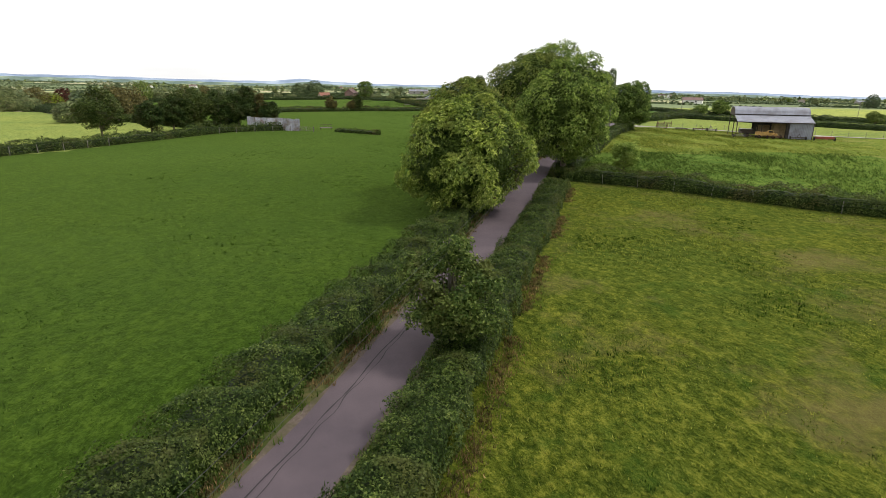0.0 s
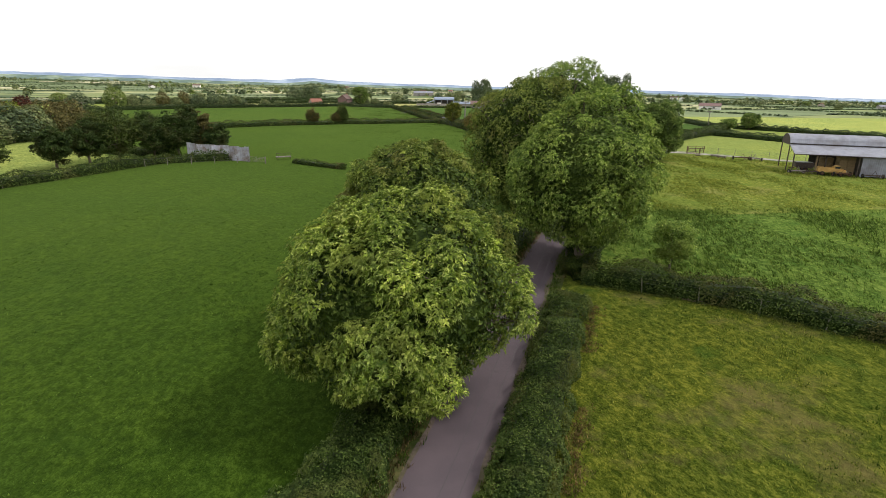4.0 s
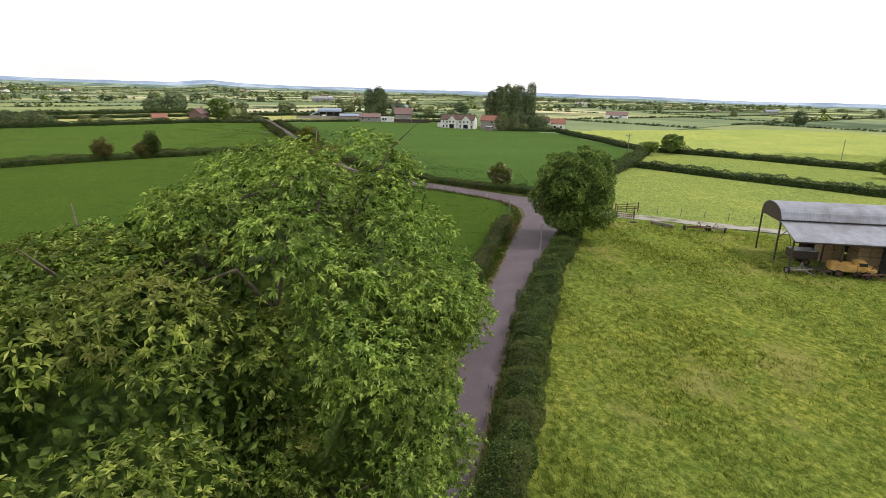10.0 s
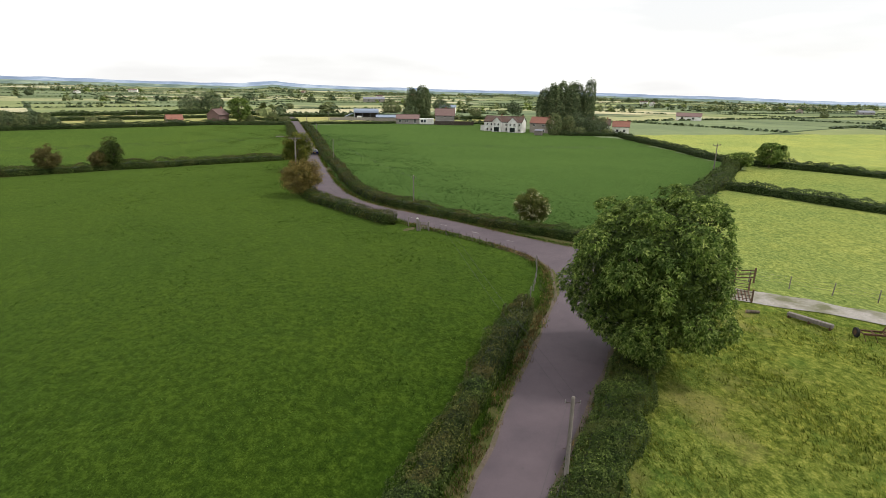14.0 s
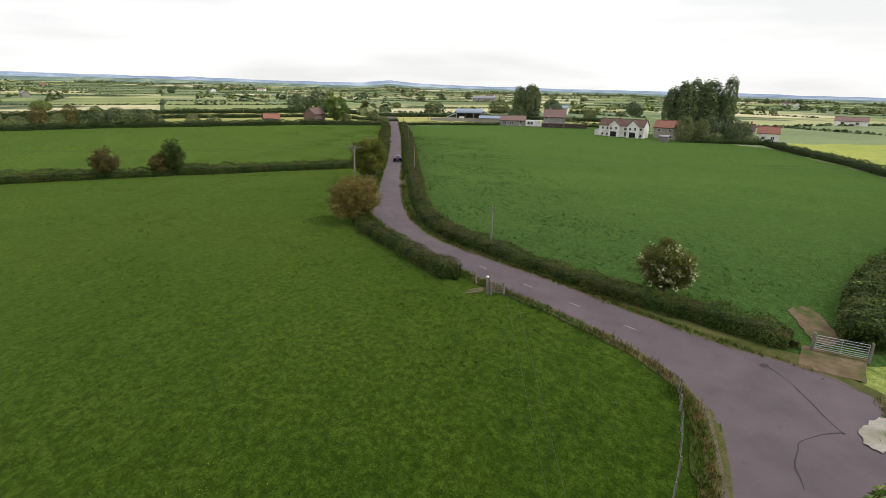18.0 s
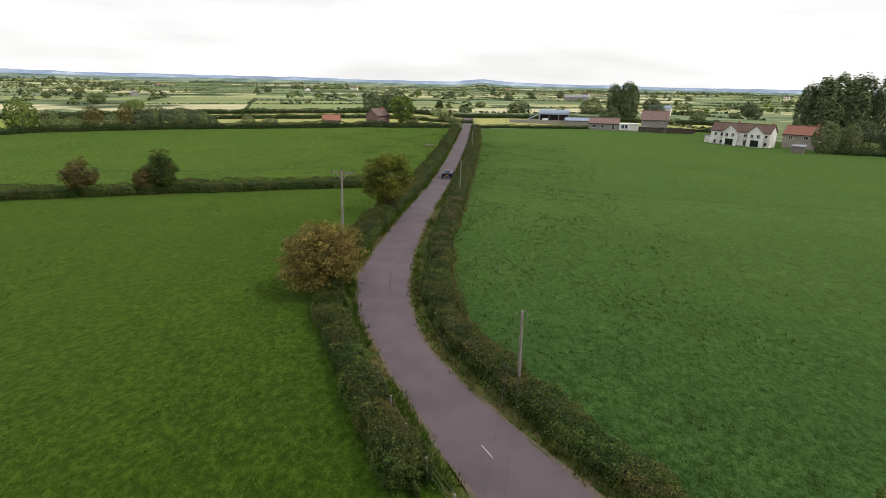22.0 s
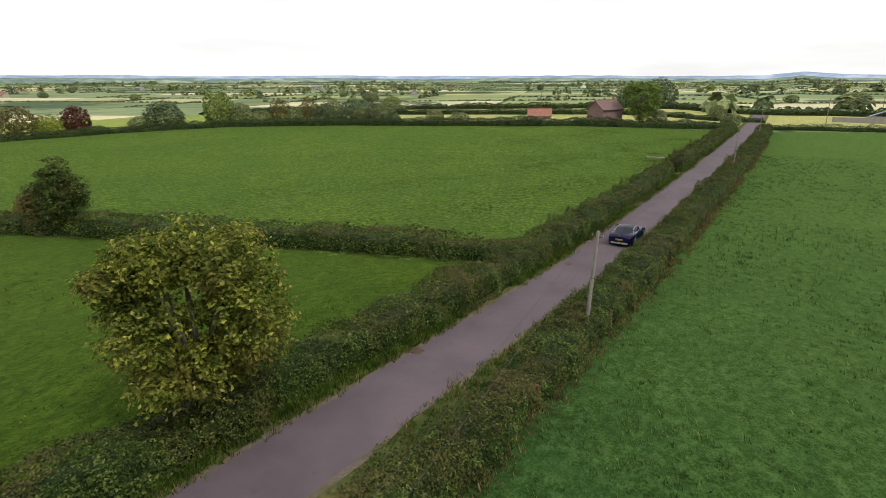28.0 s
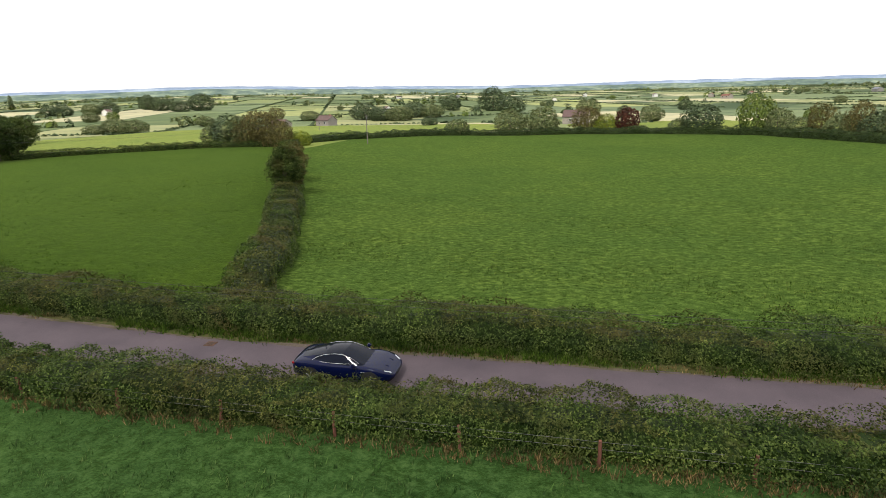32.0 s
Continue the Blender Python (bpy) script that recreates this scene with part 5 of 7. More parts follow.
def far_hedgerows():
    """Hedgerows and clumps along the bounds of the far fields, and woods further off, as one mesh of lumps of leaves."""
    r = rng_of(88)
    P, S = [], []
    c, s = math.cos(radians(24)), math.sin(radians(24))
    # bounds of the fields: rows of 88 m, fields of 190 m, each second row shifted by half
    for row in range(-34, 36):
        v = row * 88.0
        n = 5200 // 3
        u = np.linspace(-2600, 2600, n) + r.uniform(-1.5, 1.5, n)
        keep = wavy(u, np.full(n, v), 110, 300 + row) > -0.15
        P.append(np.stack([u[keep], np.full(keep.sum(), v) + r.normal(0, 0.7, keep.sum())], 1))
        for col in range(-14, 15):
            uu = col * 190.0 + (95.0 if row % 2 else 0.0)
            if r.uniform() < 0.5:
                w = np.arange(v, v + 88, 3.0)
                P.append(np.stack([np.full(len(w), uu) + r.normal(0, 0.7, len(w)), w], 1))
    P = np.concatenate(P)
    xy = np.stack([P[:, 0] * c + P[:, 1] * s * -1, P[:, 0] * s + P[:, 1] * c], 1)
    S = r.uniform(0.8, 1.5, len(xy))
    m = 15000
    az, d = np.radians(r.uniform(-160, 70, m)), 420 + 2200 * r.uniform(0, 1, m) ** 0.7
    q = np.stack([60 + d * np.sin(az), 190 + d * np.cos(az)], 1)
    k = wavy(q[:, 0], q[:, 1], 90, 41) + 0.5 * wavy(q[:, 0], q[:, 1], 30, 42) > 0.75
    lone = xy[(r.uniform(size=len(xy)) < 0.20) & (wavy(xy[:, 0], xy[:, 1], 60, 43) + 0.6 * wavy(xy[:, 0], xy[:, 1], 19, 44) > 0.55)]
    trees = np.concatenate([q[k], lone])

    def seen(p):
        dx, dy = p[:, 0] - CX, p[:, 1] - CY
        rr, a = np.hypot(dx, dy), np.degrees(np.arctan2(dx, dy))
        near = [(-160, 160), (-155, 300), (-20, 372), (44, 368), (100, 380), (160, 372), (185, 320), (330, 305), (430, 160), (400, 20), (160, -60), (-130, -60)]
        return (rr > 200) & (rr < 2500) & ((a > -165) & (a < 75)) & ~inside(p[:, 0], p[:, 1], near)

    def lumps(p, size, per, tall, leaf):
        n = len(p)
        v = r.normal(size=(n, per, 3))
        v /= np.linalg.norm(v, axis=2, keepdims=True)
        v[..., 2] = np.abs(v[..., 2])
        C = np.stack([p[:, 0], p[:, 1], land(p[:, 0], p[:, 1])], 1)
        Q = C[:, None] + v * (size[:, None, None] * np.array([1.1, 1.1, tall])) * r.uniform(0.7, 1.05, (n, per, 1))
        return leaf_quads(Q.reshape(-1, 3), (v + np.array([0, 0, 0.4])).reshape(-1, 3), np.repeat(size, per) * leaf, r, 0.45)

    ok = seen(xy)
    V1, F1 = lumps(xy[ok], S[ok], 4, 1.0, 2.3)
    trees = trees[seen(trees)]
    V2, F2 = lumps(trees, 2.1 + 3.4 * r.uniform(0, 1, len(trees)) ** 2, 22, 1.8, 0.85)
    shade = r.uniform(size=len(trees))
    idx = np.concatenate([np.zeros(len(F1), int), np.repeat(np.digitize(shade, [0.35, 0.85]), 22)])
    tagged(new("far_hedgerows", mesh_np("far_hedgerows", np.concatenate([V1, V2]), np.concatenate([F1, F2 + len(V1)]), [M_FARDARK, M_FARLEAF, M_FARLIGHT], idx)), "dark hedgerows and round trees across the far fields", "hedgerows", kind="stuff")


far_hedgerows()


def hills(name, radius, mat, drop, amp, seed, label):
    az = np.radians(np.linspace(-180, 180, 721))
    x, y = CX + radius * np.sin(az), CY + radius * np.cos(az)
    e = rise(az) - drop
    lump = amp * (0.6 * wavy(az * 300, az * 0, 14, seed) + 0.4 * wavy(az * 300, az * 0, 3.0, seed + 1)) * (np.abs(np.cos(az / 2)) > 0.02)
    top = 14 + radius * np.tan(np.radians(e + lump))
    rows = [np.stack([x, y, land(x, y) - 40], 1)]
    for f in (0.25, 0.5, 0.75, 1.0):
        k = 1 + 0.05 * f
        base = land(x, y) - 5
        rows.append(np.stack([CX + (x - CX) * k, CY + (y - CY) * k, base * (1 - f) + top * f * 1.0], 1))
    V = np.stack(rows, 1)
    n, k = V.shape[:2]
    i, j = np.meshgrid(np.arange(n - 1), np.arange(k - 1), indexing="ij")
    a = i * k + j
    F = np.stack([a, a + k, a + k + 1, a + 1], -1).reshape(-1, 4)
    tagged(new(name, mesh_np(name, V, F, mat, None, True)), label, "backdrop", kind="structure")


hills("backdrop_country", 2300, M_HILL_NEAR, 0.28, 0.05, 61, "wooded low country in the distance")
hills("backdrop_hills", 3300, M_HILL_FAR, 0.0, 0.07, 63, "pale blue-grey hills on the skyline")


# ---- poles and lines ----
def telephone_pole(x, y, height, seed, label, lean=(0, 0)):
    root = thing("telephone_pole", x, y, None, 0, label, "pole", "telephone poles")
    top = (lean[0], lean[1], height)
    part("pole_shaft", rod((0, 0, -0.4), top, 0.105, 0.075, 10), M_WOOD, root)
    part("pole_cap", rod((top[0], top[1], height), (top[0], top[1], height + 0.06), 0.085, 0.05, 10), M_WOOD, root)
    for k in (-1, 1):
        b = part("bracket", rod((top[0], top[1], height - 0.25), (top[0] + 0.28 * k, top[1] - 0.08 * k, height - 0.2), 0.018, None, 6), M_STEEL_DK, root)
        part("insulator", rod((top[0] + 0.28 * k, top[1] - 0.08 * k, height - 0.24), (top[0] + 0.28 * k, top[1] - 0.08 * k, height - 0.1), 0.022, 0.018, 8), M_CERAMIC, root)
    for z in (1.9, 2.3, 2.7, 3.1):
        part("step_iron", rod((0.1 * (1 if z * 10 % 8 > 3 else -1), 0, z), (0.26 * (1 if z * 10 % 8 > 3 else -1), 0, z), 0.012, None, 5), M_STEEL_DK, root)
    return root


def power_pole(x, y, height, rz, ivy=False):
    root = thing("power_pole", x, y, None, rz, "tall grey timber power pole with crossarm" + (" and ivied foot" if ivy else ""), "pole", "power poles")
    part("pole_shaft", rod((0, 0, -0.4), (0, 0, height), 0.14, 0.095, 12), M_WOOD, root)
    part("crossarm", box(0, 0.13, height - 0.25, 2.1, 0.09, 0.12, 0, 0.01), M_WOOD, root, "pale timber crossarm")
    for k in (-1, 1):
        part("brace", rod((0, 0.12, height - 0.95), (0.5 * k, 0.13, height - 0.28), 0.022, None, 6), M_GALV, root)
    for dx, dz in ((-0.95, -0.1), (0.0, 0.18), (0.95, -0.1)):
        pin = part("insulator", rod((dx, 0.13 if dx else 0, height + dz - 0.12), (dx, 0.13 if dx else 0, height + dz + 0.12), 0.05, 0.035, 8), M_STEEL_DK, root)
    if ivy:
        r = rng_of(31)
        n = 900
        z = r.uniform(0, 1, n) ** 1.3 * 2.1
        a = r.uniform(0, 2 * np.pi, n)
        rad = 0.2 + 0.16 * r.uniform(0, 1, n) + 0.2 * np.exp(-z)
        P = np.stack([np.cos(a) * rad, np.sin(a) * rad, z], 1)
        V, F = leaf_quads(P, np.stack([np.cos(a), np.sin(a), 0 * a + 0.4], 1) + r.normal(0, 0.4, (n, 3)), 0.13, r, 0.45)
        part("ivy", mesh_np("ivy", V, F, M_HEDGE_G), None, root, "green climbing ivy")
    return root


P0, P1, PA, PC, PD, PE2 = (5.0, 22.2), (59.1, 109.2), (63.4, 165.5), (54.95, 219.95), (52.6, 278.0), (49.6, 330.0)
PG, PC_TOP = (27.6, 63.6), (55.15, 220.29)
telephone_pole(*P0, 4.9, 1, "grey timber telephone pole half hidden in a bush")
telephone_pole(*PG, 6.2, 2, "grey timber telephone pole among the roadside trees")
telephone_pole(*P1, 5.0, 3, "slim grey telephone pole beside the lane hedge")
telephone_pole(*PA, 4.7, 4, "slim grey telephone pole in the crop margin")
telephone_pole(*PC, 5.3, 5, "slightly leaning weathered telephone pole behind the hedge", (0.20, 0.34))
telephone_pole(*PD, 5.2, 6, "grey telephone pole in the lane hedge")
telephone_pole(*PE2, 5.2, 7, "grey telephone pole in the lane hedge")
PB, PE, PW = (47.3, 186.4), (131.2, 188.8), (-60.0, 196.0)
power_pole(*PB, 8.2, 4, True).matrix_basis = pose(PB[0], PB[1], h(*PB), -0.9, 1.7, 4)
power_pole(*PE, 7.0, 4)
power_pole(*PW, 7.0, 4)
for x, y in ((-126.5, 150), (-239, 187), (60, 372), (72, 395), (96, 392), (200, 178), (118, 352), (30, 420), (-30, 390)):
    telephone_pole(x, y, 6.5, 8, "far timber pole along a line across the fields")


def cable(p, q, sag, radius, name="overhead_wire", mat=None, label="thin overhead wire between two poles"):
    n = 25
    f = np.linspace(0, 1, n)
    pts = np.outer(1 - f, p) + np.outer(f, q)
    pts[:, 2] -= sag * 4 * f * (1 - f)
    V, F = tubes([(pts, np.full(n, radius))], 5)
    o = np.array(p, float)
    ob = new(name, mesh_np(name, V - o, F, mat or M_CABLE, None, True))
    ob.location = p
    return tagged(ob, label, "wire", "overhead wires")


def top_of(p, height, d=(0, 0)):
    return (p[0] + d[0], p[1] + d[1], h(*p) + height)


for a, b, ha, hb in ((P0, PG, 4.75, 6.05), (PG, P1, 6.05, 4.85), (P1, PA, 4.85, 4.55), (PA, PC_TOP, 4.55, 5.1), (PC_TOP, PD, 5.1, 5.05), (PD, PE2, 5.05, 5.05), ((-24, -30), P0, 5.6, 4.75)):
    for k in (-0.28, 0.28):
        cable(top_of(a, ha, (k, -0.1)), top_of(b, hb, (k, -0.1)), 0.5, 0.006)
for dx, dz in ((-0.95, 0.02), (0.0, 0.3), (0.95, 0.02)):
    cable(top_of(PB, 8.2 + dz, (0, dx)), top_of(PE, 7.0 + dz, (0, dx)), 1.3, 0.005)
    cable(top_of(PW, 7.0 + dz, (0, dx)), top_of(PB, 8.2 + dz, (0, dx)), 1.5, 0.005)


# ---- fences and gates ----
def wire_fence(pts, spacing, height, post_r, label, wires=3, mat=None, name="wire_fence", square=False, seed=1):
    p, nrm, s = polyline(pts, spacing)
    p = p if len(p) > 2 else np.asarray(pts, float)
    x0, y0 = p[0]
    z0 = h(x0, y0)
    root = thing(name, x0, y0, z0, 0, label, "fence")
    r = rng_of(seed)
    zs = land(p[:, 0], p[:, 1]) - z0
    shared = None
    for i, (x, y) in enumerate(p):
        if shared is None:
            bm = box(0, 0, height / 2 - 0.15, post_r * 2, post_r * 2, height + 0.3, 0, 0.01) if square else rod((0, 0, -0.3), (0, 0, height), post_r, post_r * 0.9, 7)
            ob = part("fence_post", bm, mat or M_POST, root)
            shared = ob.data
        else:
            ob = part("fence_post", shared, None, root)
        ob.matrix_basis = pose(x - x0, y - y0, zs[i], r.normal(0, 2.5), r.normal(0, 2.5), r.uniform(0, 90))
    for w in range(wires):
        zz = height * (0.93 - 0.28 * w)
        V, F = tubes([(np.stack([p[:, 0] - x0, p[:, 1] - y0, zs + zz], 1), np.full(len(p), 0.006))], 4)
        part("fence_wire", mesh_np("fence_wire", V, F, M_WIRE, None, True), None, root)
    return root


wire_fence([(64.6, 127.9), (66.8, 131.2), (69.0, 135.2), (70.6, 139.2)], 1.7, 1.05, 0.05, "rough grey stake fence along the field corner", 3, M_WOOD, seed=2)
wire_fence([(70.6, 139.2), (70.5, 141.6), (68.4, 145.4), (65.6, 149.8), (63.4, 152.8)], 0.95, 0.95, 0.018, "thin dark iron rail fence along the lane", 3, M_STEEL_DK, "iron_rail_fence", seed=3)
wire_fence([(61.0, 156.2), (59.0, 159.0), (56.0, 164.5)], 2.4, 1.2, 0.06, "grey post and wire fence beside the hedge", 3, M_WOOD, seed=4)
wire_fence([(56.0, 212.7), (55.55, 222.7), (55.2, 236.7), (54.85, 250.7), (54.45, 262.7), (54.0, 280.7)], 4.5, 0.95, 0.065, "reddish-brown post and wire fence beside the hedge", 2, M_POST_RED, seed=5)
wire_fence([(88.5, 131.6), (100, 121.5), (112, 112), (128, 98), (146, 84)], 3.2, 1.15, 0.05, "post and wire fence along the gravel track", 3, M_WOOD, seed=6)
wire_fence([(-7.5, 121.0), (-22, 118.8), (-35, 95.8), (-51, 75), (-80, 42)], 3.5, 1.2, 0.05, "post and wire fence before the dark hedge", 3, M_WOOD, seed=7)
wire_fence([(30.5, 56.6), (37.4, 51.6), (48.6, 39.6), (60, 27.6)], 3.6, 1.15, 0.05, "post and wire fence beside the pasture hedge", 2, M_WOOD, seed=8)


def guard_rail(x, y):
    root = thing("tree_guard", x, y, None, 15, "low square timber rail guarding a small tree", "guard rail")
    for sx in (-1, 1):
        for sy in (-1, 1):
            part("corner_post", box(1.7 * sx, 1.7 * sy, 0.5, 0.12, 0.12, 1.3, 0, 0.01), M_WOOD, root)
        for z in (0.5, 0.95):
            part("rail", box(1.7 * sx, 0, z, 0.05, 3.3, 0.1, 0, 0.008), M_WOOD, root)
            part("rail", box(0, 1.7 * sx, z, 3.3, 0.05, 0.1, 0, 0.008), M_WOOD, root)


guard_rail(17.5, 99.4)


def field_gate(x, y, rz, length, mat, label, bars=6, height=1.15, post=None):
    root = thing("field_gate", x, y, None, rz, label, "gate")
    for k in (0, length):
        part("gate_post", rod((k, 0, -0.3), (k, 0, height + 0.15), 0.09, 0.085, 10), post or M_WOOD, root)
    for i in range(bars):
        z = 0.22 + (height - 0.22) * (i / (bars - 1)) ** 1.15
        part("gate_bar", rod((0.12, 0, z), (length - 0.12, 0, z), 0.022, None, 8), mat, root)
    for k in (0.14, length * 0.5, length - 0.14):
        part("gate_upright", rod((k, 0, 0.2), (k, 0, height), 0.024, None, 8), mat, root)
    part("gate_strut", rod((0.14, 0.02, 0.22), (length * 0.5, 0.02, height), 0.02, None, 6), mat, root)
    return root


field_gate(82.1, 144.6, -31.6, 3.1, M_GALV, "galvanised metal field gate, shut, across a muddy gateway", 7)
field_gate(61.95, 153.85, -14, 1.05, M_WOOD, "small pale wooden field gate, shut", 6, 1.0)
field_gate(-5.8, 121.6, -32, 3.6, M_WOOD, "old wooden hurdle gate beside the iron screen", 5, 1.0)
gp = thing("capped_gate_post", 61.68, 153.95, None, 0, "stout grey timber gate post with a white cap", "gate post")
part("post_shaft", box(0, 0, 0.65, 0.22, 0.22, 1.6, 10, 0.02), M_WOOD, gp)
part("post_cap", rod((0, 0, 1.44), (0, 0, 1.54), 0.13, 0.08, 12), M_WHITE, gp, "white painted cap")


def farm_gate(x, y, rz):
    root = thing("rail_fence", x, y, None, rz, "dark timber post and rail fence flanking the farm track", "fence")
    for k in range(3):
        part("rail_post", box(k * 1.9, 0, 0.6, 0.14, 0.12, 1.6, 0, 0.01), M_POST, root)
    for z in (0.45, 0.8, 1.15):
        part("rail", box(1.9, 0.08, z, 4.0, 0.04, 0.11, 0, 0.008), M_POST, root)
    return root


farm_gate(85.0, 131.8, -8)
cg = thing("cattle_grid", 84.6, 128.9, None, -38, "rusty iron cattle grid across the farm track", "cattle grid")
for k in range(9):
    part("grid_bar", box(0.28 * k - 1.1, 0, 0.13, 0.09, 2.7, 0.06, 0, 0.01), M_RUST, cg)
for k in (-1, 1):
    part("side_post", box(-1.2, 1.5 * k, 0.55, 0.13, 0.13, 1.35, 0, 0.01), M_POST, cg)
    part("side_post", box(1.2, 1.5 * k, 0.55, 0.13, 0.13, 1.35, 0, 0.01), M_POST, cg)
    for z in (0.35, 0.65, 0.95):
        part("side_rail", rod((-1.2, 1.5 * k, z), (1.2, 1.5 * k, z), 0.025, None, 6), M_STEEL_DK, cg)


# ---- corrugated iron screen ----
def corrugated(w, hgt, pitch=0.15, amp=0.02, rows=1):
    n = int(w / pitch) * 4
    u = np.linspace(0, w, n + 1)
    yv = amp * np.sin(u / pitch * 2 * np.pi)
    V = np.concatenate([np.stack([u, yv, np.full(n + 1, z)], 1) for z in np.linspace(0, hgt, rows + 1)])
    i, j = np.meshgrid(np.arange(rows), np.arange(n), indexing="ij")
    a = i * (n + 1) + j
    F = np.stack([a, a + 1, a + n + 2, a + n + 1], -1).reshape(-1, 4)
    return V, F


screen = thing("iron_screen", -17.0, 127.9, None, -26.5, "weathered corrugated iron sheet fence with rust streaks", "fence")
r = rng_of(12)
V, F = corrugated(0.98, 2.9)
sheet_mesh = mesh_np("iron_sheet", V, F, M_TIN_OLD, None, True)
for k in range(13):
    o = part("iron_sheet", sheet_mesh, None, screen)
    o.matrix_basis = pose(k * 0.98, r.uniform(-0.02, 0.02), -0.15 + r.uniform(-0.12, 0.06) - 0.02 * k, 0, r.normal(0, 0.8), 0)
for k in range(5):
    part("screen_post", box(0.2 + k * 3.05, 0.12, 1.1, 0.12, 0.12, 2.5, 0, 0.01), M_WOOD, screen)
part("screen_rail", box(6.4, 0.12, 2.0, 12.6, 0.06, 0.1, 0), M_WOOD, screen)


# ---- dutch barn and what lies in it ----
def dutch_barn(x, y, rz):
    root = thing("dutch_barn", x, y, None, rz, "open-fronted Dutch barn with grey corrugated iron roof", "barn")
    Lb, d1, d2 = 14.4, 3.8, 9.0
    ez, mz, rz_, bz = 3.4, 4.7, 6.15, 4.7

    def roof_sheet(name, profile, x0, x1, thick=0.05):
        n = int((x1 - x0) / 0.3)
        xs = np.linspace(x0, x1, n * 2 + 1)
        rip = 0.009 * np.where(np.arange(len(xs)) % 2, 1, -1)
        prof = np.array(profile)
        V = np.stack([np.stack([xs, np.full_like(xs, py), pz + rip], 1) for py, pz in prof], 0)
        k, m = V.shape[:2]
        i, j = np.meshgrid(np.arange(k - 1), np.arange(m - 1), indexing="ij")
        a = i * m + j
        F = np.stack([a, a + 1, a + m + 1, a + m], -1).reshape(-1, 4)
        V2 = np.concatenate([V.reshape(-1, 3), V.reshape(-1, 3) - np.array([0, 0, thick])])
        F2 = np.concatenate([F, F[:, ::-1] + k * m])
        return part(name, mesh_np(name, V2, F2, M_TIN), None, root)
    arch = [(d1 + (d2 - d1) * (0.5 - 0.5 * math.cos(math.pi * f)) - (0.25 if f == 0 else 0), mz + (rz_ - mz) * math.sin(math.pi * f) ** 0.85 if 0 < f < 1 else mz) for f in [i / 14 for i in range(15)]]
    for k in range(3):
        roof_sheet("arched_roof", arch, k * Lb / 3 + 0.01, (k + 1) * Lb / 3 - 0.01)
    for k in range(3):
        roof_sheet("lean_to_roof", [(-0.35, ez - 0.1), (d1 * 0.5, (ez + mz - 0.25) / 2 + 0.02), (d1, mz - 0.2)], k * Lb / 3 + 0.01, (k + 1) * Lb / 3 - 0.01)
    part("eaves_gutter", box(Lb / 2, -0.36, ez - 0.2, Lb, 0.1, 0.1, 0, 0.02), M_STEEL_DK, root)
    part("valley_board", box(Lb / 2, d1 - 0.02, mz - 0.13, Lb, 0.08, 0.16, 0), M_STEEL_DK, root)
    for i in range(4):
        px = 0.1 + i * (Lb - 0.2) / 3
        for py, pz in ((0.05, ez), (d1, mz), (d2 - 0.05, mz)):
            part("stanchion", box(px, py, pz / 2 - 0.1, 0.15, 0.15, pz + 0.1, 0, 0.01), M_STEEL_DK, root)
        part("roof_tie", rod((px, d1, mz - 0.05), (px, d2, mz - 0.05), 0.04, None, 6), M_STEEL_DK, root)
        part("rafter", rod((px, 0, ez - 0.15), (px, d1, mz - 0.32), 0.05, None, 6), M_STEEL_DK, root)
    part("knee_brace", rod((0.1, 0.05, 1.9), (0.1, 1.5, 3.7), 0.035, None, 6), M_STEEL_DK, root)
    part("knee_brace", rod((0.1, d1, 2.6), (0.1, 1.9, 3.9), 0.035, None, 6), M_STEEL_DK, root)

    def wall(name, x0, y0, x1, y1, hgt, mat, z=0.0):
        ln = math.hypot(x1 - x0, y1 - y0)
        V, F = corrugated(ln, hgt, 0.3, 0.02)
        V2 = np.concatenate([V, V + np.array([0, 0.03, 0])])
        F2 = np.concatenate([F, F[:, ::-1] + len(V)])
        o = part(name, mesh_np(name, V2, F2, mat), None, root)
        o.matrix_basis = pose(x0, y0, z, 0, 0, math.degrees(math.atan2(y1 - y0, x1 - x0)))
    wall("iron_wall", 10.0, -0.02, 14.4, -0.02, 3.25, M_TIN)
    wall("iron_wall", 14.38, 0.0, 14.38, 9.0, 3.5, M_TIN)
    wall("iron_wall", 4.9, 8.98, 14.4, 8.98, 4.6, M_TIN_IN)
    wall("inner_wall", 10.0, 0.05, 10.0, 8.9, 3.3, M_TIN_IN)
    # rounded gable sheets
    for gx, mat in ((14.36, M_TIN), (0.02, M_STEEL_DK)):
        bm = bmesh.new()
        lo = mz if gx < 1 else 3.4
        pts = [(gx, py, pz - 0.06) for py, pz in arch] + [(gx, d2, lo - 0.35), (gx, d1, lo - 0.35)]
        f = bm.faces.new([bm.verts.new(p) for p in pts])
        ext = bmesh.ops.extrude_face_region(bm, geom=[f])
        bmesh.ops.translate(bm, vec=(0.04, 0, 0), verts=[v for v in ext["geom"] if isinstance(v, bmesh.types.BMVert)])
        part("gable_sheet", bm, mat, root)
    return root


BX, BY, BR = 85.2, 103.0, -29.0
dutch_barn(BX, BY, BR)
BM = pose(BX, BY, h(BX + 5, BY), 0, 0, BR)


def in_barn(lx, ly):
    v = BM @ Vector((lx, ly, 0))
    return v.x, v.y


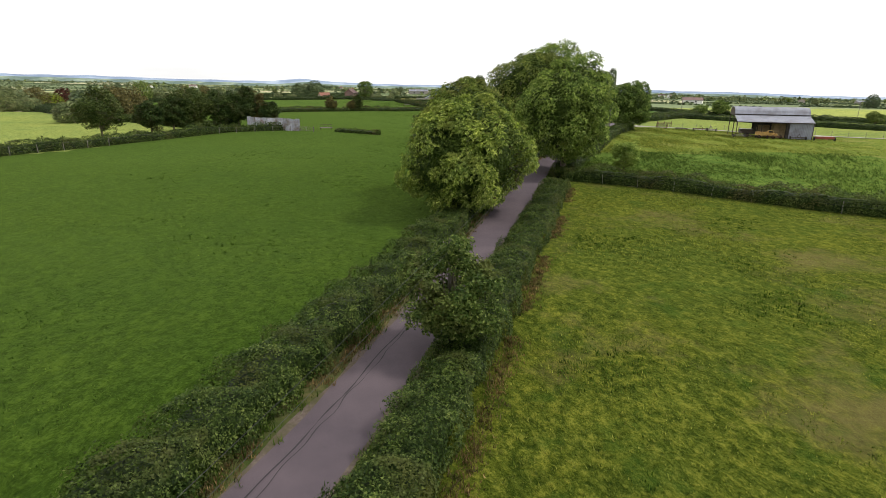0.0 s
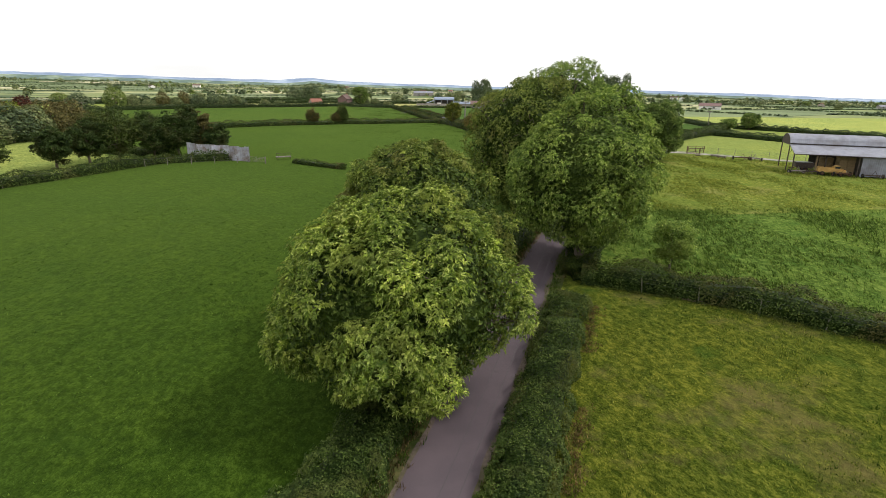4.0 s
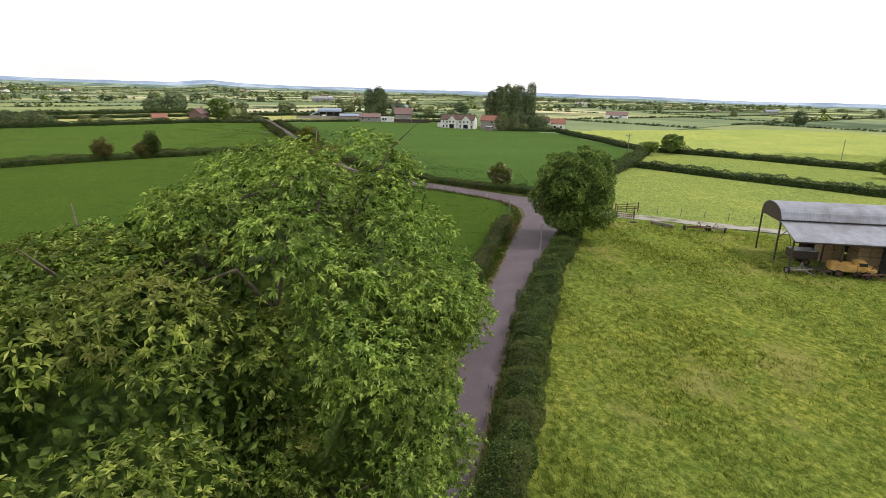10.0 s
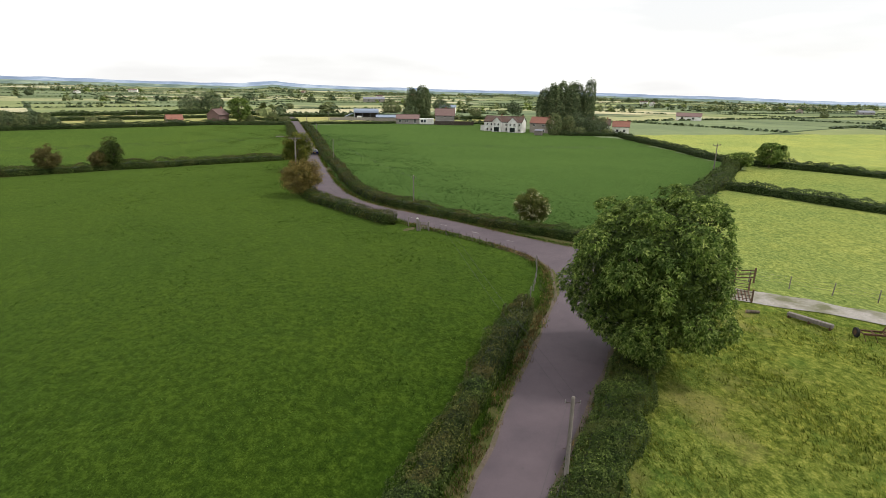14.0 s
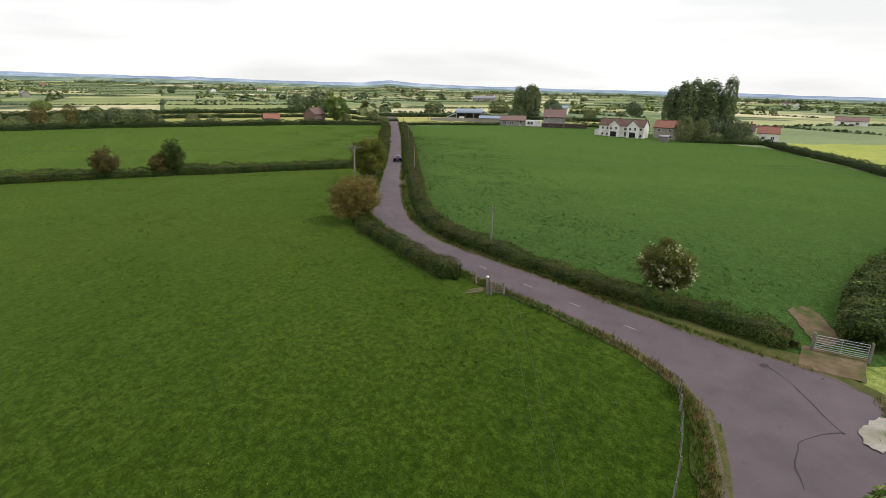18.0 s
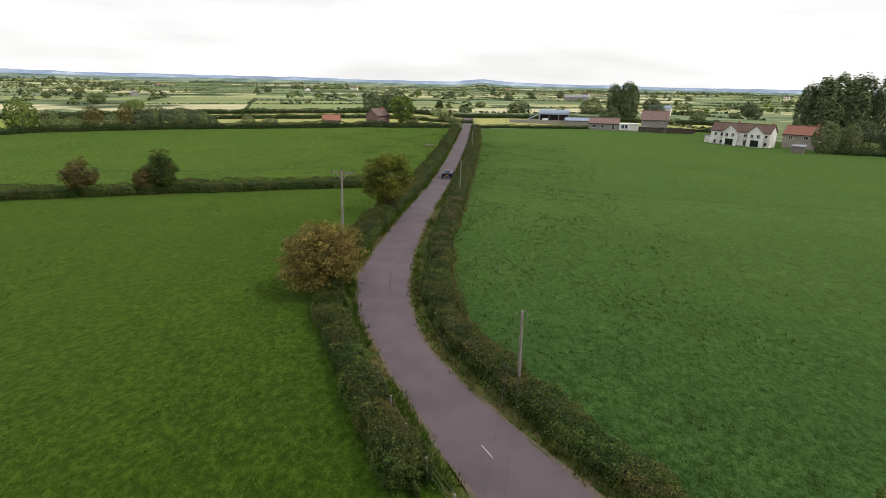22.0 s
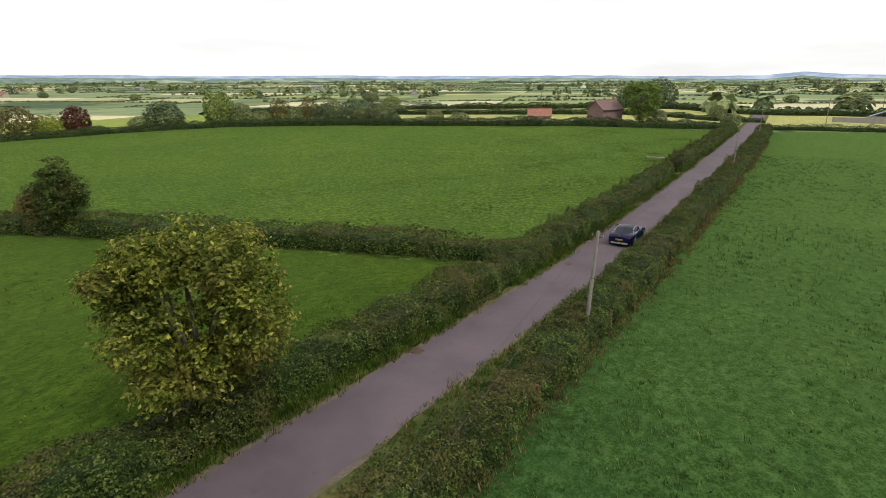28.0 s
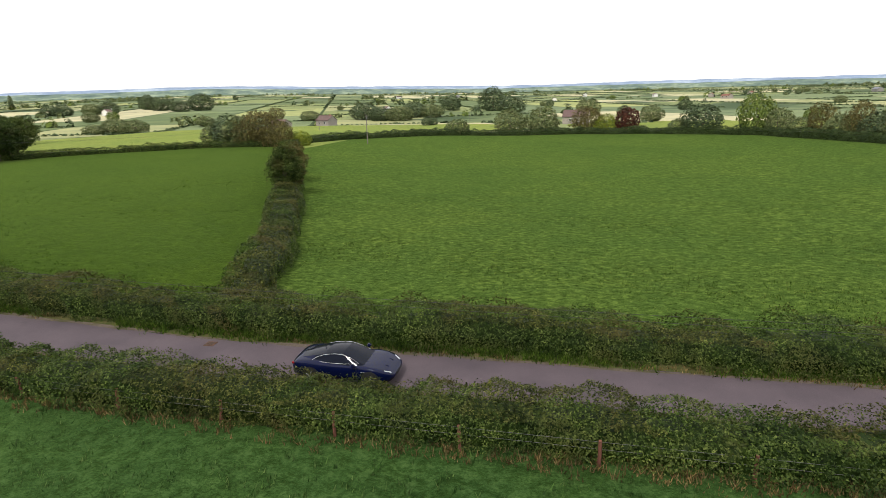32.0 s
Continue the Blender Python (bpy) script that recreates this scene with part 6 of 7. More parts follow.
def wheel_at(parent, x, y, z, rad, width, mat=None, along="y"):
    d = Vector((0, width / 2, 0)) if along == "y" else Vector((width / 2, 0, 0))
    c = Vector((x, y, z))
    tyre = part("wheel", rod(c - d, c + d, rad, None, 18), M_RUBBER, parent)
    part("hub", rod(c - d * 1.06, c + d * 1.06, rad * 0.55, None, 12), mat or M_RUST, tyre)
    return tyre


def old_van(lx, ly, rz):
    x, y = in_barn(lx, ly)
    root = thing("old_pickup", x, y, None, BR + rz, "derelict faded yellow pickup with rusty wheels", "vehicle")
    part("cargo_body", box(-0.7, 0, 0.95, 2.3, 1.6, 0.75, 0, 0.08), M_YELLOW, root)
    part("cab", box(0.85, 0, 1.15, 1.1, 1.55, 1.05, 0, 0.18), M_YELLOW, root)
    part("bonnet", box(1.75, 0, 0.85, 0.9, 1.45, 0.5, 0, 0.12), M_YELLOW, root)
    part("cab_window", box(0.9, 0, 1.42, 0.75, 1.58, 0.34, 0, 0.03), M_GLASS, root)
    for wx in (-1.1, 1.5):
        for wy in (-0.75, 0.75):
            wheel_at(root, wx, wy, 0.36, 0.36, 0.22)
    part("lamp", rod((2.18, -0.5, 0.85), (2.24, -0.5, 0.85), 0.12, None, 12), M_LAMP, root)
    part("lamp", rod((2.18, 0.5, 0.85), (2.24, 0.5, 0.85), 0.12, None, 12), M_LAMP, root)


old_van(5.6, -0.2, -8)


def implement(lx, ly, rz, mat, label, seed, width=2.4, world_xy=None):
    x, y = world_xy or in_barn(lx, ly)
    r = rng_of(seed)
    root = thing("farm_implement", x, y, None, BR + rz, label, "farm implement", "old farm machinery")
    part("frame_beam", box(0, 0, 0.55, width, 0.14, 0.14, 0, 0.015), mat, root)
    part("frame_beam", box(0, 0.8, 0.5, width * 0.9, 0.12, 0.12, 0, 0.015), mat, root)
    for k in np.linspace(-width / 2, width / 2, 5):
        part("cross_beam", box(k, 0.4, 0.52, 0.08, 0.95, 0.08, 0, 0.01), mat, root)
        part("tine", rod((k, 0.1, 0.5), (k + 0.1, -0.25, 0.0), 0.03, 0.015, 6), M_RUST, root)
    part("drawbar", rod((0, 0, 0.55), (0.2, -1.3, 0.35), 0.06, 0.05, 8), mat, root)
    part("headstock", rod((-0.4, 0.2, 0.55), (0, 0.3, 1.25), 0.045, None, 6), mat, root)
    part("headstock", rod((0.4, 0.2, 0.55), (0, 0.3, 1.25), 0.045, None, 6), mat, root)
    for k in (-1, 1):
        wheel_at(root, width / 2 * k + 0.15 * k, 0.7, 0.36, 0.36, 0.16, mat, "x")


implement(0.9, -1.2, 20, M_WOOD, "pale tangled disused hay rake by the barn", 41, 2.2)
implement(2.7, -0.9, -12, M_STEEL_DK, "dark rusty cultivator by the barn", 42, 1.8)
implement(7.4, -1.3, 14, M_RUST, "rusty brown plough before the barn", 43, 2.4)
implement(11.6, -1.6, 4, M_STEEL_DK, "long dark drill bar on small wheels", 44, 2.6)
implement(0, 0, 5, M_RUST, "rusty heap of old harrows in the grass", 45, 3.0, (88.6, 118.8))
implement(0, 0, -30, M_WOOD, "pale broken timber implement in the grass", 46, 2.0, (90.4, 117.9))


def red_seeder():
    x, y = in_barn(16.4, -0.6)
    root = thing("red_seeder", x, y, None, BR + 2, "long red and white seed drill on low wheels", "farm implement")
    part("hopper", box(0, 0, 0.62, 3.4, 0.7, 0.45, 0, 0.06), M_RED, root)
    part("hopper_lid", box(0, 0, 0.9, 3.3, 0.5, 0.1, 0, 0.03), M_WHITE, root, "white lid")
    part("axle", rod((-1.8, 0, 0.35), (1.8, 0, 0.35), 0.05, None, 8), M_RUST, root)
    for k in (-1.85, 1.85):
        wheel_at(root, k, 0, 0.38, 0.38, 0.18, M_RUST, "x")
    part("drawbar", rod((0, -0.3, 0.4), (0, -1.7, 0.35), 0.06, None, 8), M_RED, root)


red_seeder()
for lx, ly, wdt, hg, mat, label in ((8.7, 3.2, 2.4, 3.0, M_STRAWBALE, "tall dusty brown stack of straw bales"), (6.3, 5.5, 2.2, 2.6, M_STRAWBALE, "dusty stack of straw bales deep in the barn")):
    x, y = in_barn(lx, ly)
    root = thing("bale_stack", x, y, None, BR, label, "bales")
    for lev in range(int(hg / 0.5)):
        for k in range(2):
            part("bale", box((k - 0.5) * wdt / 2, (lev % 2) * 0.1, 0.25 + lev * 0.5, wdt / 2 - 0.04, 1.9, 0.46, 0, 0.05), mat, root)
x, y = in_barn(2.6, 3.4)
tk = thing("dark_trailer", x, y, None, BR, "dark grey boxy farm trailer parked under the roof", "trailer")
part("trailer_box", box(0, 0, 1.15, 2.6, 1.7, 0.9, 0, 0.05), M_STEEL_DK, tk)
part("trailer_sheet", box(0, 0, 1.63, 2.5, 1.6, 0.06, 0, 0.02), M_GALV, tk)
for k in (-0.8, 0.8):
    wheel_at(tk, 0.2, k, 0.4, 0.4, 0.22)
part("tow_bar", rod((-1.3, 0, 0.6), (-2.3, 0, 0.45), 0.06, None, 8), M_RUST, tk)
bd = thing("roller_bar", 85.9, 122.6, None, -66, "long grey feed trough lying beside the track", "trough")
part("trough_body", box(0, 0, 0.32, 3.1, 0.42, 0.3, 0, 0.05), M_WOOD, bd)
for k in (-1.4, 0, 1.4):
    part("trough_leg", box(k, 0, 0.12, 0.1, 0.5, 0.3, 0, 0.01), M_RUST, bd)
lg = thing("cut_log", 83.0, 125.1, None, -20, "short pale sawn log in the grass", "log")
part("log_body", rod((-0.5, 0, 0.16), (0.5, 0, 0.16), 0.14, 0.12, 12), M_BARK, lg)
for k in (-1, 1):
    part("sawn_end", rod((0.5 * k, 0, 0.16), (0.505 * k, 0, 0.16), 0.125, None, 12), M_STRAWBALE, lg, "pale sawn end")


def cattle_feeder(x, y, rz, label):
    root = thing("hay_feeder", x, y, None, rz, label, "feeder")
    part("feeder_tray", box(0, 0, 0.5, 2.6, 0.9, 0.16, 0, 0.03), M_WOOD, root)
    for k in np.linspace(-1.2, 1.2, 9):
        part("feeder_bar", rod((k, -0.4, 0.55), (k, -0.2, 1.15), 0.018, None, 5), M_STEEL_DK, root)
    part("feeder_rail", rod((-1.25, -0.2, 1.16), (1.25, -0.2, 1.16), 0.03, None, 6), M_STEEL_DK, root)
    for sx in (-1.15, 1.15):
        for sy in (-0.35, 0.35):
            part("feeder_leg", rod((sx, sy, 0), (sx, sy, 0.45), 0.03, None, 6), M_STEEL_DK, root)


cattle_feeder(40.6, 285.0, 5, "grey metal hay feeder standing in the pasture")
cattle_feeder(-0.2, 124.5, 12, "pale grey metal trough near the iron screen")


# ---- houses and farm buildings ----
def gable_roof(w, d, eaves, ridge, over=0.3, thick=0.14, along="x"):
    """Two slabs that lean on each other; the ridge runs along x."""
    out = []
    for k in (-1, 1):
        bm = bmesh.new()
        y0, y1 = (d / 2 + over) * k, 0.0
        ze = eaves - (ridge - eaves) * over / (d / 2)
        vs = []
        for dz in (0, thick):
            vs.append([bm.verts.new(p) for p in ((-w / 2 - over, y0, ze + dz), (w / 2 + over, y0, ze + dz), (w / 2 + over, y1, ridge + dz), (-w / 2 - over, y1, ridge + dz))])
        a, b = vs
        for q in ((a[3], a[2], a[1], a[0]), tuple(b), (a[0], a[1], b[1], b[0]), (a[1], a[2], b[2], b[1]), (a[2], a[3], b[3], b[2]), (a[3], a[0], b[0], b[3])):
            bm.faces.new(q)
        bmesh.ops.recalc_face_normals(bm, faces=bm.faces)
        out.append(bm)
    return out


def gable_walls(w, d, eaves, ridge):
    bm = bmesh.new()
    lo = -1.0
    pts = [(-d / 2, lo), (d / 2, lo), (d / 2, eaves), (0, ridge), (-d / 2, eaves)]
    ends = [[bm.verts.new((sx * w / 2, py, pz)) for py, pz in pts] for sx in (-1, 1)]
    bm.faces.new(ends[0][::-1])
    bm.faces.new(ends[1])
    for i in range(5):
        j = (i + 1) % 5
        bm.faces.new((ends[0][i], ends[0][j], ends[1][j], ends[1][i]))
    bmesh.ops.recalc_face_normals(bm, faces=bm.faces)
    return bm


def window(parent, x, y, z, w, hgt, face, door=False, frame=None):
    """A window or door on the wall: face 'y-' looks to -y, and so on."""
    ax = face[0]
    sg = 1 if face[1] == "+" else -1
    t = 0.08
    if ax == "y":
        f = part("door_frame" if door else "window_frame", box(x, y + sg * 0.03, z, w, t, hgt, 0, 0.01), frame or M_WHITE, parent)
        n = 2 if w > 0.9 else 1
        for i in range(n):
            pw = (w - 0.1 * (n + 1)) / n
            part("pane", box(x - w / 2 + 0.1 + pw / 2 + i * (pw + 0.1), y + sg * 0.06, z, pw, t, hgt - 0.2), M_GLASS, f)
        part("sill", box(x, y + sg * 0.1, z - hgt / 2 - 0.04, w + 0.16, 0.16, 0.07, 0, 0.01), M_CONCRETE, f)
    else:
        f = part("door_frame" if door else "window_frame", box(x + sg * 0.03, y, z, t, w, hgt, 0, 0.01), frame or M_WHITE, parent)
        part("pane", box(x + sg * 0.06, y, z, t, w - 0.2, hgt - 0.2), M_GLASS, f)
        part("sill", box(x + sg * 0.1, y, z - hgt / 2 - 0.04, 0.16, w + 0.16, 0.07, 0, 0.01), M_CONCRETE, f)


def chimney(parent, x, y, z, hgt, mat=None):
    c = part("chimney", box(x, y, z + hgt / 2, 0.6, 0.5, hgt, 0, 0.02), mat or M_BRICK, parent)
    for k in (-0.15, 0.15):
        part("chimney_pot", rod((x + k, y, z + hgt), (x + k, y, z + hgt + 0.3), 0.1, 0.08, 8), M_TILE_RED, c)


def house(name, x, y, rz, w, d, eaves, ridge, wall, roof, label, windows=(), chimneys=(), z=None, category="house"):
    root = thing(name, x, y, z, rz, label, category)
    part("house_wall", gable_walls(w, d, eaves, ridge), wall, root)
    for bm in gable_roof(w, d, eaves, ridge):
        part("roof_slope", bm, roof, root)
    part("ridge_tiles_cap", rod((-w / 2 - 0.3, 0, ridge + 0.14), (w / 2 + 0.3, 0, ridge + 0.14), 0.12, None, 8), roof, root)
    for win in windows:
        window(root, *win)
    for c in chimneys:
        chimney(root, *c)
    for k in (-1, 1):
        part("gutter", rod((-w / 2 - 0.3, (d / 2 + 0.32) * k, eaves - 0.24), (w / 2 + 0.3, (d / 2 + 0.32) * k, eaves - 0.24), 0.06, None, 6), M_BLACK, root)
    return root


# the white pair with two front gables; its front looks south-west over the crop
wz = h(133, 319)
white = house("white_house", 133.2, 321.0, -39, 19.5, 7.0, 4.6, 6.9, M_WHITE, M_TILE_BR, "white rendered pair of houses with brown tiled roofs",
              [(-8.0, -3.5, 3.4, 0.9, 1.0, "y-"), (-5.9, -3.5, 3.4, 0.9, 1.0, "y-"), (-8.0, -3.5, 1.0, 0.9, 1.1, "y-"), (-5.9, -3.5, 1.0, 0.9, 1.1, "y-"), (2.0, -3.5, 3.4, 1.2, 1.0, "y-"), (2.0, -3.5, 1.2, 1.0, 1.9, "y-", True),
               (8.6, -3.5, 3.4, 0.9, 1.0, "y-"), (8.6, -3.5, 1.0, 0.9, 1.1, "y-"), (-9.75, 0.0, 3.6, 1.0, 1.1, "x-")], [(-2.0, 0.4, 6.6, 1.0), (9.0, 0.4, 6.6, 0.9)])
for gx in (-2.6, 5.6):
    g = gable_walls(3.2, 4.6, 4.6, 6.7)
    bmesh.ops.rotate(g, cent=(0, 0, 0), matrix=Matrix.Rotation(radians(90), 3, "Z"), verts=g.verts)
    bmesh.ops.translate(g, vec=(gx, -3.6, 0), verts=g.verts)
    part("front_gable", g, M_WHITE, white)
    for bm in gable_roof(3.4, 4.6, 4.6, 6.7, 0.25):
        bmesh.ops.rotate(bm, cent=(0, 0, 0), matrix=Matrix.Rotation(radians(90), 3, "Z"), verts=bm.verts)
        bmesh.ops.translate(bm, vec=(gx, -3.5, 0.03), verts=bm.verts)
        part("gable_roof", bm, M_TILE_BR, white)
    for k in (-1.0, 1.0):
        window(white, gx + k, -5.2, 3.5, 1.0, 1.1, "y-")
    window(white, gx, -5.2, 1.2, 2.6, 2.0, "y-", True, M_BLACK)
lean = part("side_annex", box(-11.0, 0.6, 0.9, 2.6, 5.0, 3.4, 0, 0.02), M_WHITE, white)
part("annex_roof", box(-11.1, 0.6, 2.75, 3.0, 5.4, 0.14, 0, 0, None, (0, -14)), M_TILE_BR, white)

white.scale = (0.87, 0.87, 0.92)
house("brick_house", 149.0, 317.5, -39, 9.0, 6.5, 4.2, 6.4, M_STONE, M_TILE_RED, "grey-brown house with a bright red tiled roof", [(-2.5, -3.25, 3.2, 1.2, 1.0, "y-"), (1.5, -3.25, 3.2, 1.2, 1.0, "y-"), (1.5, -3.25, 1.0, 1.2, 1.1, "y-")], [(3.2, 0, 6.1, 1.0)])
house("stone_cottage", 177.0, 318.5, -32, 9.5, 6.5, 3.8, 6.0, M_WHITE, M_TILE_BR, "white cottage with a dark brown roof", [(-2.5, -3.25, 2.6, 1.2, 1.1, "y-"), (2.0, -3.25, 2.6, 1.2, 1.1, "y-"), (2.0, -3.25, 0.8, 1.0, 1.8, "y-", True)], [(-3.0, 0, 5.8, 1.0), (3.4, 0, 5.8, 1.0)])
house("red_roof_cottage", 185.5, 314.3, -32, 7.0, 6.0, 3.4, 5.4, M_WHITE, M_TILE_RED, "white cottage with a red tiled roof", [(-1.5, -3.0, 1.6, 1.2, 1.2, "y-"), (1.5, -3.0, 1.6, 1.2, 1.2, "y-")], [(2.5, 0, 5.0, 1.0)])
house("farm_house", 117.0, 364.5, -14, 9.5, 7.5, 4.4, 7.4, M_CONCRETE, M_TILE_PINK, "grey rendered farmhouse with a dusty pink roof", [(k, -3.75, 4.0, 1.2, 1.0, "y-") for k in (-3.2, 0.0, 3.2)] + [(k, -3.75, 1.4, 1.2, 1.1, "y-") for k in (-3.2, 3.2)], [(0.5, 0, 7.2, 0.9)])
house("bungalow", 98.0, 363.5, -12, 11.0, 7.0, 2.5, 4.2, M_CONCRETE, M_TILE_PINK, "low beige bungalow with a shallow brown roof", [(-3.6, -3.5, 1.4, 1.4, 1.2, "y-"), (-0.5, -3.5, 1.4, 1.4, 1.2, "y-"), (3.5, -3.5, 1.3, 1.0, 2.0, "y-", True)])
mh = thing("static_caravan", 106.5, 359.2, None, -12, "long white flat-roofed static caravan", "caravan")
part("caravan_body", box(0, 0, 1.5, 7.0, 2.8, 2.4, 0, 0.08), M_WHITE, mh)
part("caravan_roof", box(0, 0, 2.76, 7.2, 3.0, 0.14, 0, 0.03), M_WHITE, mh)
for k in (-2.2, -0.9):
    window(mh, k, -1.4, 1.7, 1.0, 1.2, "y-", False, M_BLUE_ROOF)
part("caravan_skirt", box(0, 0, 0.2, 6.8, 2.6, 0.5, 0), M_CONCRETE, mh)
dark_fence = thing("board_fence", 110.0, 357.0, None, -14, "long dark brown close-boarded garden fence", "fence")
for k in range(62):
    part("fence_board", box(k * 0.31, 0, 0.85, 0.29, 0.03, 1.9, 0), M_STEEL_DK, dark_fence)
for k in range(8):
    part("fence_post", box(k * 2.7, 0.08, 0.9, 0.1, 0.1, 2.0, 0), M_POST, dark_fence)


def arched_barn(x, y, rz):
    root = thing("blue_barn", x, y, None, rz, "open farm barn with an arched blue-grey sheet roof", "barn")
    Lb, d, ez, rz_ = 13.0, 9.0, 3.8, 5.6
    arch = [(d * (0.5 - 0.5 * math.cos(math.pi * f)) - d / 2, ez + (rz_ - ez) * math.sin(math.pi * f) ** 0.8 if 0 < f < 1 else ez) for f in [i / 12 for i in range(13)]]
    V = np.array([[(xx, py, pz + dz) for py, pz in arch] for xx, dz in ((-Lb / 2, 0), (Lb / 2, 0))]).reshape(-1, 3)
    n = len(arch)
    F = np.array([[i, i + 1, n + i + 1, n + i] for i in range(n - 1)])
    V2 = np.concatenate([V, V - np.array([0, 0, 0.08])])
    part("arched_roof", mesh_np("arched_roof", V2, np.concatenate([F, F[:, ::-1] + 2 * n]), M_BLUE_ROOF), None, root)
    bm = bmesh.new()
    f = bm.faces.new([bm.verts.new((-Lb / 2 + 0.05, py, pz - 0.05)) for py, pz in arch] + [bm.verts.new((-Lb / 2 + 0.05, d / 2, -0.5)), bm.verts.new((-Lb / 2 + 0.05, -d / 2, -0.5))])
    ext = bmesh.ops.extrude_face_region(bm, geom=[f])
    bmesh.ops.translate(bm, vec=(0.1, 0, 0), verts=[v for v in ext["geom"] if isinstance(v, bmesh.types.BMVert)])
    part("end_wall", bm, M_BLUE_ROOF, root)
    part("back_wall", box(0, d / 2 - 0.05, 1.8, Lb, 0.1, 4.2), M_TIN_IN, root)
    part("side_wall", box(Lb / 2 - 0.05, 0.0, 1.8, 0.1, d, 4.2), M_TIN_IN, root)
    for k in range(4):
        part("stanchion", box(-Lb / 2 + 0.4 + k * (Lb - 0.8) / 3, -d / 2 + 0.1, 1.7, 0.22, 0.22, 4.3), M_GALV, root)
    for sx, wd, zt in ((-Lb / 2 - 2.6, 5.0, 2.4),):
        part("lean_to_roof", box(sx, 0, zt, wd, d * 0.9, 0.12, 0, 0, None, (0, -22)), M_BLUE_ROOF, root)
        part("lean_to_wall", box(sx, -d * 0.45, 0.6, wd, 0.1, 2.2), M_CONCRETE, root)
    part("white_tank", box(-3.6, -d / 2 - 1.5, 1.0, 2.4, 2.0, 2.2, 0, 0.15), M_WHITE, root)
    return root


arched_barn(80.5, 391.0, -6)
house("low_shed", 90.0, 379.5, -8, 11.0, 5.0, 2.1, 3.0, M_CONCRETE, M_BLUE_ROOF, "long low farm shed with a blue-grey roof", category="shed")
yard = thing("yard_wall", 62.0, 383.0, None, -6, "long low grey block farmyard wall", "wall")
for k in range(14):
    part("wall_panel", box(k * 2.0, 0, 0.5, 1.96, 0.2, 1.6, 0), M_CONCRETE, yard)
house("red_shed", -0.6, 328.5, 24, 5.6, 4.2, 1.7, 3.3, M_STONE, M_TILE_RED, "small stone shed with a red hipped roof", category="shed")
house("gable_house", 14.8, 333.5, 64, 6.5, 5.4, 3.6, 5.6, M_TILE_PINK, M_TILE_PINK, "small pinkish house with a steep tiled roof", [(0, 2.7, 2.5, 1.0, 1.1, "y+")], [(2.6, 0, 5.4, 0.9)])
house("far_white_house", 151.0, 494.0, -20, 12.0, 6.0, 3.2, 4.6, M_WHITE, M_BLUE_ROOF, "far low white house", [(-3, -3, 1.6, 1.6, 1.3, "y-"), (2, -3, 1.6, 1.6, 1.3, "y-")], z=h(151, 494) + 2)
house("east_bungalow", 307.5, 429.0, -40, 16.0, 9.0, 2.8, 4.8, M_WHITE, M_TILE_PINK, "wide pale bungalow among far fields", [(-4, -4.5, 1.5, 1.6, 1.3, "y-"), (3, -4.5, 1.5, 1.6, 1.3, "y-")])
house("valley_house", -189.0, 245.8, 80, 11.0, 7.0, 3.4, 6.0, M_STONE, M_TILE_PINK, "old farmhouse with a mossy pinkish roof", [(-2, -3.5, 2.0, 1.1, 1.2, "y-"), (2.5, -3.5, 2.0, 1.1, 1.2, "y-")], [(4.5, 0, 5.8, 1.0)])
house("valley_farm", -250.0, 62.0, 60, 15.0, 7.0, 2.6, 5.0, M_STONE, M_TILE_PINK, "long pinkish-roofed farm building", [(-3, -3.5, 1.8, 1.1, 1.2, "y-")], category="farm building")
house("valley_cottage", -204.0, 116.0, 70, 9.0, 6.5, 3.2, 5.4, M_STONE, M_TILE_PINK, "small stone cottage among trees", [(-2, -3.25, 1.8, 1.1, 1.2, "y-"), (2, -3.25, 1.8, 1.1, 1.2, "y-")], [(3, 0, 5.2, 0.9)])
FE = (289.5, 205.0)
house("east_farm", FE[0], FE[1], -50, 15.0, 8.0, 3.4, 6.0, M_STONE, M_TILE_PINK, "long pinkish stone farmhouse on the far field edge", [(-4, -4.0, 1.8, 1.2, 1.2, "y-"), (0, -4.0, 1.8, 1.2, 1.2, "y-"), (4, -4.0, 1.8, 1.2, 1.2, "y-")], [(5.5, 0, 5.8, 1.0)])
bale_mesh = None
for k in range(11):
    bx, by = FE[0] - 10.5 + 1.55 * k * 0.64, FE[1] - 9.0 - 1.55 * k * 0.77
    if bale_mesh is None:
        bm = rod((0, -0.6, 0.62), (0, 0.6, 0.62), 0.66, None, 16)
        bmesh.ops.bevel(bm, geom=[e for e in bm.edges if e.is_boundary is False and abs(e.verts[0].co.y - e.verts[1].co.y) < 0.01], offset=0.1, segments=2, affect="EDGES")
        bale = part("silage_bale", bm, M_BLACK)
        bale_mesh = bale.data
    else:
        bale = part("silage_bale", bale_mesh)
    bale.matrix_basis = pose(bx, by, h(bx, by), 0, 0, -50 + 7 * (k % 3))
    tagged(bale, "round silage bale wrapped in black plastic", "bale", "row of silage bales")
shed = thing("garden_shed", 141.5, 303.5, None, -39, "small grey garden shed with a pale roof", "shed")
part("shed_wall", box(0, 0, 0.9, 3.0, 2.2, 2.0, 0, 0.02), M_WOOD, shed)
part("shed_roof", box(0, 0, 2.0, 3.4, 2.6, 0.12, 0, 0, None, (8, 0)), M_TIN, shed)
rr = rng_of(55)
